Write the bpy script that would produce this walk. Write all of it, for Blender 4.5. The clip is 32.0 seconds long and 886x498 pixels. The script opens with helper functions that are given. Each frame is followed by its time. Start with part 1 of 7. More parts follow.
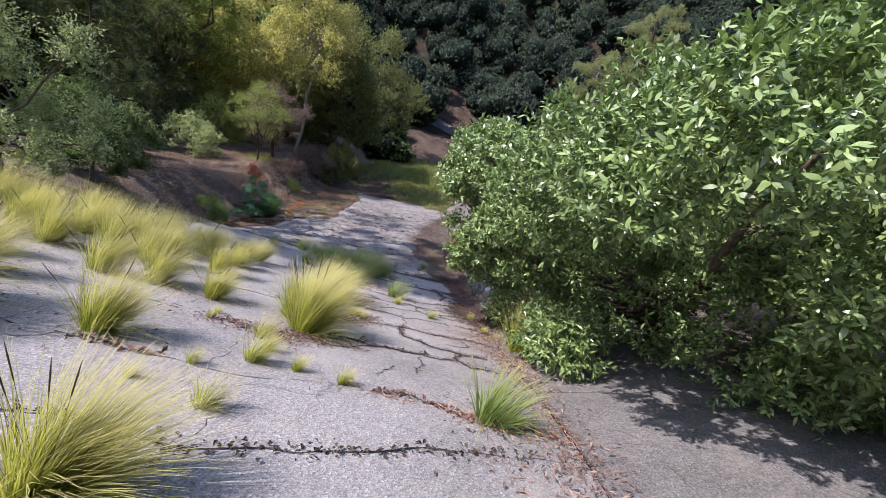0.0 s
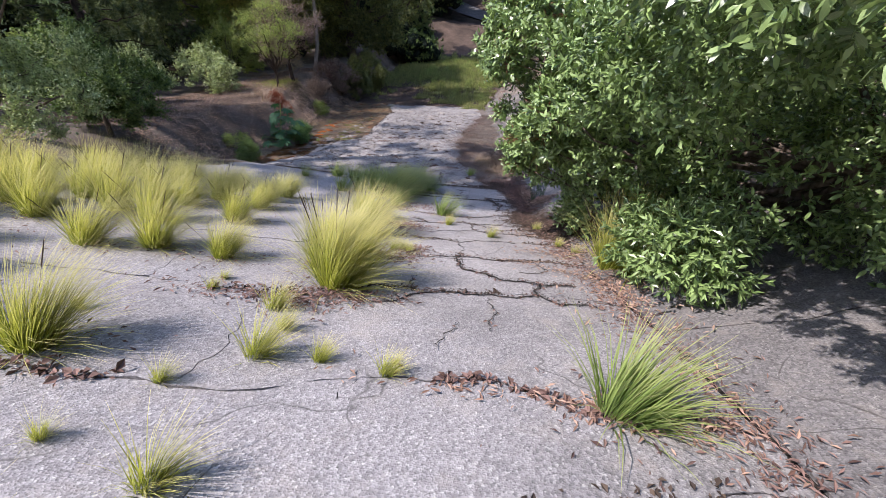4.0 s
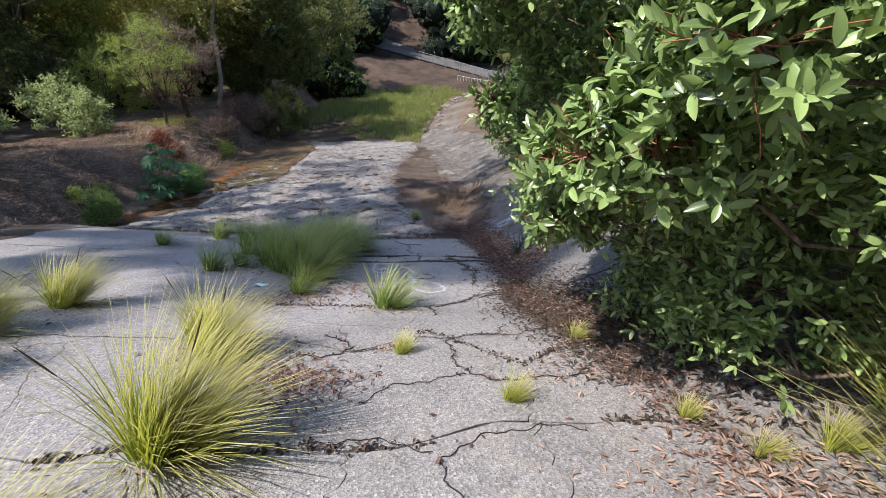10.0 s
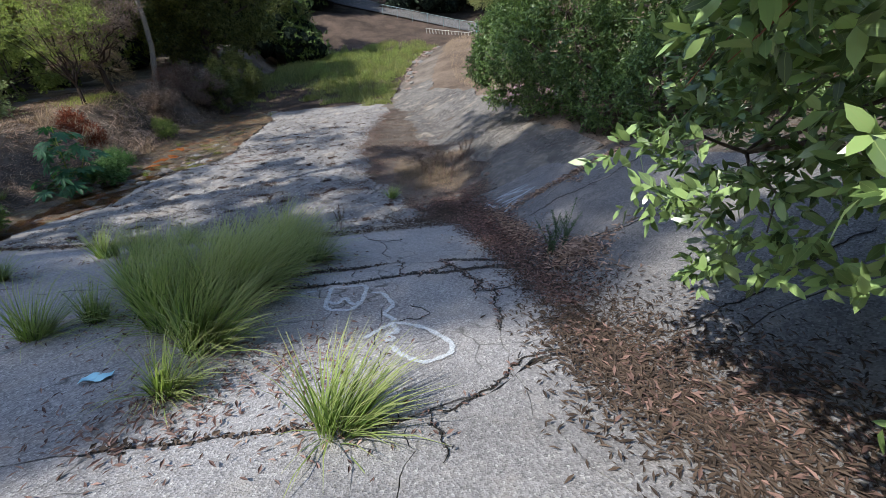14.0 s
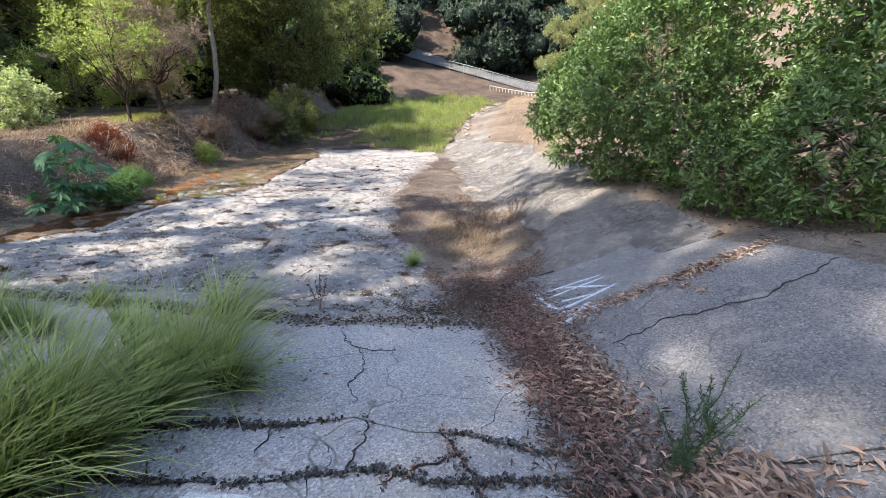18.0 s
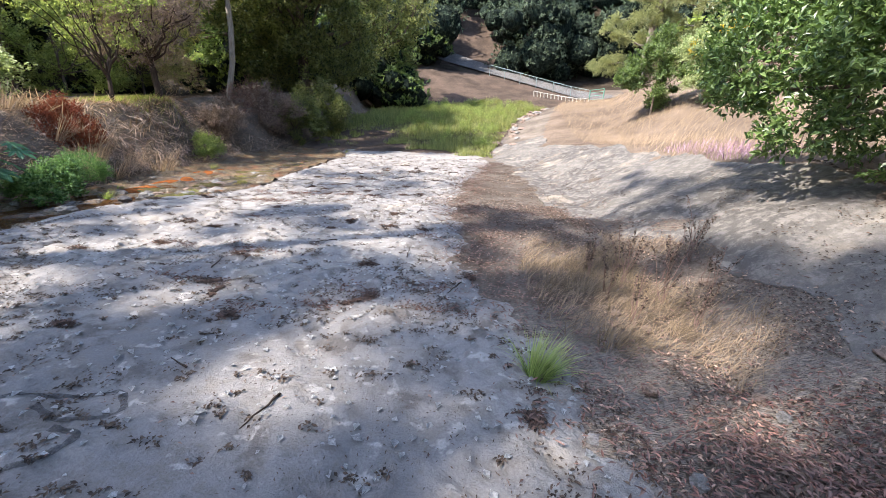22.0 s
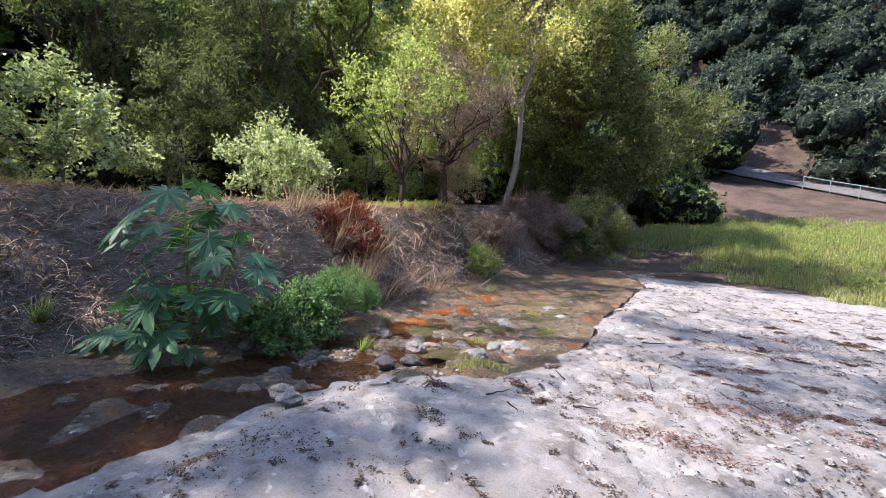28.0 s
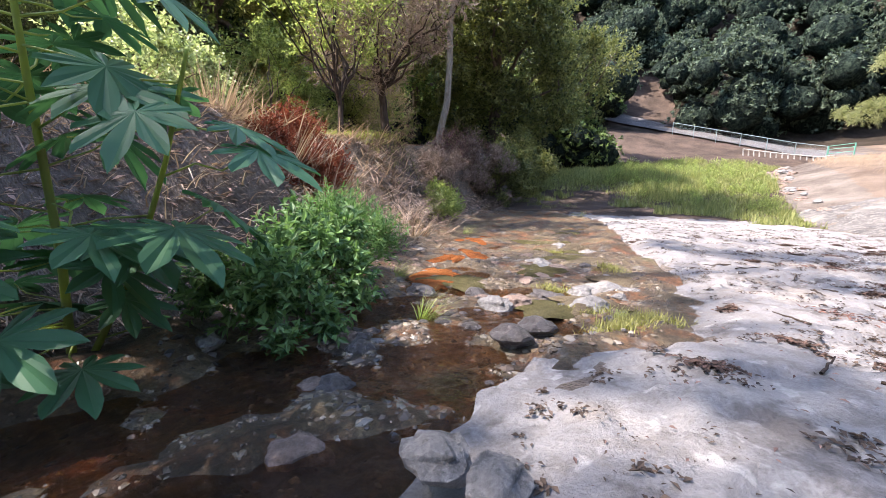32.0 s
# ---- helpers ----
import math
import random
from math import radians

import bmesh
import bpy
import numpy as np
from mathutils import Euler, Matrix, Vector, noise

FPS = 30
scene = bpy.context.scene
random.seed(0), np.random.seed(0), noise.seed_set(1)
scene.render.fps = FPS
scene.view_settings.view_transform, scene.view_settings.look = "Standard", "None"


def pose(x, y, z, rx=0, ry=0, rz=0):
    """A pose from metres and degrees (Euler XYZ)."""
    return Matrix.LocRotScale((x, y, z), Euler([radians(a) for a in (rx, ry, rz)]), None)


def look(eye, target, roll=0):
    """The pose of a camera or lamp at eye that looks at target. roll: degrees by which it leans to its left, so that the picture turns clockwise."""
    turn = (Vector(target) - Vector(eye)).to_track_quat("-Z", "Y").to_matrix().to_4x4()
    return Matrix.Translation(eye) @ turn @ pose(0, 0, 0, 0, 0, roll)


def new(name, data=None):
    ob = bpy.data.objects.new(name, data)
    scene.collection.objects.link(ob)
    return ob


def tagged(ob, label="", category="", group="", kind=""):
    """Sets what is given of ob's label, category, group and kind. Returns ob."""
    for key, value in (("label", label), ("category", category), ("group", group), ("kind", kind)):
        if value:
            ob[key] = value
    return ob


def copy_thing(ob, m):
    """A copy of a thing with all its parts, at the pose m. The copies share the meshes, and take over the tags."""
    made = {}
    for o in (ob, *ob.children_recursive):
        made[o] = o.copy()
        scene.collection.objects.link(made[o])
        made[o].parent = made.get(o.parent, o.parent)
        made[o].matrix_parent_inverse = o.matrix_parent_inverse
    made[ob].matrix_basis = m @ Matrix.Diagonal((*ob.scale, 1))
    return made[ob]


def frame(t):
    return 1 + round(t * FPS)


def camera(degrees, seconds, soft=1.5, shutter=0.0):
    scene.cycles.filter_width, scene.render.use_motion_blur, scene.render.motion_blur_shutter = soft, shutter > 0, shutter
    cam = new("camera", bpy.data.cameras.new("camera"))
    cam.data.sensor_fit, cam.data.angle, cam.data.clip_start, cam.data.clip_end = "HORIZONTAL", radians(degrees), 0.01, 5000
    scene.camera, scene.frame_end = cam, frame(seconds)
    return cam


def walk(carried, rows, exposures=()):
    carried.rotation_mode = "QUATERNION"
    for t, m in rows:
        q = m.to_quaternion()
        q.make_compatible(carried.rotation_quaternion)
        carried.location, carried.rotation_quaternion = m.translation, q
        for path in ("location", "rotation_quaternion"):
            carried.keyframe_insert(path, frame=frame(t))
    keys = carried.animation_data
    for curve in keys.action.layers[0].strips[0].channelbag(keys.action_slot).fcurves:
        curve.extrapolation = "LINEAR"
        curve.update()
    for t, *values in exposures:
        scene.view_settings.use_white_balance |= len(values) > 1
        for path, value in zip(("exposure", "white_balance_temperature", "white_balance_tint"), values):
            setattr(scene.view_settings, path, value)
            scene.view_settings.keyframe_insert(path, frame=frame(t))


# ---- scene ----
PATH = [
    (0, (1.870, -19.299, 6.596), (1.676, -15.471, 5.453), 11.57),
    (0.5, (1.760, -19.254, 6.506), (0.920, -15.596, 5.122), 16.78),
    (1, (1.806, -19.132, 6.423), (0.675, -15.639, 4.836), 13.66),
    (1.5, (1.926, -18.920, 6.441), (1.005, -15.366, 4.853), 9.72),
    (2, (1.868, -18.807, 6.410), (1.177, -15.272, 4.670), 6.45),
    (2.5, (1.879, -18.650, 6.352), (1.280, -15.303, 4.245), 2.46),
    (3, (1.845, -18.413, 6.327), (1.281, -15.046, 4.241), 2.45),
    (3.5, (1.752, -18.163, 6.243), (1.204, -14.770, 4.198), 1.83),
    (5.5, (1.436, -16.805, 5.864), (0.955, -13.295, 4.007), -1.41),
    (6, (1.342, -16.461, 5.755), (0.913, -12.930, 3.927), -0.71),
    (6.5, (1.322, -16.128, 5.667), (0.967, -12.570, 3.876), -1.58),
    (7, (1.274, -15.771, 5.582), (1.033, -12.189, 3.819), -2.65),
    (7.5, (1.239, -15.470, 5.489), (1.035, -11.885, 3.725), -1.87),
    (8, (1.172, -15.178, 5.412), (0.987, -11.592, 3.650), -1.72),
    (8.5, (1.176, -14.803, 5.276), (1.073, -11.209, 3.524), -1.11),
    (9, (1.119, -14.498, 5.186), (1.098, -10.894, 3.452), -1.40),
    (9.5, (1.079, -14.154, 5.092), (1.081, -10.544, 3.369), -0.61),
    (10, (1.066, -13.840, 4.987), (1.069, -10.224, 3.277), -0.42),
    (10.5, (1.021, -13.528, 4.937), (1.002, -9.906, 3.238), 1.03),
    (11, (0.985, -13.173, 4.809), (0.948, -9.548, 3.118), 1.09),
    (11.5, (0.913, -12.831, 4.711), (0.870, -9.195, 3.045), 1.18),
    (12, (0.917, -12.494, 4.578), (0.856, -8.859, 2.909), -0.16),
    (12.5, (0.919, -12.108, 4.484), (1.048, -8.499, 2.764), -2.45),
    (13, (0.946, -11.783, 4.383), (1.101, -8.204, 2.604), -1.48),
    (13.5, (0.915, -11.464, 4.298), (1.047, -7.964, 2.366), -1.58),
    (14, (0.983, -11.065, 4.186), (1.117, -7.606, 2.181), -4.30),
    (14.5, (0.987, -10.779, 4.127), (1.109, -7.317, 2.129), -2.18),
    (16.5, (1.126, -9.540, 3.872), (1.013, -5.944, 2.124), -1.04),
    (17, (1.099, -9.248, 3.791), (0.743, -5.624, 2.137), -1.06),
    (17.5, (1.214, -8.855, 3.629), (0.793, -5.209, 2.039), -0.90),
    (18, (1.264, -8.486, 3.533), (1.021, -4.815, 1.964), 0.39),
    (18.5, (1.275, -8.080, 3.417), (1.070, -4.386, 1.896), 0.09),
    (19, (1.153, -7.573, 3.266), (0.961, -3.800, 1.953), 0.13),
    (19.5, (1.051, -7.061, 3.108), (0.825, -3.294, 1.782), -0.46),
    (20, (0.850, -6.530, 2.921), (0.559, -2.801, 1.503), 1.23),
    (20.5, (0.598, -5.987, 2.764), (0.302, -2.285, 1.279), 1.69),
    (21, (0.358, -5.375, 2.600), (-0.000, -1.688, 1.091), 2.11),
    (21.5, (0.117, -4.748, 2.379), (-0.335, -1.068, 0.878), 1.99),
    (22, (-0.185, -4.029, 2.168), (-0.663, -0.337, 0.703), 1.36),
    (22.5, (-0.560, -3.264, 1.921), (-1.100, 0.480, 0.618), -0.68),
    (23, (-0.917, -2.676, 1.878), (-1.639, 1.192, 1.158), -1.27),
    (23.5, (-1.184, -2.107, 1.870), (-1.911, 1.768, 1.194), -3.06),
    (24, (-1.484, -1.684, 1.846), (-2.201, 2.198, 1.204), -2.48),
    (24.5, (-1.752, -1.243, 1.758), (-2.566, 2.624, 1.144), -0.94),
    (25, (-2.126, -0.870, 1.749), (-3.181, 2.949, 1.198), 0.25),
    (25.5, (-2.573, -0.466, 1.692), (-4.485, 3.026, 1.303), 1.54),
    (26, (-3.125, -0.141, 1.676), (-5.469, 3.091, 1.424), 3.57),
    (26.5, (-3.669, 0.202, 1.646), (-6.098, 3.371, 1.411), 2.35),
    (28.5, (-5.025, 0.438, 1.715), (-7.474, 3.545, 1.125), 1.21),
    (29, (-5.597, 0.557, 1.676), (-7.960, 3.722, 1.046), 0.66),
    (29.5, (-6.135, 0.664, 1.641), (-8.142, 4.063, 0.997), 0.97),
    (30, (-6.579, 0.835, 1.534), (-8.533, 4.259, 0.859), 0.39),
    (30.5, (-7.056, 0.956, 1.451), (-8.845, 4.440, 0.638), 1.73),
    (31, (-7.390, 1.119, 1.274), (-8.924, 4.708, 0.399), 1.18),
    (31.5, (-7.532, 1.234, 0.998), (-9.059, 4.824, 0.118), 0.34),
    (32, (-7.521, 1.269, 0.838), (-9.056, 4.858, -0.037), 0.18),
]
EXPOSURES = [(0, 1.1, 6150, 20), (7, 1.15, 6100, 16), (11, 1.1, 6350, 10), (14, 1.0, 6050, 7), (16.5, 1.95, 6500, 7), (20, 2.15, 6550, 12), (23, 2.1, 6350, 11), (26, 2.0, 6200, 14),
             (29, 2.1, 6250, 18), (32, 2.35, 6350, 18)]
def key_path():
    return [(t, look(eye, aim, roll)) for t, eye, aim, roll in PATH]


cam = camera(92.99, 32.0, soft=0.4)
walk(cam, key_path(), EXPOSURES)

# ---- light ----
SUN_FROM = Vector((-0.51, -0.28, 0.815)).normalized()
world = bpy.data.worlds.new("sky")
scene.world = world
world.use_nodes = True
sky = world.node_tree.nodes.new("ShaderNodeTexSky")
sky.sky_type, sky.sun_disc = "NISHITA", False
sky.sun_elevation = math.asin(SUN_FROM.z)
sky.sun_rotation = math.atan2(SUN_FROM.x, SUN_FROM.y)
back = world.node_tree.nodes["Background"]
back.inputs["Strength"].default_value = 0.15
world.node_tree.links.new(sky.outputs["Color"], back.inputs["Color"])
sun = new("sun", bpy.data.lights.new("sun", "SUN"))
sun.data.energy, sun.data.angle, sun.data.color = 3.3, radians(0.6), (1.0, 0.93, 0.83)
sun.matrix_world = look(SUN_FROM * 60, (0, 0, 0))

# ---- shape of the land ----


def knots(v, *p):
    return np.interp(v, p[0::2], p[1::2])


def ease(a, b, v):
    t = np.clip((v - a) / (b - a), 0, 1)
    return t * t * (3 - 2 * t)


def gutter_x(y):
    return knots(y, -30, 3.6, -16, 3.15, -14.5, 3.05, -12.5, 2.75, -10.2, 2.5, -6.5, 2.2, -4.5, 1.95, -2, 1.75, 3, 1.9, 10, 1.6, 17, 0.5, 22, -0.5, 30, 0.7, 43, 3.0, 50, 8, 60, 14)
def slab_edge_x(y):
    return knots(y, -12, -7.5, -6, -8.6, -1, -8.4, 0.7, -7.95, 1.4, -7.9, 2, -8.07, 3, -8.12, 3.7, -7.85, 4.3, -7.25, 5.5, -7.03, 7, -7.12, 9.6, -7.65, 12, -7.85, 15, -8.3, 17, -8.4, 20, -9.5, 24, -12)
def bank_foot_x(y):
    return knots(y, -12, -9.0, -3, -9.9, 1, -10.4, 2.2, -10.0, 3, -9.85, 5, -9.95, 7, -10.9, 10, -11.3, 16, -13.2, 25, -13.6, 40, -14, 60, -16)
def profile(y):
    return knots(y, -40, 12.0, -20, 5.45, -16, 4.15, -14.4, 3.62, -11, 2.65, -9.4, 2.05, -6.9, 1.4, -4.2, 0.70, -2.9, 0.27, -1.5, 0.15, 0, 0.05,
                 4, -0.25, 6, -0.5, 17, -1.4, 21, -1.8, 25, -1.7, 32, -0.8, 45, -0.4, 56, 0.4, 67, 2.6, 74, 5, 84, 14, 110, 40, 140, 66, 200, 90)
def terrace_z(y):
    return knots(y, -20, 5.0, -10, 3.2, -4, 2.2, 0, 1.75, 6, 1.3, 16, 1.25, 26, 0.9, 40, 2.0, 60, 4, 74, 7, 84, 15, 110, 40, 140, 66, 200, 90)
def ground(x, y):
    x, y = np.asarray(x, float), np.asarray(y, float)
    z = profile(y)
    z = z + (1 - ease(-6, -1, y)) * (0.055 * np.maximum(0, 0.5 - x) + 0.03 * np.maximum(0, -4 - x))
    # right bank
    d = x - gutter_x(y)
    s = knots(y, -20, 0.15, -14, 0.25, -8, 0.42, 0, 0.44, 12, 0.4, 20, 0.3, 45, 0.35, 60, 0.1)
    z = z + s * np.clip(d, 0, 3.0) + 0.10 * np.clip(d - 3.0, 0, 4.0) + 0.5 * np.clip(d - 7.0, 0, 12) + 0.75 * np.clip(d - 19.0, 0, 60)
    z = z - knots(y, -12.5, 0.02, -9.5, 0.06) * np.exp(-(d / 0.3) ** 2) * (1 - ease(-2, 1, y))
    z = z + ease(46, 60, y) * 0.13 * np.clip(10 - x, 0, 25)
    # creek and left bank
    e, f = slab_edge_x(y), bank_foot_x(y)
    on = ease(-9, -3, y)
    wet = np.clip((e - x) / 0.5, 0, 1)
    z = z - 0.2 * wet * on * (1 - ease(19, 24, y))
    k = np.clip((f - x) / (2.7 + 0.5 * np.sin(0.9 * y) + 0.3 * np.sin(2.3 * y + 1)), 0, 1)
    k = k * k * (3 - 2 * k)
    t = terrace_z(y) + 0.30 * np.clip(-27 - x, 0, 80)
    return np.where(x < f, z * (1 - k) + np.maximum(t, z) * k, z)


def gz(x, y):
    return float(ground(x, y))


# ---- materials ----
def mat(name, base, rough=0.8, spec=0.3, metal=0.0):
    m = bpy.data.materials.new(name)
    m.use_nodes = True
    b = m.node_tree.nodes["Principled BSDF"]
    b.inputs["Base Color"].default_value = (*base, 1)
    b.inputs["Roughness"].default_value = rough
    b.inputs["Specular IOR Level"].default_value = spec
    b.inputs["Metallic"].default_value = metal
    return m, m.node_tree.nodes, m.node_tree.links, b


def noise_tex(nodes, links, scale, detail=4, rough=0.6, coords="Object"):
    tc = nodes.new("ShaderNodeTexCoord")
    n = nodes.new("ShaderNodeTexNoise")
    n.inputs["Scale"].default_value, n.inputs["Detail"].default_value, n.inputs["Roughness"].default_value = scale, detail, rough
    links.new(tc.outputs[coords], n.inputs["Vector"])
    return n.outputs["Fac"]


def ramp(nodes, links, fac, *stops):
    r = nodes.new("ShaderNodeValToRGB")
    el = r.color_ramp.elements
    while len(el) < len(stops):
        el.new(0.5)
    for e, (p, c) in zip(el, stops):
        e.position, e.color = p, (*c, 1) if len(c) == 3 else c
    links.new(fac, r.inputs["Fac"])
    return r.outputs["Color"]


def mixed(nodes, links, fac, a, b, kind="MIX"):
    n = nodes.new("ShaderNodeMix")
    n.data_type, n.blend_type = "RGBA", kind
    for socket, value in ((n.inputs["Factor"], fac), (n.inputs["A"], a), (n.inputs["B"], b)):
        if hasattr(value, "links"):
            links.new(value, socket)
        elif isinstance(value, (int, float)):
            socket.default_value = value
        else:
            socket.default_value = (*value, 1)
    return n.outputs["Result"]


def bumped(nodes, links, b, height, strength, distance):
    n = nodes.new("ShaderNodeBump")
    n.inputs["Strength"].default_value, n.inputs["Distance"].default_value = strength, distance
    links.new(height, n.inputs["Height"])
    links.new(n.outputs["Normal"], b.inputs["Normal"])


G = (0.5, 0.5, 0.5)


def grey(v):
    return (v, v, v)


def asphalt_material(name="old_asphalt", shade=1.0):
    m, n, l, b = mat(name, G, 0.92, 0.2)
    tc = n.new("ShaderNodeTexCoord")
    v = n.new("ShaderNodeTexVoronoi")
    v.inputs["Scale"].default_value = 75
    l.new(tc.outputs["Object"], v.inputs["Vector"])
    stone = ramp(n, l, v.outputs["Color"], (0.0, (0.15, 0.142, 0.142)), (0.45, (0.27, 0.254, 0.252)), (0.8, (0.37, 0.35, 0.345)), (1.0, (0.55, 0.53, 0.5)))
    wide = noise_tex(n, l, 0.7, 5, 0.65)
    tone = ramp(n, l, wide, (0.3, grey(0.72 * shade)), (0.55, grey(shade)), (0.75, grey(1.12 * shade)))
    c = mixed(n, l, 1.0, stone, tone, "MULTIPLY")
    dust = noise_tex(n, l, 2.6, 6, 0.7)
    c = mixed(n, l, ramp(n, l, dust, (0.52, grey(0)), (0.72, grey(0.5))), c, (0.36, 0.32, 0.28))
    # fine hairline cracks
    warp = n.new("ShaderNodeTexNoise")
    warp.inputs["Scale"].default_value = 2.0
    l.new(tc.outputs["Object"], warp.inputs["Vector"])
    add = n.new("ShaderNodeVectorMath")
    add.operation = "MULTIPLY_ADD"
    add.inputs[1].default_value = (0.6, 0.6, 0.6)
    l.new(warp.outputs["Color"], add.inputs[0])
    l.new(tc.outputs["Object"], add.inputs[2])
    e = n.new("ShaderNodeTexVoronoi")
    e.feature = "DISTANCE_TO_EDGE"
    e.inputs["Scale"].default_value = 0.95
    l.new(add.outputs["Vector"], e.inputs["Vector"])
    crack = ramp(n, l, e.outputs["Distance"], (0.0, grey(0.75)), (0.012, grey(0.0)))
    part_mask = ramp(n, l, noise_tex(n, l, 0.9, 3), (0.45, grey(0)), (0.58, grey(1)))
    crack = mixed(n, l, 1.0, crack, part_mask, "MULTIPLY")
    c = mixed(n, l, crack, c, (0.06, 0.055, 0.05))
    l.new(c, b.inputs["Base Color"])
    grain = mixed(n, l, 0.5, v.outputs["Distance"], noise_tex(n, l, 160, 3))
    grain = mixed(n, l, crack, grain, grey(0.0))
    bumped(n, l, b, grain, 0.7, 0.012)
    return m


def concrete_material(name, low, mean, high):
    m, n, l, b = mat(name, G, 0.9, 0.25)
    big = noise_tex(n, l, 0.45, 6, 0.6)
    c = ramp(n, l, big, (0.3, low), (0.5, mean), (0.7, high))
    mid = noise_tex(n, l, 5.5, 8, 0.72)
    c = mixed(n, l, ramp(n, l, mid, (0.42, grey(0.9)), (0.52, grey(0.0))), c, (0.20, 0.18, 0.165))
    blot = noise_tex(n, l, 2.7, 5, 0.62)
    c = mixed(n, l, ramp(n, l, blot, (0.36, grey(0.85)), (0.44, grey(0.0))), c, (0.13, 0.115, 0.105))
    pale = noise_tex(n, l, 7.0, 3, 0.5)
    c = mixed(n, l, ramp(n, l, pale, (0.62, grey(0)), (0.68, grey(0.7))), c, tuple(1.4 * v for v in high))
    tan = noise_tex(n, l, 0.8, 4, 0.6)
    c = mixed(n, l, ramp(n, l, tan, (0.56, grey(0)), (0.72, grey(0.55))), c, (0.42, 0.35, 0.27))
    fine = noise_tex(n, l, 60, 6, 0.7)
    c = mixed(n, l, 0.5, c, ramp(n, l, fine, (0.3, grey(0.55)), (0.7, grey(1.25))), "MULTIPLY")
    l.new(c, b.inputs["Base Color"])
    h = mixed(n, l, 0.3, mixed(n, l, 0.5, mid, blot), fine)
    bumped(n, l, b, h, 1.0, 0.06)
    return m


def soil_material(name, a, bcol, ccol, scale=1.0):
    m, n, l, b = mat(name, G, 0.95, 0.1)
    big = noise_tex(n, l, 0.35 * scale, 6, 0.65)
    c = ramp(n, l, big, (0.32, a), (0.5, bcol), (0.68, ccol))
    fine = noise_tex(n, l, 22 * scale, 8, 0.75)
    c = mixed(n, l, 0.75, c, ramp(n, l, fine, (0.3, grey(0.4)), (0.7, grey(1.4))), "MULTIPLY")
    tc = n.new("ShaderNodeTexCoord")
    mp = n.new("ShaderNodeMapping")
    mp.inputs["Scale"].default_value, mp.inputs["Rotation"].default_value = (1.0, 2.6, 1.0), (0, 0, 0.5)
    l.new(tc.outputs["Object"], mp.inputs["Vector"])
    v = n.new("ShaderNodeTexVoronoi")
    v.inputs["Scale"].default_value = 31 * scale
    l.new(mp.outputs["Vector"], v.inputs["Vector"])
    scraps = ramp(n, l, v.outputs["Color"], (0.0, grey(0.35)), (0.5, grey(0.85)), (0.8, grey(1.25)), (1.0, (2.0, 1.8, 1.6)))
    c = mixed(n, l, 0.3, c, scraps, "MULTIPLY")
    l.new(c, b.inputs["Base Color"])
    bumped(n, l, b, mixed(n, l, 0.5, fine, v.outputs["Distance"]), 0.9, 0.05)
    return m


def leaf_material(name, dark, light, rough=0.45, spec=0.4, through_light=0.3, tip=None, rib=False):
    """Leaves or blades: every one its own shade; with tip the colour runs along it."""
    m, n, l, b = mat(name, dark, rough, spec)
    g = n.new("ShaderNodeNewGeometry")
    c = ramp(n, l, g.outputs["Random Per Island"], (0.0, dark), (0.65, light), (1.0, tuple(min(1, 1.35 * v) for v in light)))
    if tip or rib:
        uv = n.new("ShaderNodeTexCoord")
        sep = n.new("ShaderNodeSeparateXYZ")
        l.new(uv.outputs["UV"], sep.inputs["Vector"])
    if tip:
        c = mixed(n, l, ramp(n, l, sep.outputs["Y"], (0.4, grey(0)), (0.95, grey(1))), c, tip)
    if rib:
        c = mixed(n, l, ramp(n, l, sep.outputs["X"], (0.46, grey(0)), (0.5, grey(0.6)), (0.54, grey(0))), c, (0.30, 0.36, 0.14))
    l.new(c, b.inputs["Base Color"])
    t = n.new("ShaderNodeBsdfTranslucent")
    tint = mixed(n, l, 1.0, c, (1.15, 1.2, 0.75), "MULTIPLY")
    l.new(tint, t.inputs["Color"])
    mx = n.new("ShaderNodeMixShader")
    mx.inputs["Fac"].default_value = through_light
    l.new(b.outputs["BSDF"], mx.inputs[1])
    l.new(t.outputs["BSDF"], mx.inputs[2])
    l.new(mx.outputs["Shader"], n["Material Output"].inputs["Surface"])
    return m


def bark_material(name, a, bcol):
    m, n, l, b = mat(name, a, 0.9, 0.15)
    tc = n.new("ShaderNodeTexCoord")
    mp = n.new("ShaderNodeMapping")
    mp.inputs["Scale"].default_value = (9, 9, 1.6)
    l.new(tc.outputs["Object"], mp.inputs["Vector"])
    t = n.new("ShaderNodeTexNoise")
    t.inputs["Scale"].default_value, t.inputs["Detail"].default_value = 2.5, 8
    l.new(mp.outputs["Vector"], t.inputs["Vector"])
    l.new(ramp(n, l, t.outputs["Fac"], (0.3, a), (0.7, bcol)), b.inputs["Base Color"])
    bumped(n, l, b, t.outputs["Fac"], 0.9, 0.04)
    return m


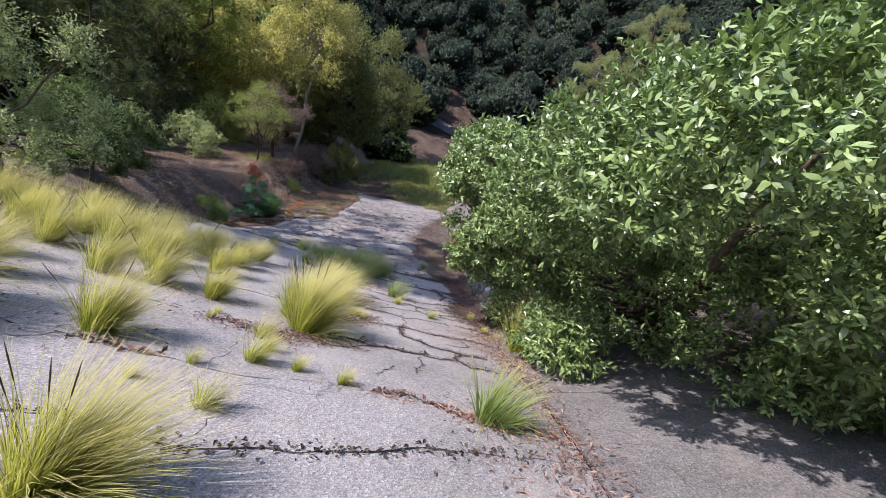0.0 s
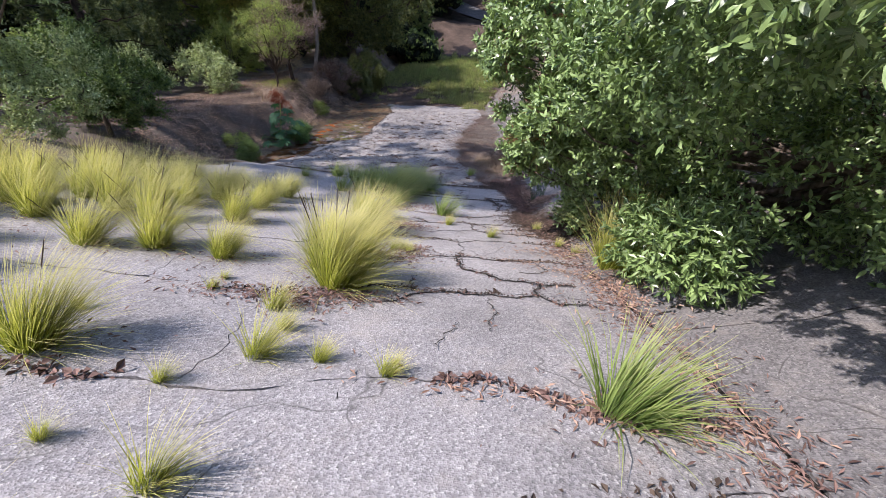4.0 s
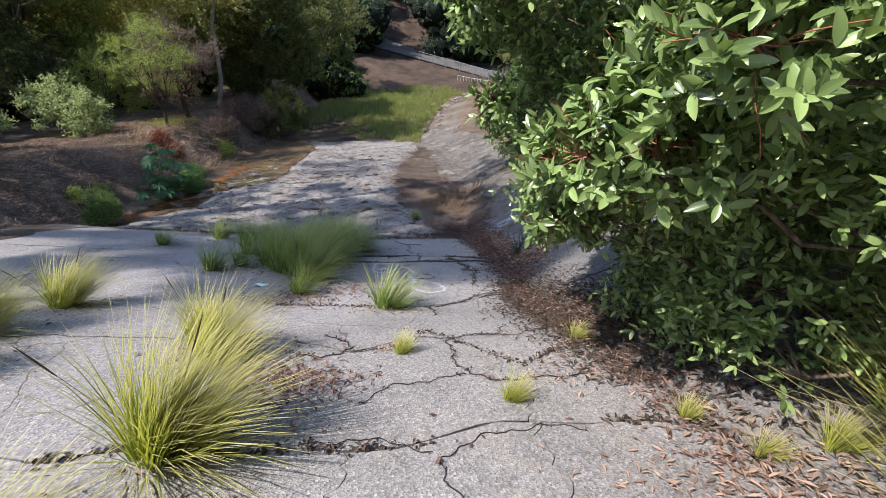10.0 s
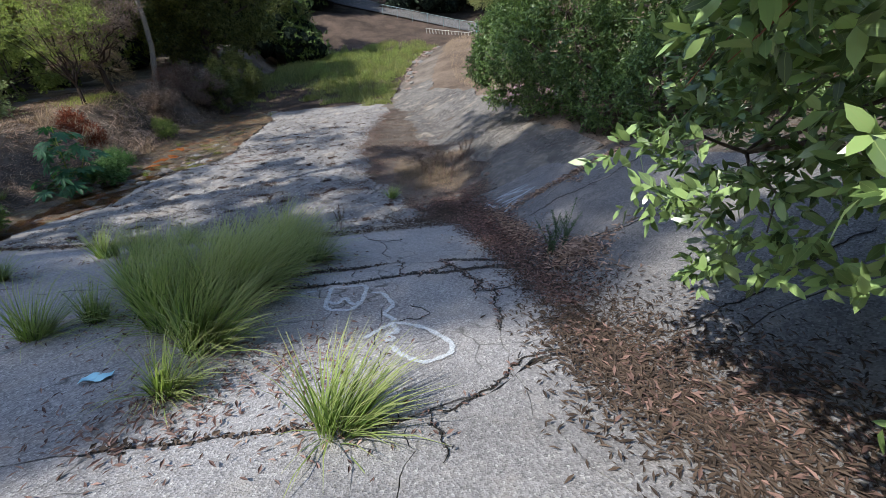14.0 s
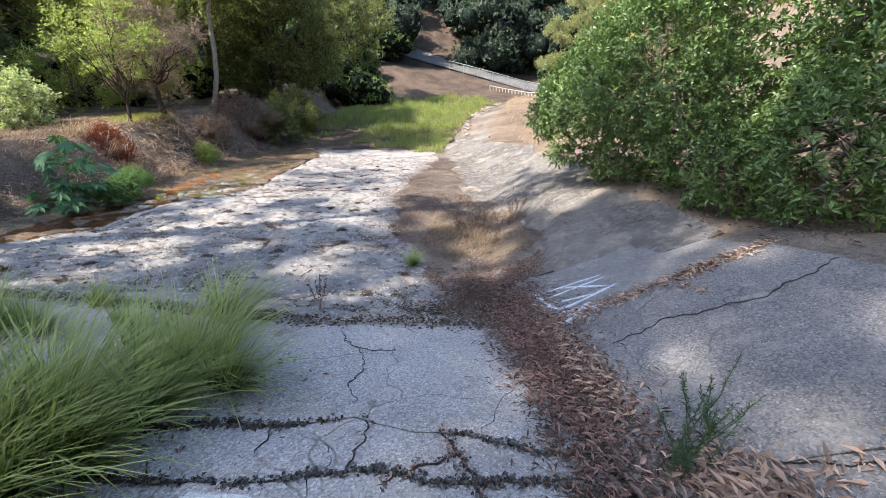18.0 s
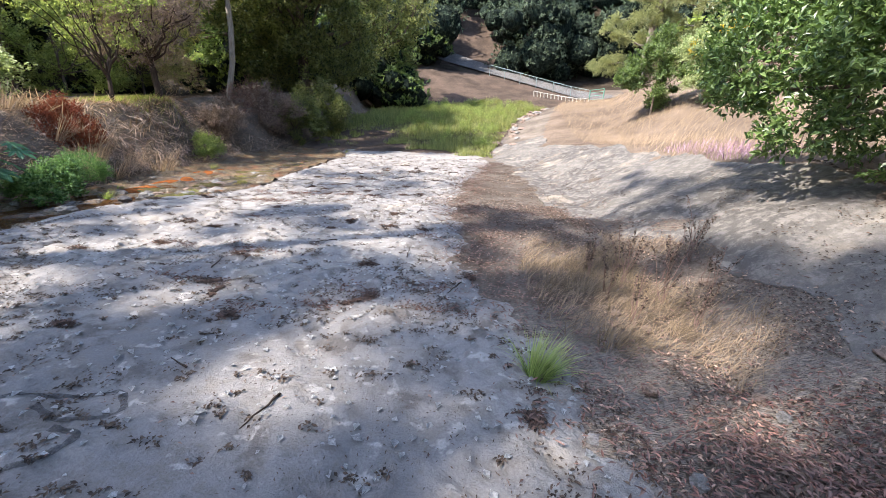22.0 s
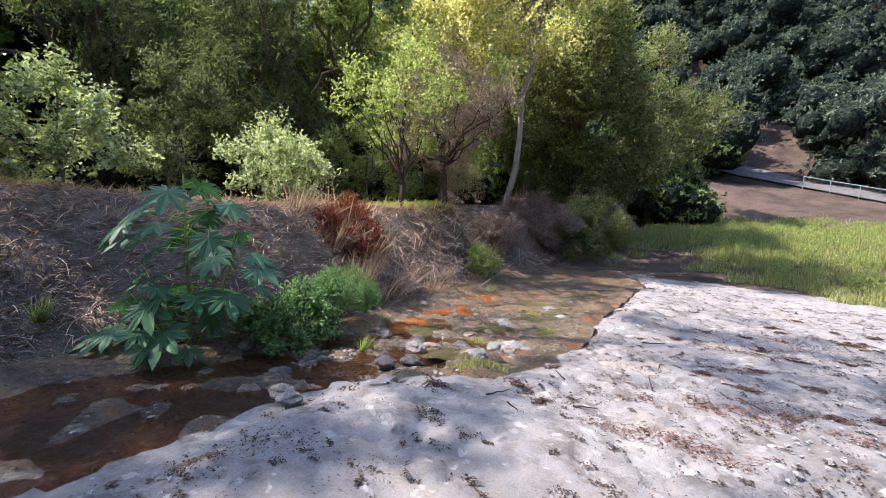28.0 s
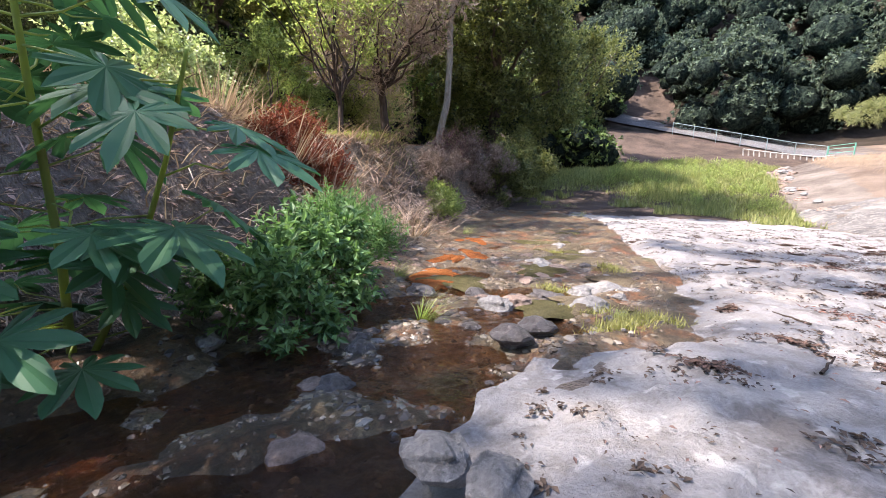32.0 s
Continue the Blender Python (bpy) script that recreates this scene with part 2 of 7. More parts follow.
ROAD_ASPHALT = asphalt_material("road_asphalt", 0.4)
DARK_ASPHALT = asphalt_material("newer_asphalt", 0.6)
ASPHALT, CONCRETE = asphalt_material(), concrete_material("weathered_concrete", (0.17, 0.162, 0.16), (0.245, 0.23, 0.222), (0.31, 0.29, 0.27))
BANK_CONCRETE = concrete_material("earthy_concrete", (0.062, 0.057, 0.053), (0.103, 0.094, 0.086), (0.165, 0.151, 0.135))
SLOPE_SOIL = soil_material("dry_slope_soil", (0.115, 0.084, 0.064), (0.18, 0.136, 0.103), (0.26, 0.197, 0.155))
# brown soil darkened to stand for shade on the slope below the road
SHADE_TONED_SOIL = soil_material("shade_toned_slope_soil", (0.05, 0.038, 0.03), (0.09, 0.066, 0.052), (0.14, 0.10, 0.078))
# wood floor with the shade beneath the trees put into its colour
WOOD_FLOOR = soil_material("shade_darkened_wood_floor", (0.022, 0.018, 0.014), (0.045, 0.035, 0.026), (0.075, 0.06, 0.044))
SOIL = soil_material("dry_soil", (0.085, 0.068, 0.057), (0.165, 0.136, 0.113), (0.27, 0.23, 0.195))
GAP_SOIL = soil_material("dark_crack_soil", (0.035, 0.03, 0.026), (0.06, 0.05, 0.042), (0.10, 0.08, 0.065), 2)
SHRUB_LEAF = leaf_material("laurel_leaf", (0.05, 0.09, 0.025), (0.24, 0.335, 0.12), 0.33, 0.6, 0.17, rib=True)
# darker copy of the laurel leaf: the tree's shade is in its colour
TREE_LAUREL = leaf_material("shade_toned_laurel_leaf", (0.045, 0.085, 0.027), (0.15, 0.22, 0.07), 0.38, 0.5, 0.3)
WOODS_LEAF = leaf_material("hill_leaf", (0.03, 0.046, 0.032), (0.11, 0.14, 0.092), 0.7, 0.2, 0.15)
HILL_PALE = leaf_material("haze_pale_hill_leaf", (0.10, 0.125, 0.08), (0.2, 0.23, 0.145), 0.7, 0.15, 0.1)


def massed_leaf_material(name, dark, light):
    """Inner leaves of far crowns, too small to tell apart: clumps, relief, and the shade of gaps put into the colour.
    """
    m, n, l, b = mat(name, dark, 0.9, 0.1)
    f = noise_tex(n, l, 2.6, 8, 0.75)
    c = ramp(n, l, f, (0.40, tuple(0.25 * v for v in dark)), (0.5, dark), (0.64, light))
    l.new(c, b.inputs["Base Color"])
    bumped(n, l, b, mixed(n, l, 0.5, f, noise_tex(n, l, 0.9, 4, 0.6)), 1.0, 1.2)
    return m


WOODS_INNER_SHADE = massed_leaf_material("inner_hill_shade", (0.016, 0.026, 0.019), (0.055, 0.075, 0.048))
OAK_LEAF = leaf_material("oak_leaf", (0.045, 0.08, 0.027), (0.17, 0.235, 0.08), 0.45, 0.45, 0.42)
DARK_OAK = leaf_material("dark_oak_leaf", (0.042, 0.065, 0.026), (0.22, 0.235, 0.085), 0.45, 0.45, 0.4)
YELLOW_LEAF = leaf_material("sycamore_leaf", (0.15, 0.17, 0.055), (0.40, 0.395, 0.16), 0.55, 0.3, 0.58)
SYCAMORE_LEAF = leaf_material("browning_sycamore_leaf", (0.21, 0.21, 0.085), (0.58, 0.54, 0.26), 0.55, 0.3, 0.6)
PINE_NEEDLE = leaf_material("grey_needle", (0.05, 0.07, 0.035), (0.15, 0.175, 0.085), 0.6, 0.25, 0.4)
PALE_NEEDLE = leaf_material("pale_needle", (0.19, 0.21, 0.10), (0.38, 0.39, 0.22), 0.6, 0.25, 0.45)
SILVER_LEAF = leaf_material("silver_leaf", (0.18, 0.24, 0.10), (0.44, 0.49, 0.28), 0.45, 0.4, 0.4)
LIME_LEAF = leaf_material("lime_leaf", (0.14, 0.19, 0.058), (0.35, 0.40, 0.15), 0.5, 0.35, 0.58)
GRASS_BLADE = leaf_material("fountain_grass_blade", (0.13, 0.17, 0.025), (0.36, 0.37, 0.075), 0.55, 0.3, 0.42, tip=(0.62, 0.56, 0.27))
GREEN_BLADE = leaf_material("green_grass_blade", (0.06, 0.105, 0.025), (0.235, 0.31, 0.09), 0.5, 0.35, 0.42, tip=(0.40, 0.42, 0.18))
STRAW = leaf_material("dry_straw", (0.22, 0.16, 0.09), (0.42, 0.33, 0.21), 0.8, 0.15, 0.2)
LITTER = leaf_material("dead_leaf", (0.07, 0.042, 0.037), (0.21, 0.132, 0.11), 0.75, 0.2, 0.1)
BANK_LITTER = leaf_material("faded_dead_leaf", (0.11, 0.072, 0.06), (0.34, 0.235, 0.195), 0.75, 0.2, 0.2)
DARK_LITTER = leaf_material("rotten_leaf", (0.03, 0.022, 0.018), (0.085, 0.06, 0.045), 0.8, 0.2, 0.05)
TAN_LITTER = leaf_material("tan_dead_leaf", (0.15, 0.10, 0.08), (0.38, 0.265, 0.205), 0.7, 0.25, 0.15)
RED_DEAD = leaf_material("rust_dead_leaf", (0.12, 0.035, 0.02), (0.27, 0.085, 0.05), 0.8, 0.15, 0.15)
TWIG = leaf_material("bare_twig", (0.12, 0.092, 0.078), (0.33, 0.255, 0.215), 0.85, 0.15, 0.1)
CREEK_LEAF = leaf_material("creek_weed_leaf", (0.045, 0.10, 0.034), (0.165, 0.27, 0.105), 0.5, 0.35, 0.4)
CASTOR_LEAF = leaf_material("castor_leaf", (0.024, 0.085, 0.038), (0.06, 0.155, 0.072), 0.5, 0.3, 0.35)
MEADOW = leaf_material("meadow_blade", (0.10, 0.135, 0.04), (0.31, 0.315, 0.125), 0.6, 0.25, 0.4)
BARK = bark_material("grey_bark", (0.06, 0.045, 0.035), (0.19, 0.15, 0.12))
PALE_BARK = bark_material("pale_bark", (0.14, 0.12, 0.10), (0.30, 0.265, 0.225))
DARK_BARK = bark_material("dark_bark", (0.025, 0.018, 0.014), (0.08, 0.058, 0.045))


# ---- mesh tools ----
def raw_mesh(name, co, faces_idx, material, uv=None, shade=False):
    """A mesh from vertex and face arrays, all faces with the same number of corners."""
    co, faces_idx = np.asarray(co, float), np.asarray(faces_idx, int)
    me = bpy.data.meshes.new(name)
    me.vertices.add(len(co))
    me.vertices.foreach_set("co", co.ravel())
    n, k = faces_idx.shape
    me.loops.add(n * k)
    me.loops.foreach_set("vertex_index", faces_idx.ravel())
    me.polygons.add(n)
    me.polygons.foreach_set("loop_start", np.arange(0, n * k, k))
    me.polygons.foreach_set("use_smooth", np.full(n, bool(shade)))
    if uv is not None:
        me.uv_layers.new(name="UVMap").data.foreach_set("uv", np.asarray(uv, float)[faces_idx.ravel()].ravel())
    me.materials.append(material)
    me.update(calc_edges=True)
    return me


def put(name, me, parent=None, label=""):
    ob = new(name, me)
    ob.parent = parent
    return tagged(ob, label)


def unit(v):
    return v / np.maximum(np.linalg.norm(v, axis=-1, keepdims=True), 1e-9)


def leaf_mesh(name, P, D, U, L, Wd, material, fold=0.18, droop=0.12, fine=False):
    """Folded leaves: base P, way D, upper side U, length L, width Wd."""
    P, D = np.asarray(P), unit(np.asarray(D))
    S = unit(np.cross(D, U))
    N = np.cross(S, D)
    L, Wd = np.broadcast_to(L, len(P))[:, None], np.broadcast_to(Wd, len(P))[:, None]
    n = len(P)
    i = np.arange(n)[:, None]
    if fine == "plain":
        a, c = P + D * L * 0.32 + N * fold * Wd * 0.5, P + D * L * 0.68 - N * droop * 0.4 * L
        co = np.stack([P, a + S * Wd * 0.46, c + S * Wd * 0.40, P + D * L - N * droop * L, c - S * Wd * 0.40, a - S * Wd * 0.46], 1)
        f = np.concatenate([6 * i + [0, 5, 1], 6 * i + [5, 4, 2], 6 * i + [5, 2, 1], 6 * i + [4, 3, 2]])
        uv = np.tile([[0.5, 0], [0, 0.32], [0, 0.68], [0.5, 1], [1, 0.68], [1, 0.32]], (n, 1))
    elif fine:
        along, half = (0.08, 0.22, 0.4, 0.6, 0.78, 0.92), (0.18, 0.39, 0.5, 0.48, 0.35, 0.17)
        rib = [P + D * L * t - N * droop * L * t * t for t in (0.0, *along, 1.0)]
        left = [r + S * Wd * w + N * fold * Wd * w * 2 for r, w in zip(rib[1:7], half)]
        right = [r - S * Wd * w + N * fold * Wd * w * 2 for r, w in zip(rib[1:7], half)]
        co = np.stack(rib + left + right, 1)
        f = []
        for side, flip in ((8, False), (14, True)):
            for k in range(5):
                quad = [1 + k, 2 + k, side + k + 1, side + k]
                quad = quad[::-1] if flip else quad
                f += [20 * i + quad[:3], 20 * i + [quad[0], quad[2], quad[3]]]
            for tri in ([0, 1, side], [6, 7, side + 5]):
                f.append(20 * i + (tri[::-1] if flip else tri))
        f = np.concatenate(f)
        span = (0.0, *along, 1.0)
        uv = np.tile([[0.5, t] for t in span] + [[0.5 - w, t] for t, w in zip(along, half)] + [[0.5 + w, t] for t, w in zip(along, half)], (n, 1))
    else:
        mid = P + D * L * 0.48 + N * fold * Wd
        co = np.stack([P, mid + S * Wd * 0.5, P + D * L - N * droop * L, mid - S * Wd * 0.5], 1)
        f = np.concatenate([4 * i + [0, 2, 1], 4 * i + [0, 3, 2]])
        uv = np.tile([[0.5, 0], [0, 0.48], [0.5, 1], [1, 0.48]], (n, 1))
    return raw_mesh(name, co.reshape(-1, 3), f, material, uv, shade=bool(fine))


def blade_mesh(name, P, D, L, Wd, bend, material, steps=4):
    """Grass blades that bow over: roots P, first way D, length L, bend towards the ground."""
    n = len(P)
    D = unit(D)
    out = unit(np.stack([D[:, 0], D[:, 1], np.zeros(n)], 1) + 1e-6)
    S = unit(np.cross(D, np.array([0, 0, 1.0])) + 1e-6)
    L, Wd, bend = (np.broadcast_to(v, n)[:, None] for v in (L, Wd, bend))
    rows, pos, way = [], P.copy(), D.copy()
    for k in range(steps + 1):
        w = Wd * (1 - (k / steps) ** 1.6) * 0.5 + 0.0004
        rows += [pos - S * w, pos + S * w]
        pos = pos + way * L / steps
        way = unit(way + (out * 0.35 - np.array([0, 0, 1.0])) * bend * (k + 1) / steps)
    co = np.stack(rows, 1)
    m = 2 * (steps + 1)
    i = np.arange(n)[:, None] * m
    f = np.concatenate([i + [2 * k, 2 * k + 1, 2 * k + 3, 2 * k + 2] for k in range(steps)])
    v = np.repeat(np.arange(steps + 1) / steps, 2)
    uv = np.tile(np.stack([np.tile([0, 1], steps + 1), v], 1), (n, 1))
    return raw_mesh(name, co.reshape(-1, 3), f, material, uv, shade=True)


def tube_mesh(name, paths, material, sides=7):
    """Tapered tubes in one mesh: each path is a list of (x, y, z, radius)."""
    cos, faces_idx, at = [], [], 0
    ang = np.arange(sides) * 2 * np.pi / sides
    for path in paths:
        p = np.array(path, float)
        way = unit(np.gradient(p[:, :3], axis=0))
        side = unit(np.cross(way, [0.31, 0.92, 0.2]))
        other = np.cross(way, side)
        ring = p[:, None, :3] + p[:, 3, None, None] * (np.cos(ang)[None, :, None] * side[:, None] + np.sin(ang)[None, :, None] * other[:, None])
        cos.append(ring.reshape(-1, 3))
        for k in range(len(p) - 1):
            a = at + k * sides + np.arange(sides)
            b = at + k * sides + (np.arange(sides) + 1) % sides
            faces_idx.append(np.stack([a, b, b + sides, a + sides], 1))
        at += len(p) * sides
    return raw_mesh(name, np.concatenate(cos), np.concatenate(faces_idx), material, shade=True)


def limb(rng, start, end, r0, r1, steps=6, wobble=0.12):
    s, e = np.array(start, float), np.array(end, float)
    size = np.linalg.norm(e - s)
    pts = [(s + (e - s) * k / steps + (rng.normal(0, wobble * size / steps, 3) if 0 < k < steps else 0)) for k in range(steps + 1)]
    return [(*p, r0 + (r1 - r0) * k / steps) for k, p in enumerate(pts)]


def rand_unit(rng, n):
    return unit(rng.normal(size=(n, 3)))


def crown_points(rng, blobs, tips, shell=0.55, lump=0.25, low_cut=-0.75):
    """Shoot tips near the skin of a crown that is made of overlapping rounded masses, with the way each shoot points."""
    b = np.array(blobs, float)
    area = b[:, 3] ** 2
    who = rng.choice(len(b), tips * 2, p=area / area.sum())
    d = rand_unit(rng, tips * 2)
    d[:, 2] = np.where(d[:, 2] < low_cut, -d[:, 2], d[:, 2])
    r = b[who, 3] * (shell + (1 - shell) * rng.random(tips * 2) ** 0.6)
    wave = np.sin(d[:, 0] * 5 + who) * np.sin(d[:, 1] * 6 + 2 * who) * np.sin(d[:, 2] * 5 + 3 * who)
    r = r * (1 + lump * wave + rng.normal(0, 0.05, tips * 2))
    flat = b[who, 4] if b.shape[1] > 4 else np.ones(tips * 2)
    p = b[who, :3] + d * r[:, None] * np.stack([np.ones_like(flat), np.ones_like(flat), flat], 1)
    depth = np.zeros(len(p))
    for x, y, z, rad, *_ in b:
        depth = np.maximum(depth, 1 - np.linalg.norm(p - [x, y, z], axis=1) / rad)
    keep = np.argsort(depth + rng.random(len(p)) * 0.35)[:tips]
    return p[keep], d[keep]


def foliage(rng, name, blobs, tips, per_tip, length, width, material, parent, spread=0.9, up=0.35, shoot=0.25, fine=False, label="", droop=0.12, face=0.45, jitter=0.5, **kw):
    p, d = crown_points(rng, blobs, tips, **kw)
    out = d
    d = unit(d + np.array([0, 0, up]))
    P = np.repeat(p, per_tip, 0) - np.repeat(d, per_tip, 0) * (rng.random((tips * per_tip, 1)) * shoot)
    D = unit(np.repeat(d, per_tip, 0) * 0.7 + rand_unit(rng, tips * per_tip) * spread)
    U = unit(np.array([0, 0, 1.0 - 0.6 * face]) + np.repeat(out, per_tip, 0) * face + rand_unit(rng, tips * per_tip) * jitter)
    L = length * rng.uniform(0.65, 1.25, tips * per_tip)
    return put(name, leaf_mesh(name, P, D, U, L, L * width / length, material, fine=fine, droop=droop), parent, label)


def thing(name, x, y, z, label, category, group=""):
    return tagged(new(name), label, category, group)


def woody(seed, name, label, category, base, blobs, leaf, bark, tips, per_tip, length, width, trunk_r, fork=0.35, group="", limbs_max=14, **kw):
    """A tree or bush: trunk, limbs that reach into every mass of the crown, and leaves on shoot tips."""
    rng = np.random.default_rng(seed)
    root = thing(name, *base, label, category, group)
    b = np.array(blobs, float)
    top = b[np.argmax(b[:, 2])]
    x, y, z = base
    hub = np.array([x * (1 - fork) + top[0] * fork, y * (1 - fork) + top[1] * fork, z + (top[2] - z) * fork])
    put("trunk", tube_mesh("trunk", [limb(rng, (x, y, z - 0.15), hub, trunk_r * 1.25, trunk_r * 0.75, 6, 0.06), limb(rng, hub, top[:3], trunk_r * 0.75, trunk_r * 0.15, 6, 0.1)], bark, 9), root)
    for blob in b[:limbs_max]:
        limbs = []
        k = rng.uniform(0.0, 0.6)
        start = hub * (1 - k) + np.array(base) * k * 0.6 + hub * k * 0.4
        end = blob[:3] + rng.normal(0, 0.2, 3) * blob[3]
        limbs.append(limb(rng, start, end, trunk_r * 0.45, trunk_r * 0.12, 6, 0.22))
        for _ in range(4):
            tip = blob[:3] + rand_unit(rng, 1)[0] * blob[3] * 0.85
            limbs.append(limb(rng, end, tip, trunk_r * 0.12, trunk_r * 0.03, 4, 0.25))
        put("branch", tube_mesh("branch", limbs, bark, 5), root)
    foliage(rng, "crown", blobs, tips, per_tip, length, width, leaf, root, **kw)
    return root


def masses(rng, center, size, count, radius):
    """Rounded masses that fill an ellipsoid: the parts of a crown."""
    out = []
    for _ in range(count):
        d = rand_unit(rng, 1)[0] * rng.random() ** 0.4
        p = np.array(center) + d * np.array(size)
        out.append((*p, radius * rng.uniform(0.55, 1.35)))
    return out


def strip(name, ys, left, right, nu, height, material, skirt=0.0):
    """A sheet between two edges that wander along y."""
    u, y = np.meshgrid(np.linspace(0, 1, nu), ys)
    x = left(y) * (1 - u) + right(y) * u
    z = height(x, y)
    nv = len(ys)
    co = np.stack([x, y, z], -1).reshape(-1, 3)
    i = (np.arange(nv - 1)[:, None] * nu + np.arange(nu - 1)[None]).ravel()
    f = np.stack([i, i + 1, i + nu + 1, i + nu], 1)
    if skirt:
        ring = np.concatenate([np.arange(nu), nu * np.arange(1, nv) + nu - 1, nu * (nv - 1) + np.arange(nu - 2, -1, -1), nu * np.arange(nv - 2, 0, -1)])
        j, m, r = np.arange(len(ring)), len(co), len(ring)
        k = (j + 1) % r
        f = np.concatenate([f, np.stack([m + r + j, m + j, m + k, m + r + k], 1)])
        co = np.concatenate([co, co[ring] - [0, 0, skirt], co[ring]])
    return raw_mesh(name, co, f, material, shade=True)


# ---- the land ----
def spaced(*runs):
    """Grid lines: runs of (from, to, step)."""
    out = []
    for a, b, s in runs:
        out += list(np.arange(a, b, s))
    return np.array(out + [runs[-1][1]])


def sheet(name, xs, ys, height, material, keep=None):
    X, Y = np.meshgrid(xs, ys)
    Z = height(X, Y)
    nx, ny = len(xs), len(ys)
    i = (np.arange(ny - 1)[:, None] * nx + np.arange(nx - 1)[None]).ravel()
    f = np.stack([i, i + 1, i + nx + 1, i + nx], 1)
    if keep is not None:
        k = keep(X, Y).ravel()
        f = f[k[f].all(1)]
    return raw_mesh(name, np.stack([X, Y, Z], -1).reshape(-1, 3), f, material, shade=True)


def wave(x, y, s, seed=0.0):
    """A cheap smooth noise, about -1 to 1."""
    return (np.sin(x * s + 1.3 * np.sin(y * s * 0.7 + seed) + seed) + np.sin(y * s * 1.1 + 1.7 * np.sin(x * s * 0.6 + 2 * seed)) + np.sin((x + y) * s * 1.9 + seed * 3) * 0.5) / 2.5


def slab_right(y):
    return knots(y, -4.5, 1.9, -3.6, 1.3, -2.4, 0.95, -1.5, 0.4, 0, 0.05, 1, -0.4, 3, -0.75, 5, -1.1, 8, -1.15, 12, -0.9, 16, -0.6, 22, -1.3) + 0.2 * wave(y, 0 * y, 2.3, 2.0) + 0.12 * wave(y, 0 * y, 5.1, 3.0) + 0.05 * wave(y, 0 * y, 13.0, 4.0)


def paved(x, y):
    on_ramp = (y < -4.1) & (x > -7) & (x < gutter_x(y) + 2.6)
    on_slab = (y >= -4.5) & (y < 21) & (x > slab_edge_x(y) + 0.15) & (x < slab_right(y) - 0.1)
    on_side = (y >= -4.5) & (y < -2.2) & (x > gutter_x(y) - 0.1) & (x < gutter_x(y) + 2.7)
    return on_ramp | on_slab | on_side


def land(x, y):
    rough = 0.03 * wave(x, y, 3.1) + 0.05 * wave(x, y, 0.9, 2.0) + 0.25 * wave(x, y, 0.25, 1.0) * ease(16, 40, np.abs(x) + np.maximum(0, y - 20))
    near = paved(x, y)
    creek = (y > -7) & (y < 22) & (x > bank_foot_x(y) + 0.1) & (x < slab_edge_x(y) + 0.3)
    return ground(x, y) + np.where(creek, -0.22, np.where(near, -0.06, rough - 0.01))


ground_ob = put("ground", sheet("ground", spaced((-300, -60, 30), (-60, -20, 2), (-20, -13, 0.5), (-13, 7, 0.16), (7, 14, 0.5), (14, 50, 2), (50, 300, 25)),
                                spaced((-300, -60, 30), (-60, -24, 2), (-24, 26, 0.2), (26, 60, 0.8), (60, 120, 3), (120, 420, 30)), land, SOIL))
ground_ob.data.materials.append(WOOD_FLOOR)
ground_ob.data.materials.append(SHADE_TONED_SOIL)
ground_ob.data.materials.append(SLOPE_SOIL)
mid = np.zeros(len(ground_ob.data.polygons) * 3)
ground_ob.data.polygons.foreach_get("center", mid)
mid = mid.reshape(-1, 3)
# 1 and 2: soils darkened as shaded ground; 3: dry slope
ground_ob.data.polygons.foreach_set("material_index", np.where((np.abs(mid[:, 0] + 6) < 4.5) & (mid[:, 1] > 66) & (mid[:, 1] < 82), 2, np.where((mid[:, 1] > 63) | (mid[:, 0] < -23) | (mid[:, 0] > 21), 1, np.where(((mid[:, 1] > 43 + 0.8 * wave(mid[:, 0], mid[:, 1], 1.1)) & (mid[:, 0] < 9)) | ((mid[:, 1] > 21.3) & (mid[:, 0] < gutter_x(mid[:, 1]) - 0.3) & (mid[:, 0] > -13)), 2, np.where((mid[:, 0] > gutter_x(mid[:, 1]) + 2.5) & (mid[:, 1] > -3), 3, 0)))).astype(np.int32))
tagged(ground_ob, "dry brown soil of the creek valley and its slopes", "ground", kind="structure")

CRACKS = [
    (-9, -22.4, 0, -21.6, 4, -21.5), (-9, -19.9, 0, -19.2, 4, -18.9), (-9, -18.4, 0.5, -17.6, 1.5, -17.2, 2.2, -16.8, 4, -16.4),
    (-9, -17.4, 0.2, -16.5, 0.8, -16.2, 1.7, -16.0, 2.2, -16.2, 4, -16.1), (-9, -15.9, 0.1, -15.0, 0.4, -14.5, 1.5, -14.4, 2.1, -14.2, 4, -14.4),
    (-9, -14.0, 0.6, -13.2, 1.2, -13.2, 2.1, -13.0, 4, -13.0), (-9, -13.0, -0.2, -12.3, 0.9, -12.2, 1.4, -12.0, 4, -12.0),
    (-9, -11.4, -0.3, -10.7, 0.3, -11.0, 0.9, -10.4, 1.7, -11.2, 2.5, -10.6, 4, -10.6), (-9, -10.0, 0, -9.4, 0.7, -9.4, 1.3, -9.2, 1.6, -8.9, 4, -8.6),
    (-9, -7.8, -0.2, -7.0, 0.8, -6.8, 4, -6.8), (-9, -7.2, -0.5, -6.55, 0.5, -6.3, 1.8, -6.5, 4, -6.4), (-9, -4.6, -3, -4.4, -0.7, -4.55, 0.6, -4.3, 1.9, -4.2, 4, -4.2)]


def crack_y(k, x):
    return knots(x, *CRACKS[k]) + 0.05 * wave(x, 0 * x + k, 7.0, k) + 0.02 * wave(x, 0 * x, 23.0, k * 2.0)


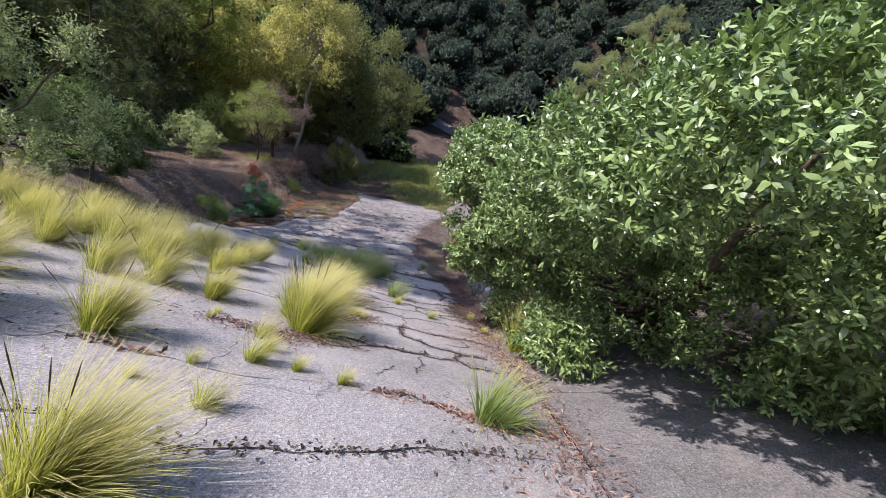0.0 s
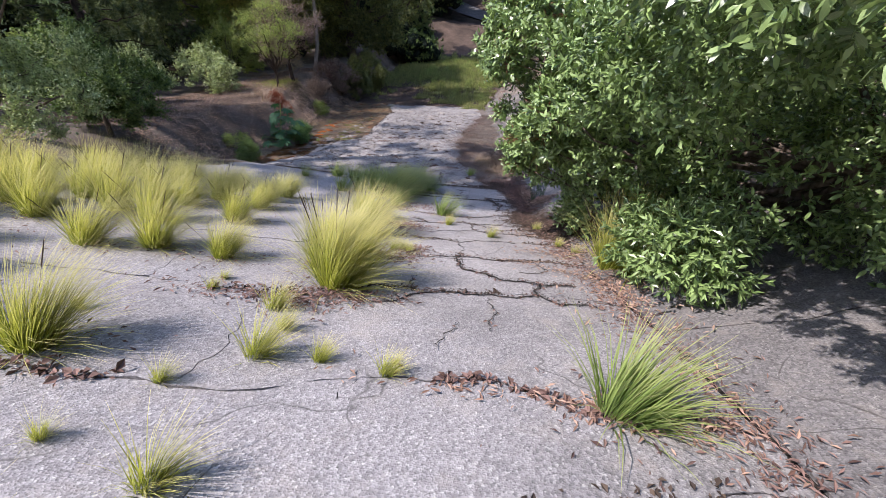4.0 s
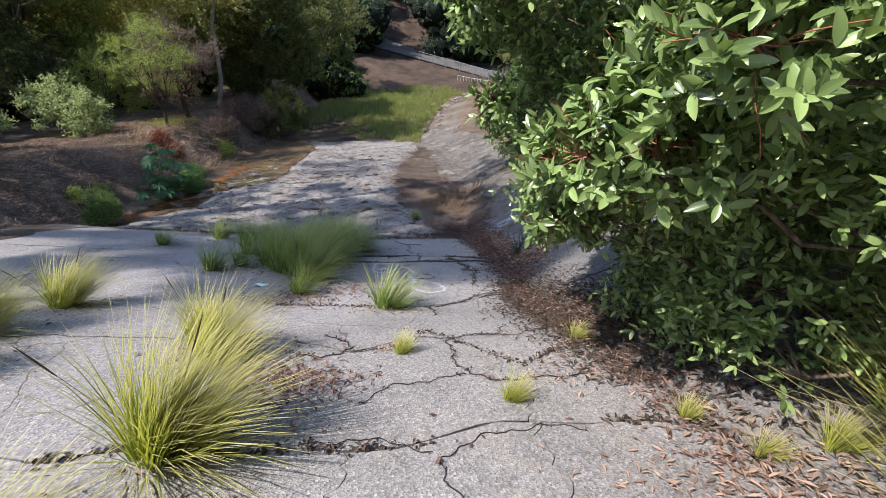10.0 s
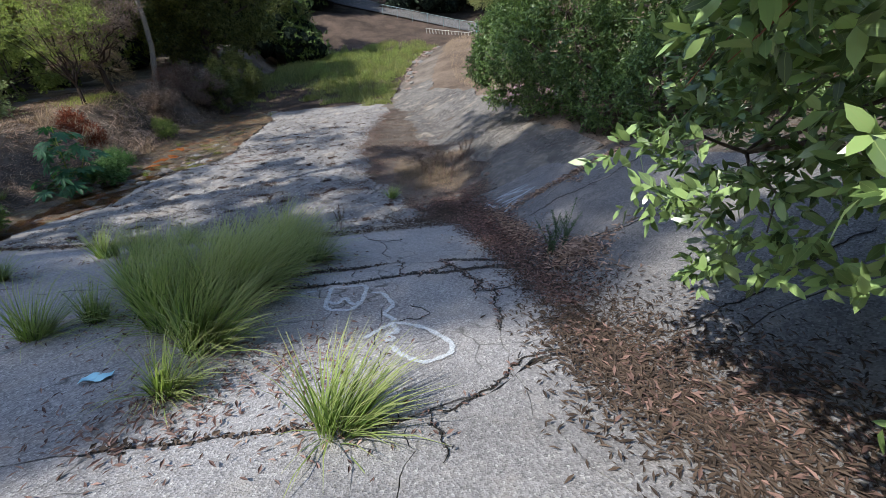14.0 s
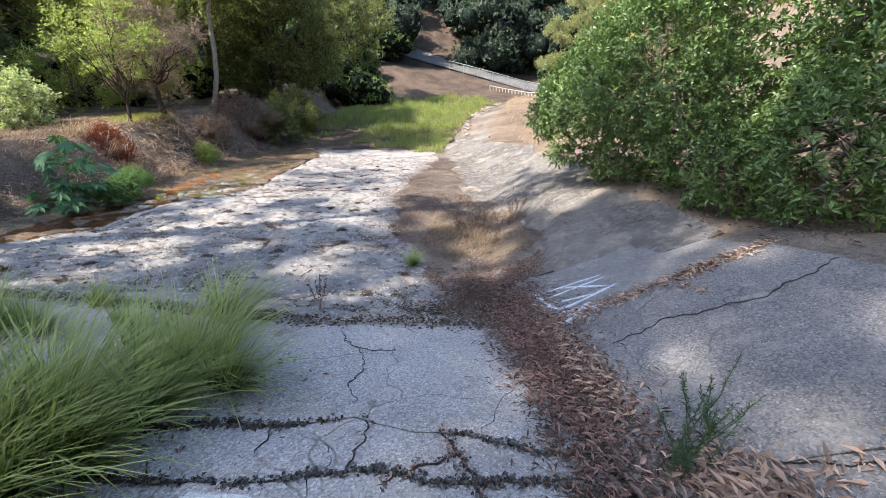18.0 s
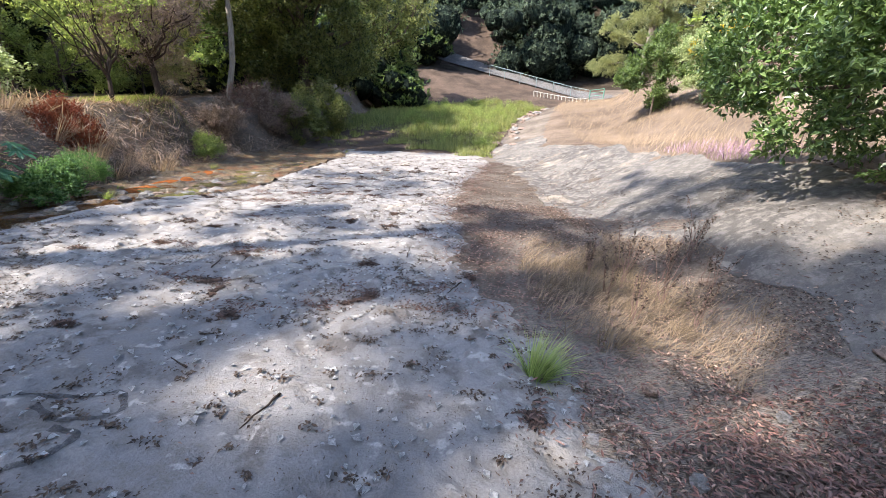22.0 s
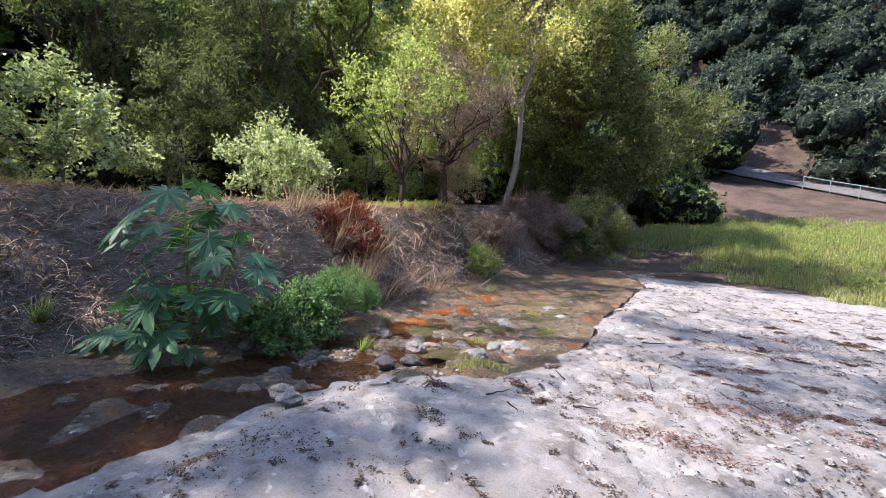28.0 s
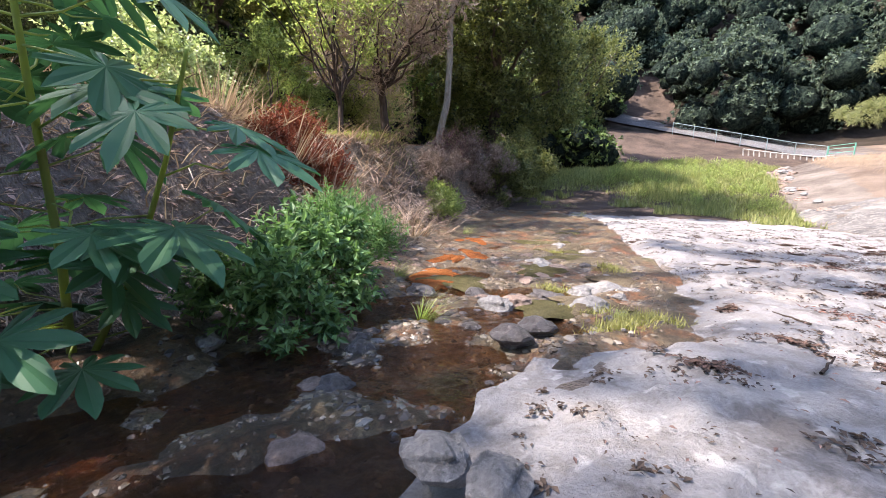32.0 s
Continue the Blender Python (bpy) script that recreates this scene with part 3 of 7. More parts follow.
def plate_mesh(xa, xb, y_low, y_high, lift, name="asphalt_plate", surface=ASPHALT):
    """A plate of paving between two edges that wander, with its sides."""
    nu, nv = max(3, int((xb(0) - xa(0)) / 0.14)), 19
    u, v = np.meshgrid(np.linspace(0, 1, nu), np.linspace(0, 1, nv))
    x = xa(v) * (1 - u) + xb(v) * u
    y = y_low(x) * (1 - v) + y_high(x) * v
    z = ground(x, y) + lift + 0.006 * wave(x, y, 2.2, lift * 90)
    top = np.stack([x, y, z], -1).reshape(-1, 3)
    i = (np.arange(nv - 1)[:, None] * nu + np.arange(nu - 1)[None]).ravel()
    f = np.stack([i, i + 1, i + nu + 1, i + nu], 1)
    ring = np.concatenate([np.arange(nu), nu * np.arange(1, nv) + nu - 1, nu * (nv - 1) + np.arange(nu - 2, -1, -1), nu * np.arange(nv - 2, 0, -1)])
    low = top[ring] - [0, 0, 0.08]
    m, r = len(top), len(ring)
    j = np.arange(r)
    k = (j + 1) % r
    sides = np.stack([m + r + j, m + j, m + k, m + r + k], 1)
    return raw_mesh(name, np.concatenate([top, low, top[ring]]), np.concatenate([f, sides]), surface, shade=True)


def pave(root, cuts, rows, gap, lo_x, hi_x, seed, newer=99):
    rng = np.random.default_rng(seed)
    for k in range(len(rows) - 1):
        some = [c + rng.uniform(-0.5, 0.5) for c in cuts if rng.random() < 0.5]
        edges = [None, *some, None]
        lean = [rng.uniform(-0.5, 0.5) for _ in edges]
        for e in range(len(edges) - 1):
            a, b, la, lb = edges[e], edges[e + 1], lean[e], lean[e + 1]

            def y_low(x, k=k):
                return rows[k](x) + gap * (0.35 + np.abs(wave(x, 0 * x, 2.7, k)))

            def y_high(x, k=k):
                return rows[k + 1](x) - gap * (0.35 + np.abs(wave(x, 0 * x, 2.7, k + 1)))

            mid = float(rows[k](0.0) + rows[k + 1](0.0)) / 2

            def edge_y(v, x, k=k):
                return rows[k](x) * (1 - v) + rows[k + 1](x) * v

            def xa(v, a=a, la=la, mid=mid):
                return (lo_x(edge_y(v, lo_x(mid))) + 0.012 * np.sin(9 * v + mid) + 0.006 * np.sin(31 * v + mid) if a is None else a + gap * 0.25 + 0.07 * np.sin(7 * v + a * 3) + 0.022 * np.sin(29 * v + a * 7) + 0.012 * np.sin(61 * v + a) + la * v) + 0 * v

            def xb(v, b=b, lb=lb, mid=mid):
                return (hi_x(edge_y(v, hi_x(mid))) + 0.012 * np.sin(8 * v + mid) + 0.006 * np.sin(27 * v + mid) if b is None else b - gap * 0.25 + 0.07 * np.sin(7 * v + b * 3) + 0.022 * np.sin(29 * v + b * 7) + 0.012 * np.sin(61 * v + b) + lb * v) + 0 * v

            put("asphalt_plate", plate_mesh(xa, xb, y_low, y_high, 0.018 + 0.005 * rng.random(), surface=DARK_ASPHALT if k >= newer else ASPHALT), root)


ramp_ob = put("ramp", strip("ramp", spaced((-24, -4.25, 0.2)), lambda y: -7.4 + 0 * y, lambda y: gutter_x(y) + 0.1, 60, lambda x, y: ground(x, y) - 0.012, GAP_SOIL))
tagged(ramp_ob, "cracked old grey asphalt ramp sloping down to the creek", "ramp", kind="structure")
pave(ramp_ob, [-4.6, -1.9, 0.3, 1.6], [(lambda x, k=k: crack_y(k, x)) for k in range(len(CRACKS))], 0.012, lambda y: -7.2 + 0 * y, lambda y: gutter_x(y) - 0.02, 5)


def side_row(y0, tilt, seed):
    return lambda x: y0 + tilt * (x - 2.2) + 0.06 * wave(x, 0 * x, 5.0, seed)


side_ob = put("paved_bank", strip("paved_bank", spaced((-23, -2.3, 0.2)), lambda y: gutter_x(y) + 0.1, lambda y: gutter_x(y) + 2.5, 14, lambda x, y: ground(x, y) - 0.012, GAP_SOIL))
tagged(side_ob, "grey asphalt bank sloping up from the leaf-filled gutter", "bank", kind="structure")
pave(side_ob, [], [side_row(-22, 0.1, 1), side_row(-18.5, 0.1, 2), side_row(-15, 0.12, 3), side_row(-11.8, 0.1, 4), side_row(-9.2, 0.12, 5), side_row(-6.95, 0.1, 6), side_row(-4.3, 0.16, 7), side_row(-2.35, -0.1, 8)],
     0.014, lambda y: gutter_x(y) + 0.02, lambda y: gutter_x(y) + 2.65, 6, 0)

# ---- cracks across the plates, filled with crumbled tar and soil ----
TAR = leaf_material("crumbled_tar", (0.016, 0.016, 0.017), (0.075, 0.07, 0.066), 0.8, 0.25, 0.0)
FILL = soil_material("crack_fill", (0.035, 0.032, 0.03), (0.075, 0.068, 0.063), (0.15, 0.135, 0.12), 6)
# each: width, crumbs a metre, then the course as x, y
UPPER_CRACKS = [
    (0.045, 90, 0.26, -14.95, 0.62, -14.91, 0.82, -14.81, 0.9, -14.56, 1.16, -14.45, 1.53, -14.43, 1.82, -14.41, 2.09, -14.29, 2.29, -14.45, 2.69, -14.42),
    (0.03, 50, 0.9, -14.56, 0.83, -14.43, 0.73, -14.04), (0.03, 50, 0.3, -14.53, 0.67, -14.4, 0.85, -14.45),
    (0.055, 140, 1.15, -12.93, 1.15, -13.28, 1.22, -13.57, 1.45, -13.71, 1.63, -13.8, 1.78, -13.9, 2.16, -13.91, 2.54, -13.88),
    (0.05, 120, 2.16, -13.91, 2.1, -14.1, 2.09, -14.29), (0.03, 60, 0.5, -13.26, 0.81, -13.21, 1.12, -13.08, 1.62, -13.1, 2.11, -13.06),
    (0.008, 20, 1.61, -14.49, 1.68, -14.92, 1.64, -15.3), (0.006, 8, 1.37, -15.19, 1.33, -15.51, 1.27, -15.7)]
MIDDLE_CRACKS = [
    (0.008, 10, 1.15, -12.95, 1.15, -12.61, 1.03, -12.3, 1.33, -12.12, 1.62, -12.03, 1.9, -12.08), (0.007, 5, 0.27, -12.21, 0.56, -12.15, 0.87, -12.21, 1.02, -12.27),
    (0.008, 8, 1.98, -13.01, 2.17, -13.11, 2.27, -13.37, 2.12, -13.57, 1.92, -13.55), (0.021, 45, -0.25, -11.05, 0.01, -11.13, 0.2, -11.03, 0.3, -10.9, 0.1, -10.7, -0.04, -10.53),
    (0.015, 25, 0.83, -10.59, 1.14, -10.6, 1.6, -10.48, 1.7, -10.22), (0.017, 35, 1.1, -10.62, 1.15, -11.13, 1.27, -11.4, 1.43, -11.47, 1.69, -11.46, 2.03, -11.41, 2.4, -11.08),
    (0.008, 7, 0.5, -11.78, 0.57, -11.69, 0.73, -11.54, 1.24, -11.4), (0.011, 15, 1.25, -10.5, 1.76, -10.51, 2.45, -10.06), (0.012, 20, 0.27, -10.98, 0.66, -10.85, 0.83, -10.59)]
LOWER_CRACKS = [
    (0.03, 60, 0.89, -9.34, 1.05, -9.32, 1.28, -9.21, 1.42, -9.02, 1.62, -8.87, 1.83, -8.76, 2.01, -8.89, 2.25, -9.02), (0.025, 40, 0.89, -9.34, 0.95, -9.51, 0.96, -9.8),
    (0.03, 80, 1.64, -7.34, 1.56, -8.07, 1.52, -8.43), (0.055, 160, 1.09, -6.37, 1.25, -6.55, 1.38, -6.97, 1.51, -7.28, 1.42, -7.54), (0.03, 60, 1.42, -7.51, 1.71, -7.51, 2.05, -7.4),
    (0.012, 10, -0.13, -4.67, 0.34, -5.31, 0.34, -5.85, 0.46, -6.12), (0.012, 10, 0.17, -5.08, 0.57, -5.07), (0.014, 10, -0.04, -6.37, 0.05, -6.75), (0.02, 30, 0.6, -6.2, 0.62, -6.85),
    (0.014, 14, 0.74, -7.66, 0.92, -7.91, 0.86, -8.06, 0.64, -8.04), (0.04, 120, 0.8, -6.87, 1.05, -6.72, 1.25, -6.55)]
BANK_CRACKS = [(0.03, 20, 2.72, -8.86, 2.96, -8.85, 3.5, -8.75, 4.2, -8.6), (0.02, 10, 2.6, -5.2, 3.1, -5.0, 3.8, -5.1, 4.6, -4.8), (0.03, 16, 2.85, -6.82, 3.27, -6.93, 3.84, -7.07, 4.7, -7.2)]


def crack(root, rng, width, crumbs, *course):
    """A ragged seam of dark fill along a course, with crumbs on it; returns where the crumbs lie."""
    p = np.array(course, float).reshape(-1, 2)
    run = np.concatenate([[0], np.cumsum(np.linalg.norm(np.diff(p, axis=0), axis=1))])
    t = np.arange(0, run[-1], 0.02)
    q = np.stack([np.interp(t, run, p[:, c]) for c in (0, 1)], 1)
    k = np.ones(5) / 5
    q[2:-2] = np.stack([np.convolve(q[:, c], k, "valid") for c in (0, 1)], 1)
    way = unit(np.gradient(q, axis=0))
    side = np.stack([-way[:, 1], way[:, 0]], 1)
    s = p[0, 0] * 7 + p[0, 1]
    q = q + side * (0.02 * np.sin(t * 13 + s) + 0.012 * np.sin(t * 37 + 2 * s) + rng.normal(0, 0.003, len(t)))[:, None]
    w = width * 0.27 * (0.35 + 0.65 * np.abs(np.sin(t * 9 + s) * np.sin(t * 23 + s)) + 0.3 * rng.random(len(t))) * np.clip(np.minimum(t, run[-1] - t) / 0.1, 0.15, 1)
    rows_ = [np.column_stack([q + side * (w * f)[:, None], ground(*(q + side * (w * f)[:, None]).T) + h]) for f, h in ((-1, 0.026), (-0.4, 0.034), (0.5, 0.033), (1, 0.026))]
    co = np.stack(rows_, 1).reshape(-1, 3)
    i = (np.arange(len(t) - 1)[:, None] * 4 + np.arange(3)[None]).ravel()
    put("crack_fill", raw_mesh("crack_fill", co, np.stack([i, i + 1, i + 5, i + 4], 1), FILL, shade=True), root, "dark crumbled crack filling")
    n = int(crumbs * run[-1] * 1.5)
    j = rng.integers(0, len(t), n)
    return q[j] + side[j] * (rng.normal(0, 0.6, n) * (width * 0.9 + 0.004))[:, None]


rc0 = np.random.default_rng(44)
CRUMBS = np.concatenate([crack(ramp_ob, rc0, *c) for c in UPPER_CRACKS + MIDDLE_CRACKS + LOWER_CRACKS] + [crack(side_ob, rc0, *c) for c in BANK_CRACKS])


GRAIN = np.random.default_rng(2024).random((64, 64))


def value_noise(x, y, scale, shift=0.0):
    """Smooth random heights, 0 to 1, on a lattice of the given cells a metre."""
    u, v = np.asarray(x, float) * scale + shift, np.asarray(y, float) * scale + 1.7 * shift
    i, j = np.floor(u).astype(int), np.floor(v).astype(int)
    a, b = u - i, v - j
    a, b = a * a * (3 - 2 * a), b * b * (3 - 2 * b)
    g = [GRAIN[(i + p) % 64, (j + q) % 64] for p, q in ((0, 0), (1, 0), (0, 1), (1, 1))]
    return (g[0] * (1 - a) + g[1] * a) * (1 - b) + (g[2] * (1 - a) + g[3] * a) * b


def flakes(x, y):
    """Where the slab's skin has broken away, 1, and where it stands, 0."""
    n = 0.55 * value_noise(x, y, 2.6, 3.3) + 0.3 * value_noise(x, y, 6.1, 9.1) + 0.15 * value_noise(x, y, 13.0, 5.2)
    return ease(0.47, 0.43, n)


def slab_height(x, y):
    lumps = 0.03 * value_noise(x, y, 3.0, 1.1) + 0.026 * value_noise(x, y, 7.5, 4.2) + 0.018 * value_noise(x, y, 14.0, 7.3) + 0.008 * value_noise(x, y, 27.0, 3.3)
    return ground(np.maximum(x, slab_edge_x(y) + 0.02), y) + 0.003 + 0.018 * wave(x, y, 2.3, 4.0) + lumps - 0.042 * flakes(x, y) - 0.04 * ease(4.1, 4.5, -y) - 0.07 * ease(0.7, 0.0, slab_right(y) - x) - 0.15 * ease(0.75, 0.0, x - slab_edge_x(y)) * ease(-1, 1, y)


def slab_left(y):
    return slab_edge_x(y) + 0.07 * wave(y, 0 * y, 2.9, 1.0) + 0.05 * wave(y, 0 * y, 6.1, 2.0)


slab_ob = put("concrete_slab", strip("concrete_slab", spaced((-5.0, 8, 0.05), (8, 21.5, 0.1)), slab_left, slab_right, 190, slab_height, CONCRETE, 0.22))
tagged(slab_ob, "pale weathered concrete slab strewn with dead leaves", "slab", kind="structure")
def bank_left(y):
    return gutter_x(y) + knots(y, -2.5, 0.5, 0, 0.9, 1.5, 0.5, 2.8, -0.4, 5.3, -0.8, 10.5, -1.1, 17, -0.8, 25, -0.5) + 0.15 * wave(y, 0 * y, 1.7, 3.0) + 0.06 * wave(y, 0 * y, 5.0, 1.0)


def bank_height(x, y):
    low = ease(1.5, 2.7, -y)
    lumps = 0.08 * value_noise(x, y * 0.6, 1.9, 6.0) + 0.075 * value_noise(x, y * 0.6, 4.3, 2.0) + 0.04 * value_noise(x, y, 10.0, 8.0) - 0.085
    return ground(x, y) + 0.045 - 0.04 * ease(1.9, 2.7, -y) + (0.05 - 0.035 * ease(1.9, 2.7, -y)) * wave(x, y, 1.9, 1.0) + lumps * (1 - 0.8 * low) - 0.11 * ease(0.55, 0.0, x - bank_left(y))


bank_ob = put("concrete_bank", strip("concrete_bank", spaced((-2.95, 12, 0.07), (12, 25, 0.12)), bank_left,
              lambda y: gutter_x(y) + 2.75 + 0.2 * wave(y, 0 * y, 1.3, 5.0), 60, bank_height, BANK_CONCRETE, 0.15))
tagged(bank_ob, "rough grey concrete bank beside the slab", "bank", kind="structure")


def road_edge(x):
    return 55.6 - 0.56 * (x - 10.6)


xs_road = np.linspace(-13, 14, 40)
u, x = np.meshgrid(np.linspace(0, 1, 8), xs_road)
road_co = np.stack([x, road_edge(x) + 0.2 + 5.0 * u, ground(x, road_edge(x) + 0.2 + 5.0 * u) + 0.22], -1).reshape(-1, 3)
i = (np.arange(39)[:, None] * 8 + np.arange(7)[None]).ravel()
road_ob = put("road", raw_mesh("road", road_co, np.stack([i, i + 8, i + 9, i + 1], 1), ROAD_ASPHALT, shade=True))
tagged(road_ob, "grey asphalt road climbing behind a chain-link fence", "road", kind="structure")

# ---- plants: large ----
NEAR_MASSES = [
       (2.4, -9.8, 5.5, 1.0), (2.65, -10.4, 4.5, 0.5), (2.3, -11.4, 4.75, 0.45), (1.5, -10.3, 4.6, 0.22), (2.2, -9.9, 4.4, 0.6), (2.75, -10.6, 5.2, 0.7), (1.78, -11.2, 4.35, 0.26), (1.8, -11.15, 3.95, 0.22),
       (1.7, -10.2, 6.1, 0.6), (1.35, -10.5, 5.6, 0.4), (1.5, -11.1, 5.45, 0.35), (1.55, -9.9, 5.35, 0.45), (2.0, -10.8, 6.2, 0.7), (2.2, -11.6, 6.1, 0.65),
       (1.7, -9.5, 5.9, 0.6), (1.8, -11.75, 4.5, 0.28), (2.15, -11.7, 4.55, 0.45), (2.1, -12.3, 5.0, 0.35), (2.0, -10.9, 3.95, 0.35),
       ]
laurel = woody(1, "laurel_bush", "large laurel sumac bush with glossy green leaves overhanging the ramp", "bush", (5.2, -12.5, gz(5.2, -12.5)),
      [
       (5.9, -15.4, 6.9, 1.4), (5.0, -13.5, 6.6, 1.4), (4.0, -11.7, 5.0, 1.3), (3.3, -10.4, 4.6, 1.3), (4.5, -9.8, 4.9, 1.6), (6.3, -12.0, 6.3, 2.0),
       (2.75, -11.2, 4.45, 0.75), (2.9, -9.5, 3.7, 0.95), (3.5, -11.2, 3.6, 0.8), (2.5, -11.15, 4.4, 0.65), (3.15, -11.6, 3.55, 0.6), (3.4, -10.5, 3.4, 0.75),
       (3.85, -12.4, 3.75, 0.55), (3.05, -10.5, 2.95, 0.42), (3.1, -11.15, 3.1, 0.42), (3.45, -10.9, 3.1, 0.5), (2.95, -14.2, 5.6, 0.45), (2.5, -11.9, 5.0, 0.6), (2.6, -12.4, 5.9, 0.6), (2.4, -10.3, 4.1, 0.55), (2.7, -11.0, 4.0, 0.5),
       (3.1, -12.4, 4.7, 0.6), (2.6, -13.0, 5.3, 0.5), (5.2, -15.6, 5.0, 0.4), (3.3, -14.4, 6.1, 0.6), (2.75, -14.6, 6.5, 0.6), (3.1, -15.6, 6.5, 0.65), (3.5, -16.4, 6.9, 0.65), (4.4, -16.9, 7.0, 0.8), (3.0, -16.3, 6.3, 0.35), (4.6, -16.6, 6.0, 0.5), (5.4, -16.4, 5.7, 0.7),
       (3.0, -13.6, 5.9, 0.8), (3.8, -14.6, 6.9, 0.9), (4.4, -15.9, 7.2, 0.9), (3.9, -12.9, 5.9, 1.0), (6.5, -10, 6, 2.0), (4.6, -13.1, 4.7, 1.0), (5.3, -14.3, 5.0, 0.9), (4.7, -12.2, 4.3, 1.1), (6.2, -14.6, 5.4, 1.2), (4.2, -12.6, 3.9, 0.6), (5.7, -13.4, 4.6, 1.0),
       ],
      SHRUB_LEAF, BARK, 21000, 11, 0.082, 0.031, 0.10, fine="plain", shell=0.75, spread=1.0, up=0.3, shoot=0.2, lump=0.55, face=0.55, jitter=0.6)
EDGE_MASSES = [b for b in NEAR_MASSES if b[1] < -11 and b[2] < 5.2]
foliage(np.random.default_rng(13), "overhanging_shoot", [b for b in NEAR_MASSES if b not in EDGE_MASSES], 3600, 10, 0.086, 0.034, SHRUB_LEAF, laurel, fine="plain", shell=0.6, spread=1.0, up=0.3, shoot=0.2, lump=0.4, face=0.6, jitter=0.5)
foliage(np.random.default_rng(12), "overhanging_shoot", EDGE_MASSES, 430, 9, 0.1, 0.038, SHRUB_LEAF, laurel, fine=True, shell=0.7, spread=1.0, up=0.3, shoot=0.2, lump=0.4, face=0.75, jitter=0.4)
RED_STEM = leaf_material("red_shoot", (0.13, 0.04, 0.025), (0.30, 0.12, 0.07), 0.5, 0.3, 0.0)
rb = np.random.default_rng(14)
for x, y, z, r in NEAR_MASSES:
    put("branch", tube_mesh("branch", [limb(rb, (3.4, y - 0.3, z - 0.5), (x, y, z), 0.022, 0.006, 6, 0.1)], BARK, 6), laurel)
    put("sprig", tube_mesh("sprig", [limb(rb, (x, y, z), np.array([x, y, z]) + rand_unit(rb, 1)[0] * r * rb.uniform(0.8, 1.15), 0.004, 0.0018, 4, 0.12) for _ in range(22)], RED_STEM, 4), laurel, "reddish young shoots")
woody(3, "laurel_bush", "tall laurel sumac bush with glossy green leaves on the bank", "bush", (8.0, -14.5, gz(8.0, -14.5)),
      [(7.6, -15, 7.0, 2.2), (8.5, -17.5, 7.2, 2.0), (7.0, -18.5, 6.4, 1.5), (9.5, -13, 7.5, 2.2)], SHRUB_LEAF, BARK, 7500, 10, 0.088, 0.034, 0.1, fine="plain", shell=0.7, lump=0.5)
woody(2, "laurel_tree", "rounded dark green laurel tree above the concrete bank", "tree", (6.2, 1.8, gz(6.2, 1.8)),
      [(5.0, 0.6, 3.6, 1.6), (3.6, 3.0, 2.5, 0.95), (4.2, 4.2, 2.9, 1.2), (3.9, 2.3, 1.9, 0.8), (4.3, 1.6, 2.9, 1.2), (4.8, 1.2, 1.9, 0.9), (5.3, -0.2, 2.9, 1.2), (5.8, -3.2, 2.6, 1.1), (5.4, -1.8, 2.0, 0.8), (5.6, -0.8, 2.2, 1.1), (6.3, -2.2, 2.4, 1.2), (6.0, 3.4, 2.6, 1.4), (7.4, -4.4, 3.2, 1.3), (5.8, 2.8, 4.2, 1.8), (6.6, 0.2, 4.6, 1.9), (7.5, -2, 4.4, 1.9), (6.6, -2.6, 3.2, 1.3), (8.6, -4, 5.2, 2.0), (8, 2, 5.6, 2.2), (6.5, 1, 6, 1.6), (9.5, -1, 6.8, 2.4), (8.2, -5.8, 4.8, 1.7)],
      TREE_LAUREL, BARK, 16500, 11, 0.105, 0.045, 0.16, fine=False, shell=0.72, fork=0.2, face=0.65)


def conifer(seed, name, label, base, height, spread_r, needle, bark, r, low=0.25, tips=5200, lean=(0, 0), clump=1.0):
    """A pine: tall trunk, whorls of limbs and hanging tufts of needles."""
    rng = np.random.default_rng(seed)
    root = thing(name, *base, label, "tree")
    x, y, z = base
    top = (x + lean[0], y + lean[1], z + height)
    put("trunk", tube_mesh("trunk", [limb(rng, (x, y, z - 0.2), top, r * 1.15, r * 0.12, 10, 0.05)], bark, 10), root)
    blobs = []
    for k in range(30):
        t = low + (0.97 - low) * (k / 29)
        a = k * 2.4 + rng.uniform(-0.4, 0.4)
        reach = spread_r * (1 - 0.65 * (t - low) / (1 - low)) * rng.uniform(0.65, 1.15)
        s = np.array([x + lean[0] * t, y + lean[1] * t, z + height * t])
        e = s + np.array([math.cos(a) * reach, math.sin(a) * reach, rng.uniform(-0.15, 0.25) * reach])
        put("branch", tube_mesh("branch", [limb(rng, s, e, r * 0.28 * (1.2 - t), r * 0.04, 6, 0.18)], bark, 5), root)
        for m in (0.45, 0.72, 1.0):
            p = s + (e - s) * m + rng.normal(0, 0.25, 3)
            blobs.append((*p, clump * rng.uniform(0.55, 1.0) * (0.6 + 0.12 * reach)))
    foliage(rng, "crown", blobs, tips, 8, 0.28, 0.026, needle, root, spread=0.9, up=-0.1, shoot=0.5, shell=0.3, droop=0.3)
    return root


def tree(seed, name, label, x, y, height, radius, leaf, bark, r, tips=2600, per_tip=10, length=0.16, width=0.08, low=0.35, count=16, squash=1.0, **kw):
    rng = np.random.default_rng(seed)
    z = gz(x, y)
    mid = z + height * (low + 1) / 2
    kw.setdefault("shoot", 0.25 + 0.14 * radius)
    kw.setdefault("lump", 0.55)
    blobs = masses(rng, (x, y, mid), (radius, radius, height * (1 - low) / 2 * squash), round(count * 1.5), radius * 0.29)
    blobs.append((x, y, z + height * 0.93, radius * 0.4))
    return woody(seed + 500, name, label, "bush" if name.endswith("bush") else "tree", (x, y, z), blobs, leaf, bark, tips, per_tip, length, width, r, **kw)


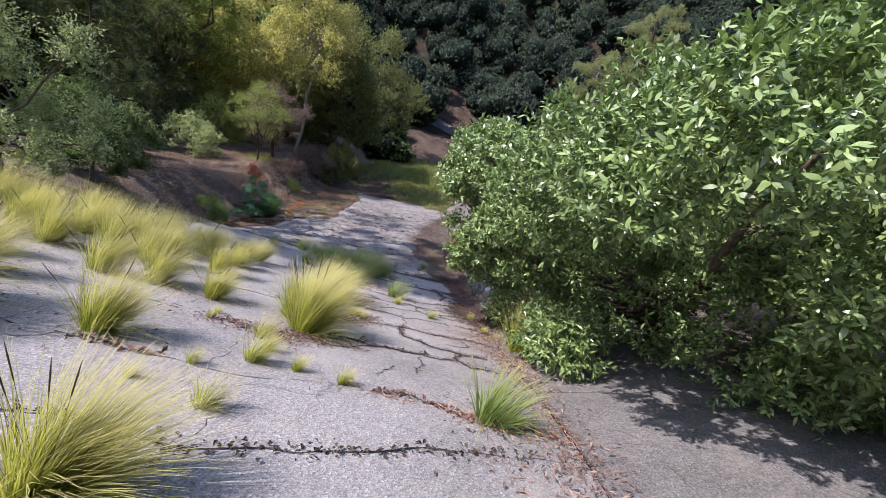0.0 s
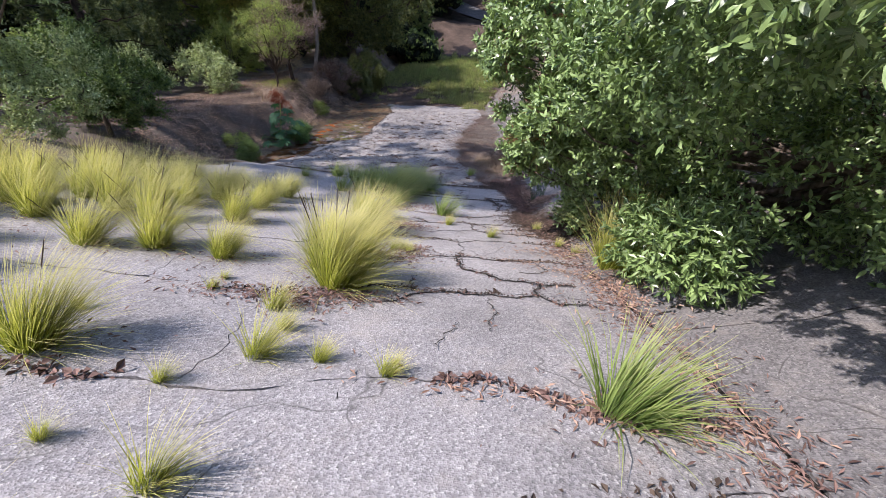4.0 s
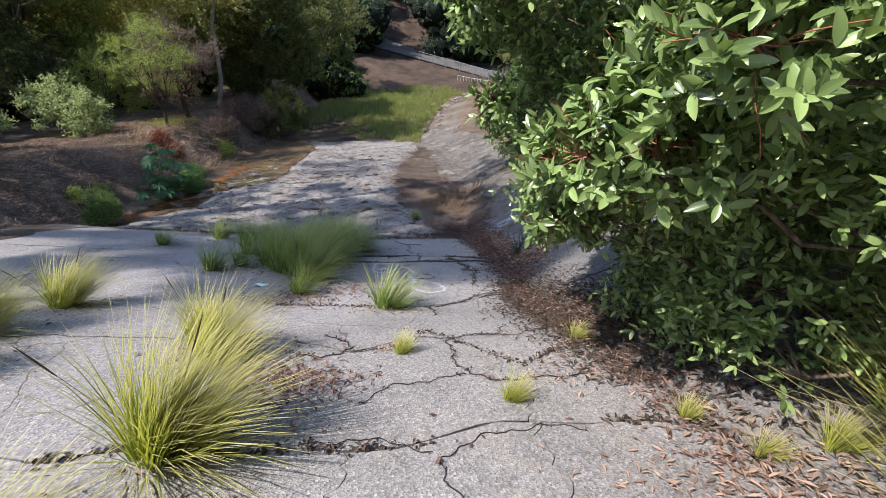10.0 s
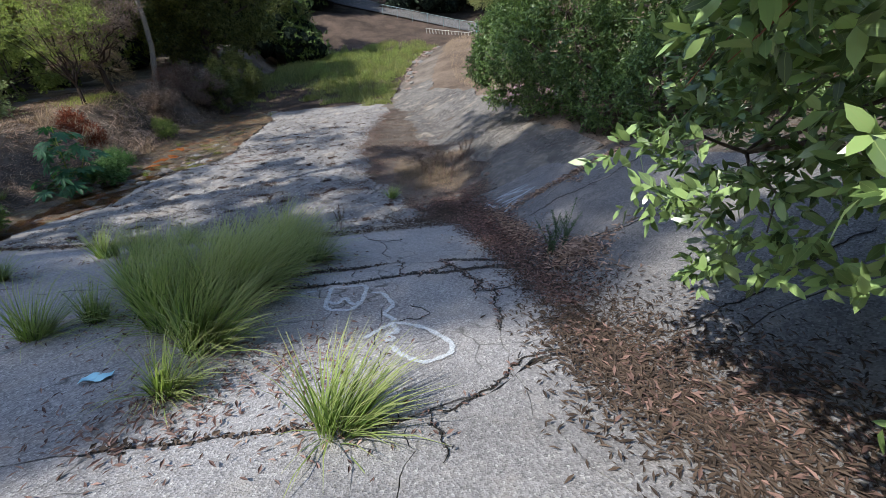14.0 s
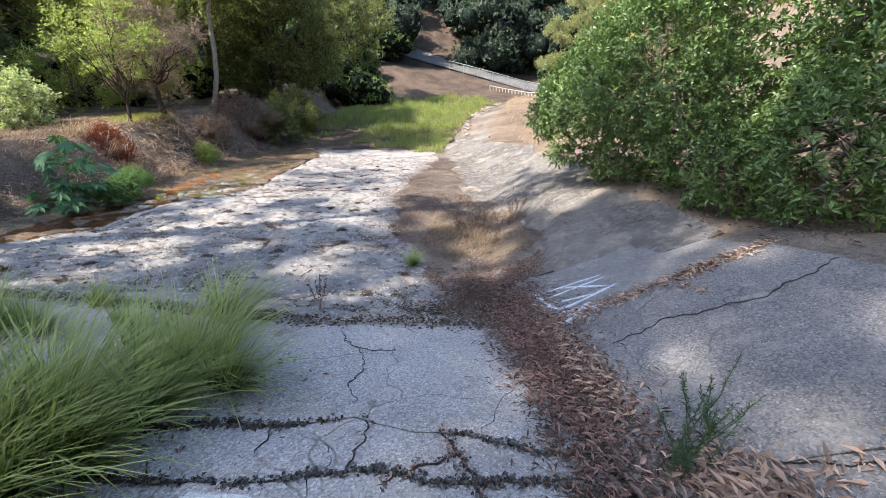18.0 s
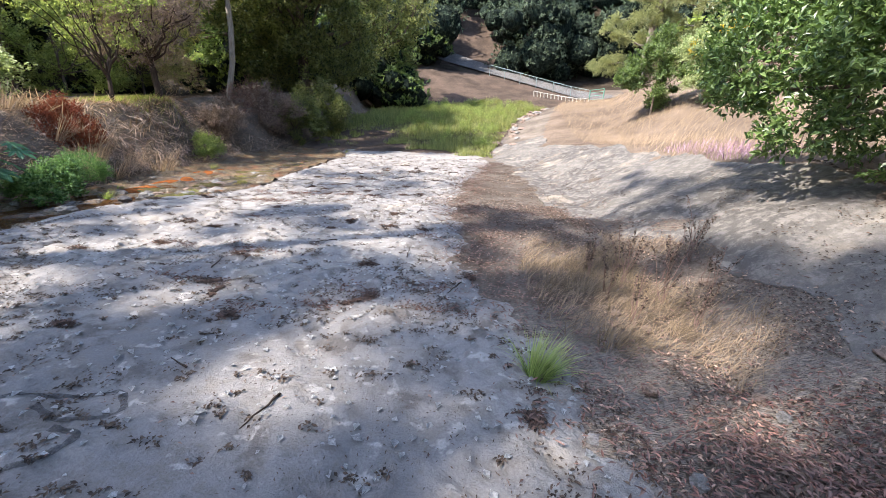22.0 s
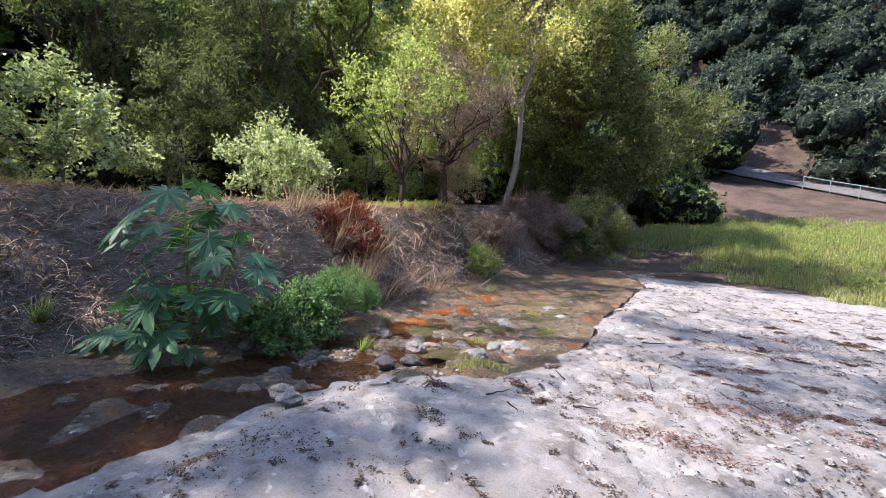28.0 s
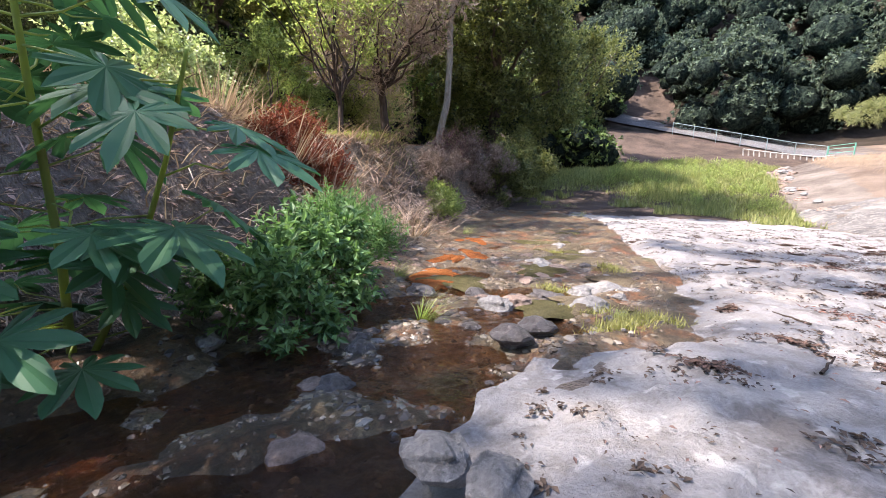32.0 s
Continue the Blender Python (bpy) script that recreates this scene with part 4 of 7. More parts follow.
conifer(21, "pine_tree", "tall dark pine leaning over the creek with drooping grey-green needles", (-15.6, -1.2, gz(-15.6, -1.2)), 8.5, 3.2, PINE_NEEDLE, DARK_BARK, 0.24, 0.35, 900, clump=0.5)
conifer(22, "pine_tree", "tall dark pine on the shaded bank", (-16.5, -6.0, gz(-16.5, -6.0)), 32, 5.0, PINE_NEEDLE, DARK_BARK, 0.36, 0.25, 3000, clump=0.75)
conifer(23, "pine_tree", "dark pine at the back of the terrace", (-23.5, -2.0, gz(-23.5, -2.0)), 31, 4.6, PINE_NEEDLE, DARK_BARK, 0.24, 0.74, 700, clump=0.55)
conifer(26, "pine_tree", "very tall pine behind the grey bush", (-17.2, -11.6, gz(-17.2, -11.6)), 35, 5.2, PINE_NEEDLE, DARK_BARK, 0.4, 0.42, 5200, clump=0.75)
conifer(27, "pine_tree", "very tall pine on the upper slope", (-15.2, -13.6, gz(-15.2, -13.6)), 32, 4.6, PINE_NEEDLE, DARK_BARK, 0.42, 0.5, 8000)
conifer(24, "pine_tree", "pale sunlit pine beside the road", (13.4, 45.5, gz(13.4, 45.5)), 17, 6.2, PALE_NEEDLE, PALE_BARK, 0.4, 0.14, 7000, lean=(1.6, 0))
conifer(25, "pine_tree", "pale sunlit pine with a dark trunk on the slope", (17.5, 35, gz(17.5, 35)), 18, 6.0, PALE_NEEDLE, DARK_BARK, 0.45, 0.12, 7000)
tree(31, "small_tree", "small multi-stemmed tree with yellow-green leaves on the terrace", -14.1, 10.2, 5.2, 2.1, LIME_LEAF, DARK_BARK, 0.07, 1300, 7, 0.09, 0.045, 0.3, 34, shell=0.3, fork=0.22, face=0.6)
tree(32, "small_tree", "small dark-stemmed tree with bare brown twigs", -14.2, 12.6, 5.4, 2.3, TWIG, DARK_BARK, 0.12, 1500, 7, 0.22, 0.028, 0.22, 26, shell=0.15)
tree(55, "brown_brush", "grey-brown tangle of dead twigs at the terrace edge", -14.3, 16.5, 1.8, 1.5, TWIG, BARK, 0.03, 800, 8, 0.22, 0.028, 0.0, 14, shell=0.15)
tree(56, "brown_brush", "grey-brown tangle of dead twigs under the oak", -14.6, 21.5, 2.4, 1.8, TWIG, BARK, 0.03, 900, 8, 0.22, 0.028, 0.0, 14, shell=0.15)
tree(57, "green_bush", "olive green bush between the terrace trunks", -19.5, 13.5, 3.6, 2.2, LIME_LEAF, BARK, 0.06, 1800, 9, 0.11, 0.055, 0.0, 16, shell=0.65, face=0.7)
tree(58, "green_bush", "olive green bush in the shade behind the terrace", -21, 19.5, 4.5, 2.6, YELLOW_LEAF, BARK, 0.06, 2400, 10, 0.12, 0.06, 0.0, 16, shell=0.3)
tree(59, "green_bush", "grey-green bush in the shade behind the terrace", -21, 6, 4.5, 2.4, PINE_NEEDLE, BARK, 0.06, 2400, 10, 0.12, 0.05, 0.0, 16, shell=0.3)
tree(33, "oak_tree", "broad dark oak whose crown reaches the grass", -16.2, 30.5, 14.0, 6.2, DARK_OAK, BARK, 0.4, 8500, 10, 0.25, 0.13, 0.0, 40)
tree(34, "sycamore_tree", "tall sycamore with pale trunk and yellowing leaves", -15.6, 19.2, 17, 4.6, SYCAMORE_LEAF, PALE_BARK, 0.13, 4600, 9, 0.16, 0.11, 0.3, 44, fork=0.7, shell=0.1, lump=0.5, limbs_max=26)
tree(35, "sycamore_tree", "sycamore with thin yellow-green leaves behind the terrace", -24, 23, 13, 5.0, SYCAMORE_LEAF, PALE_BARK, 0.25, 4800, 9, 0.2, 0.14, 0.2, 26)
tree(36, "pepper_tree", "grey-green tree with hanging foliage at the terrace edge", -25, 11.5, 12, 5.2, PINE_NEEDLE, BARK, 0.3, 5000, 10, 0.24, 0.035, 0.05, 34, shell=0.15, up=-0.5, droop=0.3)
tree(37, "pepper_tree", "grey-green tree with hanging foliage in the shade", -26, -6, 25, 5.2, PINE_NEEDLE, BARK, 0.3, 2000, 10, 0.26, 0.045, 0.1, 36, shell=0.15)
tree(38, "oak_tree", "dark oak in the shade behind the pines", -24, 34, 14, 6.5, OAK_LEAF, BARK, 0.4, 3000, 9, 0.26, 0.13, 0.03, 26)
tree(39, "oak_tree", "dark oak high on the slope", -33, 16, 15, 7.0, OAK_LEAF, BARK, 0.4, 2600, 9, 0.28, 0.14, 0.03, 26)
tree(40, "oak_tree", "dark oak high on the slope", -28, -14, 14, 7.5, OAK_LEAF, BARK, 0.4, 2600, 9, 0.28, 0.14, 0.03, 26)
tree(41, "grey_bush", "large grey-green bush beyond the fountain grass", -8.3, -11.2, 3.8, 2.0, SILVER_LEAF, BARK, 0.09, 3200, 11, 0.075, 0.035, 0.0, 16)
tree(42, "dark_bush", "dark shaded bush on the creek bank", -11.6, -5.6, 3.0, 1.9, OAK_LEAF, BARK, 0.08, 2400, 10, 0.1, 0.05, 0.05, 12)
tree(43, "dark_bush", "dark shaded bush under the pines", -15.5, -2.0, 3.0, 2.2, OAK_LEAF, BARK, 0.08, 2200, 10, 0.12, 0.06, 0.05, 12)
tree(44, "pale_bush", "pale bush with silvery sunlit leaves on the terrace", -17.3, 7.6, 2.3, 2.0, SILVER_LEAF, BARK, 0.05, 1300, 9, 0.11, 0.07, 0.0, 22, shell=0.4, shoot=0.6, face=0.7)
tree(45, "pale_bush", "pale bush with silvery leaves by the pine trunk", -17.5, 2.6, 2.8, 1.7, SILVER_LEAF, BARK, 0.05, 900, 10, 0.12, 0.075, 0.0, 20, shell=0.1, shoot=0.8)
tree(46, "round_bush", "round dark green bush on the dry slope", 8.9, 25, 4.6, 2.0, OAK_LEAF, BARK, 0.06, 2800, 10, 0.13, 0.07, 0.05, 12)
tree(47, "flowering_bush", "pale green bush with yellow flowers on the slope", 10.7, 21.5, 3.5, 2.3, SILVER_LEAF, BARK, 0.06, 4200, 10, 0.11, 0.05, 0.05, 12)
tree(53, "brown_bush", "brownish dry bush on the slope", 12.0, 18.5, 4.0, 2.2, TWIG, BARK, 0.06, 2600, 9, 0.12, 0.02, 0.05, 12)
tree(51, "oak_tree", "tall oak at the back of the terrace", -31, 21, 16, 6.5, SYCAMORE_LEAF, BARK, 0.35, 3600, 10, 0.22, 0.10, 0.1, 26, shell=0.15)
tree(52, "oak_tree", "tall oak behind the pale bush", -32, 6, 13, 6.5, PINE_NEEDLE, BARK, 0.35, 4200, 10, 0.22, 0.06, 0.1, 26, shell=0.15)
tree(60, "dark_bush", "low dark bush at the foot of the bank under the oak", -13.6, 23.2, 2.6, 1.8, DARK_OAK, BARK, 0.05, 2000, 10, 0.12, 0.06, 0.0, 14)
tree(61, "dark_bush", "low dark bush where the oak meets the grass", -13.4, 26.8, 3.2, 2.0, DARK_OAK, BARK, 0.05, 2000, 10, 0.13, 0.06, 0.0, 14)
tree(62, "oak_tree", "tall olive oak behind the terrace trees", -25, 15.5, 17, 5.0, LIME_LEAF, BARK, 0.35, 3200, 10, 0.24, 0.11, 0.15, 26, shell=0.2)
tree(54, "oak_tree", "tall dark oak beside the far meadow", -14.2, 44.5, 17, 5.5, DARK_OAK, BARK, 0.4, 3200, 9, 0.26, 0.13, 0.05, 28)
tree(48, "green_bush", "green bush on the dry slope", 12.4, 15, 4.0, 2.0, OAK_LEAF, BARK, 0.08, 2200, 10, 0.12, 0.06, 0.05, 12)
tree(49, "green_bush", "green bush on the slope above the ramp", 11, -7, 6.0, 3.0, LIME_LEAF, BARK, 0.1, 1500, 9, 0.18, 0.08, 0.05, 16)
tree(50, "green_bush", "green bush on the slope above the ramp", 12.5, 4, 6.5, 3.2, LIME_LEAF, BARK, 0.1, 1500, 9, 0.18, 0.08, 0.05, 16)

YELLOW_FLOWER = leaf_material("yellow_petal", (0.55, 0.36, 0.02), (0.75, 0.52, 0.05), 0.6, 0.2, 0.3)
LAVENDER = leaf_material("lavender_petal", (0.26, 0.16, 0.24), (0.42, 0.27, 0.38), 0.6, 0.2, 0.3)
rf = np.random.default_rng(31)
fz = gz(10.7, 21.5)
flowers = foliage(rf, "flower_cluster", [(9.3, 20.9, fz + 2.5, 0.5), (9.9, 20.6, fz + 3.1, 0.5), (10.8, 20.5, fz + 3.5, 0.5)], 160, 6, 0.10, 0.07, YELLOW_FLOWER, None)
tagged(flowers, "yellow flowers on top of the pale green bush", "flowers", kind="stuff")
lx, ly = rf.uniform(4.5, 6.8, 700), rf.uniform(5.8, 9.8, 700)
la, lt = rf.uniform(0, 6.28, 700), np.abs(rf.normal(0, 0.5, 700))
tagged(put("purple_weeds", blade_mesh("purple_weeds", np.stack([lx, ly, ground(lx, ly)], 1), np.stack([np.cos(la) * np.sin(lt), np.sin(la) * np.sin(lt), np.cos(lt)], 1), rf.uniform(0.12, 0.4, 700), 0.012, 0.2, LAVENDER, 3)),
       "faded purple flowering weeds on the dry slope", "weeds", kind="stuff")

bm = bmesh.new()
bmesh.ops.create_icosphere(bm, subdivisions=2, radius=1.0)
WOOD_V = np.array([v.co[:] for v in bm.verts])
WOOD_F = np.array([[v.index for v in f.verts] for f in bm.faces])
bm.free()


def woods(seed, name, label, spots, leaf, size, n_leaf, length):
    """Far wood: crowns too many to count, as one piece of stuff."""
    rng = np.random.default_rng(seed)
    blobs = []
    for x, y in spots:
        z = gz(x, y)
        s = size * rng.uniform(0.7, 1.3)
        for _ in range(8):
            d = rand_unit(rng, 1)[0]
            blobs.append((x + d[0] * s * 0.6, y + d[1] * s * 0.6, z + s * 0.7 + d[2] * s * 0.55, s * rng.uniform(0.2, 0.5)))
    # dark cores, coloured as the shade inside the crowns
    core = np.array(blobs)
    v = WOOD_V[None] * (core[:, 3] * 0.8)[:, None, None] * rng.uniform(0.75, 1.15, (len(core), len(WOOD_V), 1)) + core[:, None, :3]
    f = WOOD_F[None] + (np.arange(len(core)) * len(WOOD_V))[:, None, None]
    inner = put(name + "_shade", raw_mesh(name + "_shade", v.reshape(-1, 3), f.reshape(-1, 3), WOODS_INNER_SHADE, shade=True))
    tagged(inner, "dark leafy core painted as inner shade, " + label, "trees", kind="stuff")
    ob = foliage(rng, name, blobs, n_leaf // 8, 8, length, length * 0.5, leaf, None, shell=0.8, low_cut=-0.4, shoot=0.3, lump=0.3, face=0.8, jitter=0.7, up=0.1, spread=1.0)
    return tagged(ob, label, "trees", kind="stuff")


rngw = np.random.default_rng(77)
def hill_spots(n, gap):
    """Crowns that keep their distance, so that dark gaps stay between them."""
    out = []
    while len(out) < n:
        p = (rngw.uniform(-60, 66), 66 + 80 * rngw.random() ** 1.2)
        if (abs(p[0] + 7) > 5 or p[1] > 79) and all(math.hypot(p[0] - q[0], p[1] - q[1]) > gap for q in out):
            out.append(p)
    return out


# farther crowns mostly get the pale leaf, which paints haze into their colour
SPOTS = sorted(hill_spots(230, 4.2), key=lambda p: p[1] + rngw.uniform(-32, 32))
woods(61, "far_woods", "dark wooded hillside behind the road", SPOTS[:160], WOODS_LEAF, 6.6, 360000, 0.42)
woods(67, "far_woods", "paler grey-green crowns, partly haze-toned, on the wooded hillside", SPOTS[160:], HILL_PALE, 5.6, 120000, 0.4)
woods(68, "ridge_woods", "dark wood along the far ridge", [(rngw.uniform(-115, -45), rngw.uniform(70, 165)) for _ in range(90)], WOODS_LEAF, 8.5, 50000, 1.0)
woods(62, "slope_woods", "dark wood on the valley slope", [(rngw.uniform(-66, -36), rngw.uniform(-40, 90)) for _ in range(190)], OAK_LEAF, 6.0, 90000, 1.0)
woods(63, "hill_woods", "scrubby wood on the sunny slope", [(rngw.uniform(22, 55), rngw.uniform(-40, 78)) for _ in range(220)], LIME_LEAF, 4.5, 60000, 0.85)
woods(64, "rear_woods", "wood at the top of the ramp", [(rngw.uniform(-30, 30), rngw.uniform(-70, -36)) for _ in range(60)], OAK_LEAF, 4.5, 20000, 0.9)
woods(65, "under_wood", "shaded shrubs at the back of the terrace", [(rngw.uniform(-33, -21), rngw.uniform(-8, 40)) for _ in range(46)], LIME_LEAF, 1.7, 40000, 0.22)
woods(66, "road_brush", "brush and young trees below the road", [(rngw.uniform(-26, -11), rngw.uniform(42, 66)) for _ in range(40)], OAK_LEAF, 3.2, 50000, 0.35)


# ---- grass ----
def tuft(seed, name, label, blades, length, width, bend, material, lean=0.75, foot=0.12, plumes=0):
    rng = np.random.default_rng(seed)
    root = tagged(new(name), label, "grass")
    a = rng.uniform(0, 2 * np.pi, blades)
    t = np.abs(rng.normal(0, lean * 0.55, blades)).clip(0, 1.35)
    D = np.stack([np.cos(a) * np.sin(t) + 0.46, np.sin(a) * np.sin(t) + 0.16, np.cos(t)], 1)
    r = foot * np.sqrt(rng.random(blades))
    P = np.stack([np.cos(a) * r, np.sin(a) * r, np.full(blades, -0.03)], 1)
    L = length * rng.uniform(0.45, 1.2, blades)
    put("foliage", blade_mesh("foliage", P, D, L, width * rng.uniform(0.7, 1.3, blades), bend * rng.uniform(0.5, 1.4, blades), material, 3), root)
    if plumes:
        a, t = rng.uniform(0, 2 * np.pi, plumes), rng.uniform(0.1, 0.6, plumes)
        D = np.stack([np.cos(a) * np.sin(t), np.sin(a) * np.sin(t), np.cos(t)], 1)
        for d in D:
            put("plume", tube_mesh("plume", [[(*(d * length * k), w) for k, w in ((0.0, 0.0012), (0.8, 0.0012), (0.85, 0.004), (0.98, 0.005), (1.1, 0.001))]], DARK_LITTER, 5), root, "dark seed plume")
    return root


def plant(proto, spots, rng, size=(0.85, 1.15)):
    for k, (x, y, s) in enumerate(spots):
        m = Matrix.Translation((x, y, gz(x, y) + 0.02)) @ Matrix.Rotation(rng.uniform(-0.6, 0.6), 4, "Z") @ Matrix.Diagonal((s, s, s * rng.uniform(0.9, 1.1), 1))
        if k == 0:
            proto.matrix_basis = m
        else:
            c = copy_thing(proto, Matrix())
            c.matrix_basis = m
    return proto


rngg = np.random.default_rng(5)
BIG = [(0.1, -14.65, 1.0), (0.4, -18.1, 0.72), (-0.35, -13.9, 0.9), (-2.1, -17.1, 1.0), (-2.4, -16.55, 0.9), (-4.7, -15.6, 1.1), (-5.4, -14.3, 1.0)]
MID = [(-1.0, -16.4, 0.8), (-2.2, -14.25, 0.9), (-2.8, -14.5, 0.9), (-3.6, -12.1, 1.0), (-3.1, -9.9, 0.9), (-4.3, -13.8, 1.0), (-5.5, -11.7, 1.0), (-2.9, -10.9, 0.8), (-4.2, -10.0, 0.8),
       (-0.42, -12.27, 1.05), (-2.3, -12.7, 0.9), (-7.0, -11.6, 1.1), (-6.5, -13.4, 1.1), (-0.6, -13.1, 0.75), (-5.0, -10.6, 0.9), (0.5, -18.75, 0.55), (-1.35, -14.3, 0.65), (-3.9, -15.0, 0.9), (-0.8, -11.08, 0.85), (-1.05, -10.85, 0.65), (-6.4, -10.2, 1.0), (-6.5, -16, 1.2), (-7.2, -14.6, 1.2), (-3.2, -13.2, 1.0), (-4.9, -12.6, 1.1), (-6.0, -12.4, 1.1), (-2.6, -11.6, 0.8), (-3.8, -10.9, 1.0), (-5.6, -9.6, 1.0), (-7.6, -12.8, 1.2), (-8.2, -10.9, 1.2), (-4.4, -16.6, 1.1), (-3.3, -17.4, 1.1), (-7.9, -15.3, 1.2), (-3.0, -15.8, 0.9), (-4.0, -13.0, 1.1), (-5.2, -13.4, 1.1), (-4.6, -11.6, 1.1), (-6.2, -11.2, 1.2), (-5.8, -14.9, 1.2), (-6.9, -12.3, 1.2), (-3.5, -11.4, 0.9), (-7.4, -10.6, 1.2), (-8.3, -13.6, 1.2), (-8.6, -12.0, 1.2), (-6.8, -15.2, 1.2), (3.1, -13.05, 1.3), (3.35, -12.75, 1.25), (3.3, -13.35, 1.1)]
SMALL = [(0.4, -17.1, 0.75), (0.2, -16.1, 0.9), (0.6, -16.05, 0.45), (1.05, -16.1, 0.5), (-0.5, -17.8, 0.5), (1.5, -11.75, 0.55), (0.7, -11.0, 0.55), (-0.1, -16.5, 0.4), (0.25, -13.1, 0.5), (0.45, -13.1, 0.4), (-0.1, -15.4, 0.7), (-0.8, -15.2, 0.4),
         (0.35, -13.0, 0.4), (-0.9, -14.9, 0.35), (-3.1, -5.9, 0.5), (2.75, -12.3, 0.45), (2.55, -11.95, 0.4), (3.05, -12.35, 0.6), (2.3, -10.6, 0.5), (-0.35, -14.2, 0.5), (0.15, -15.7, 0.5), (-1.3, -15.9, 0.4), (-0.2, -17.0, 0.35)]
GREEN = [(2.4, -16.2, 0.85), (0.35, -9.4, 0.9), (-0.95, -8.3, 1.15), (-1.05, -7.2, 1.25), (-0.9, -6.4, 1.05), (-1.5, -7.8, 1.25), (-1.15, -6.8, 1.2), (-1.9, -7.4, 1.1), (-2.6, -7.9, 0.9), (-1.6, -6.9, 1.1), (-1.42, -4.6, 1.1), (-2.3, -7.6, 0.7), (-3.1, -5.6, 0.7), (-4.5, -6.2, 0.7), (-3.1, -4.4, 0.7), (-0.9, -8.9, 0.7),
         (0.2, -1.4, 0.55), (-2.3, -5.0, 0.6), (-1.25, -7.95, 1.25), (-1.15, -7.5, 1.35), (-1.45, -7.1, 1.3), (-0.95, -6.9, 1.1), (-1.45, -6.4, 1.25), (-0.95, -6.1, 1.0), (-1.75, -7.5, 1.3), (-2.0, -6.8, 1.2), (-1.2, -5.8, 0.9), (-2.6, -6.6, 1.0), (-3.3, -5.3, 0.9), (-2.8, -5.4, 0.8), (-3.9, -5.2, 0.9), (-0.95, -5.8, 1.2), (-0.6, -5.95, 1.0), (-1.5, -5.65, 1.1)]
plant(tuft(71, "fountain_grass", "large fountain grass clump with straw-pale tips in the asphalt", 1500, 0.88, 0.0062, 0.42, GRASS_BLADE, 0.9, 0.15, 5), BIG, rngg)
MID = [(x, y, s) for x, y, s in MID if math.hypot(x + 8.3, y + 11.2) > 1.7]
plant(tuft(72, "fountain_grass", "fountain grass clump with straw-pale tips in the asphalt", 950, 0.75, 0.0068, 0.45, GRASS_BLADE, 0.9, 0.13, 2), MID, rngg)
plant(tuft(73, "grass_tuft", "small yellow-green grass tuft in an asphalt crack", 230, 0.42, 0.0052, 0.3, GRASS_BLADE, 0.85, 0.07), SMALL, rngg)
plant(tuft(74, "green_grass", "green grass clump in the paving", 300, 0.68, 0.0105, 0.5, GREEN_BLADE, 0.95, 0.13), GREEN, rngg)
rm = np.random.default_rng(8)
n = 130000
mx, my = rm.uniform(-13, 4.5, n), 20.5 + 31 * rm.random(n) ** 1.2
front = knots(mx, -13, 29, -9, 27.5, -7, 25, -5, 23.3, -3, 21.6, 1, 20.8) + 0.9 * wave(mx, my, 1.3, 2.0)
lush = value_noise(mx, my, 0.55, 9.0) * 0.6 + value_noise(mx, my, 1.7, 4.0) * 0.4
ok = (mx < gutter_x(my) - 0.4) & (mx > bank_foot_x(my) + 0.4) & ((my > front) | ((lush > 0.62) & (my > front - 3.5))) & (my < knots(mx, -13, 44, -4, 50, 2, 51, 4.5, 46)) & (lush + 0.3 * rm.random(n) > 0.42 + 0.14 * ease(3.5, 0, my - front))
mx, my, lush, front = mx[ok], my[ok], lush[ok], front[ok]
a, t = rm.uniform(0, 6.28, len(mx)), np.abs(rm.normal(0, 0.75, len(mx)))
tagged(put("meadow_grass", blade_mesh("meadow_grass", np.stack([mx, my, ground(mx, my)], 1), np.stack([np.cos(a) * np.sin(t), np.sin(a) * np.sin(t), np.cos(t)], 1),
       rm.uniform(0.15, 0.6, len(mx)) * (0.25 + 2.6 * np.clip(lush - 0.3, 0, 1) * (0.35 + 0.65 * ease(0, 3.5, my - front)) + 0.25 * value_noise(mx, my, 3.1, 2.0)), 0.024, 0.4, MEADOW, 2)), "bright green grass in the creek bed beyond the slab", "grass", kind="stuff")

rk2 = np.random.default_rng(52)
wx, wy = rk2.uniform(-9.0, 3.0, 230), rk2.uniform(23, 48, 230)
clumps = [(x, y, gz(x, y) + 0.3, rk2.uniform(0.25, 0.6)) for x, y in zip(wx, wy) if bank_foot_x(y) + 2.0 < x < gutter_x(y) - 0.4 and y > np.interp(x, (-9, -5, -1), (30, 25.5, 22.5))]
tagged(foliage(rk2, "meadow_weeds", clumps, 4200, 7, 0.14, 0.04, LIME_LEAF, None, shell=0.3, up=0.9, shoot=0.4), "taller yellow-green weeds among the meadow grass", "weeds", kind="stuff")


# ---- litter ----
def litter(seed, name, label, x, y, material, size=0.07, lift=0.035, slim=0.22, tilt=0.35, height=None):
    rng = np.random.default_rng(seed)
    n = len(x)
    z = (ground(x, y) if height is None else height(x, y)) + lift + rng.random(n) * 0.02
    a = rng.uniform(0, 2 * np.pi, n)
    D = np.stack([np.cos(a), np.sin(a), rng.normal(0, tilt * 0.4, n)], 1)
    U = unit(np.array([0, 0, 1.0]) + rand_unit(rng, n) * tilt)
    L = size * rng.uniform(0.5, 1.4, n)
    ob = put(name, leaf_mesh(name, np.stack([x, y, z], 1), D, U, L, L * slim, material, 0.25, 0.08))
    return tagged(ob, label, "leaf litter", kind="stuff")


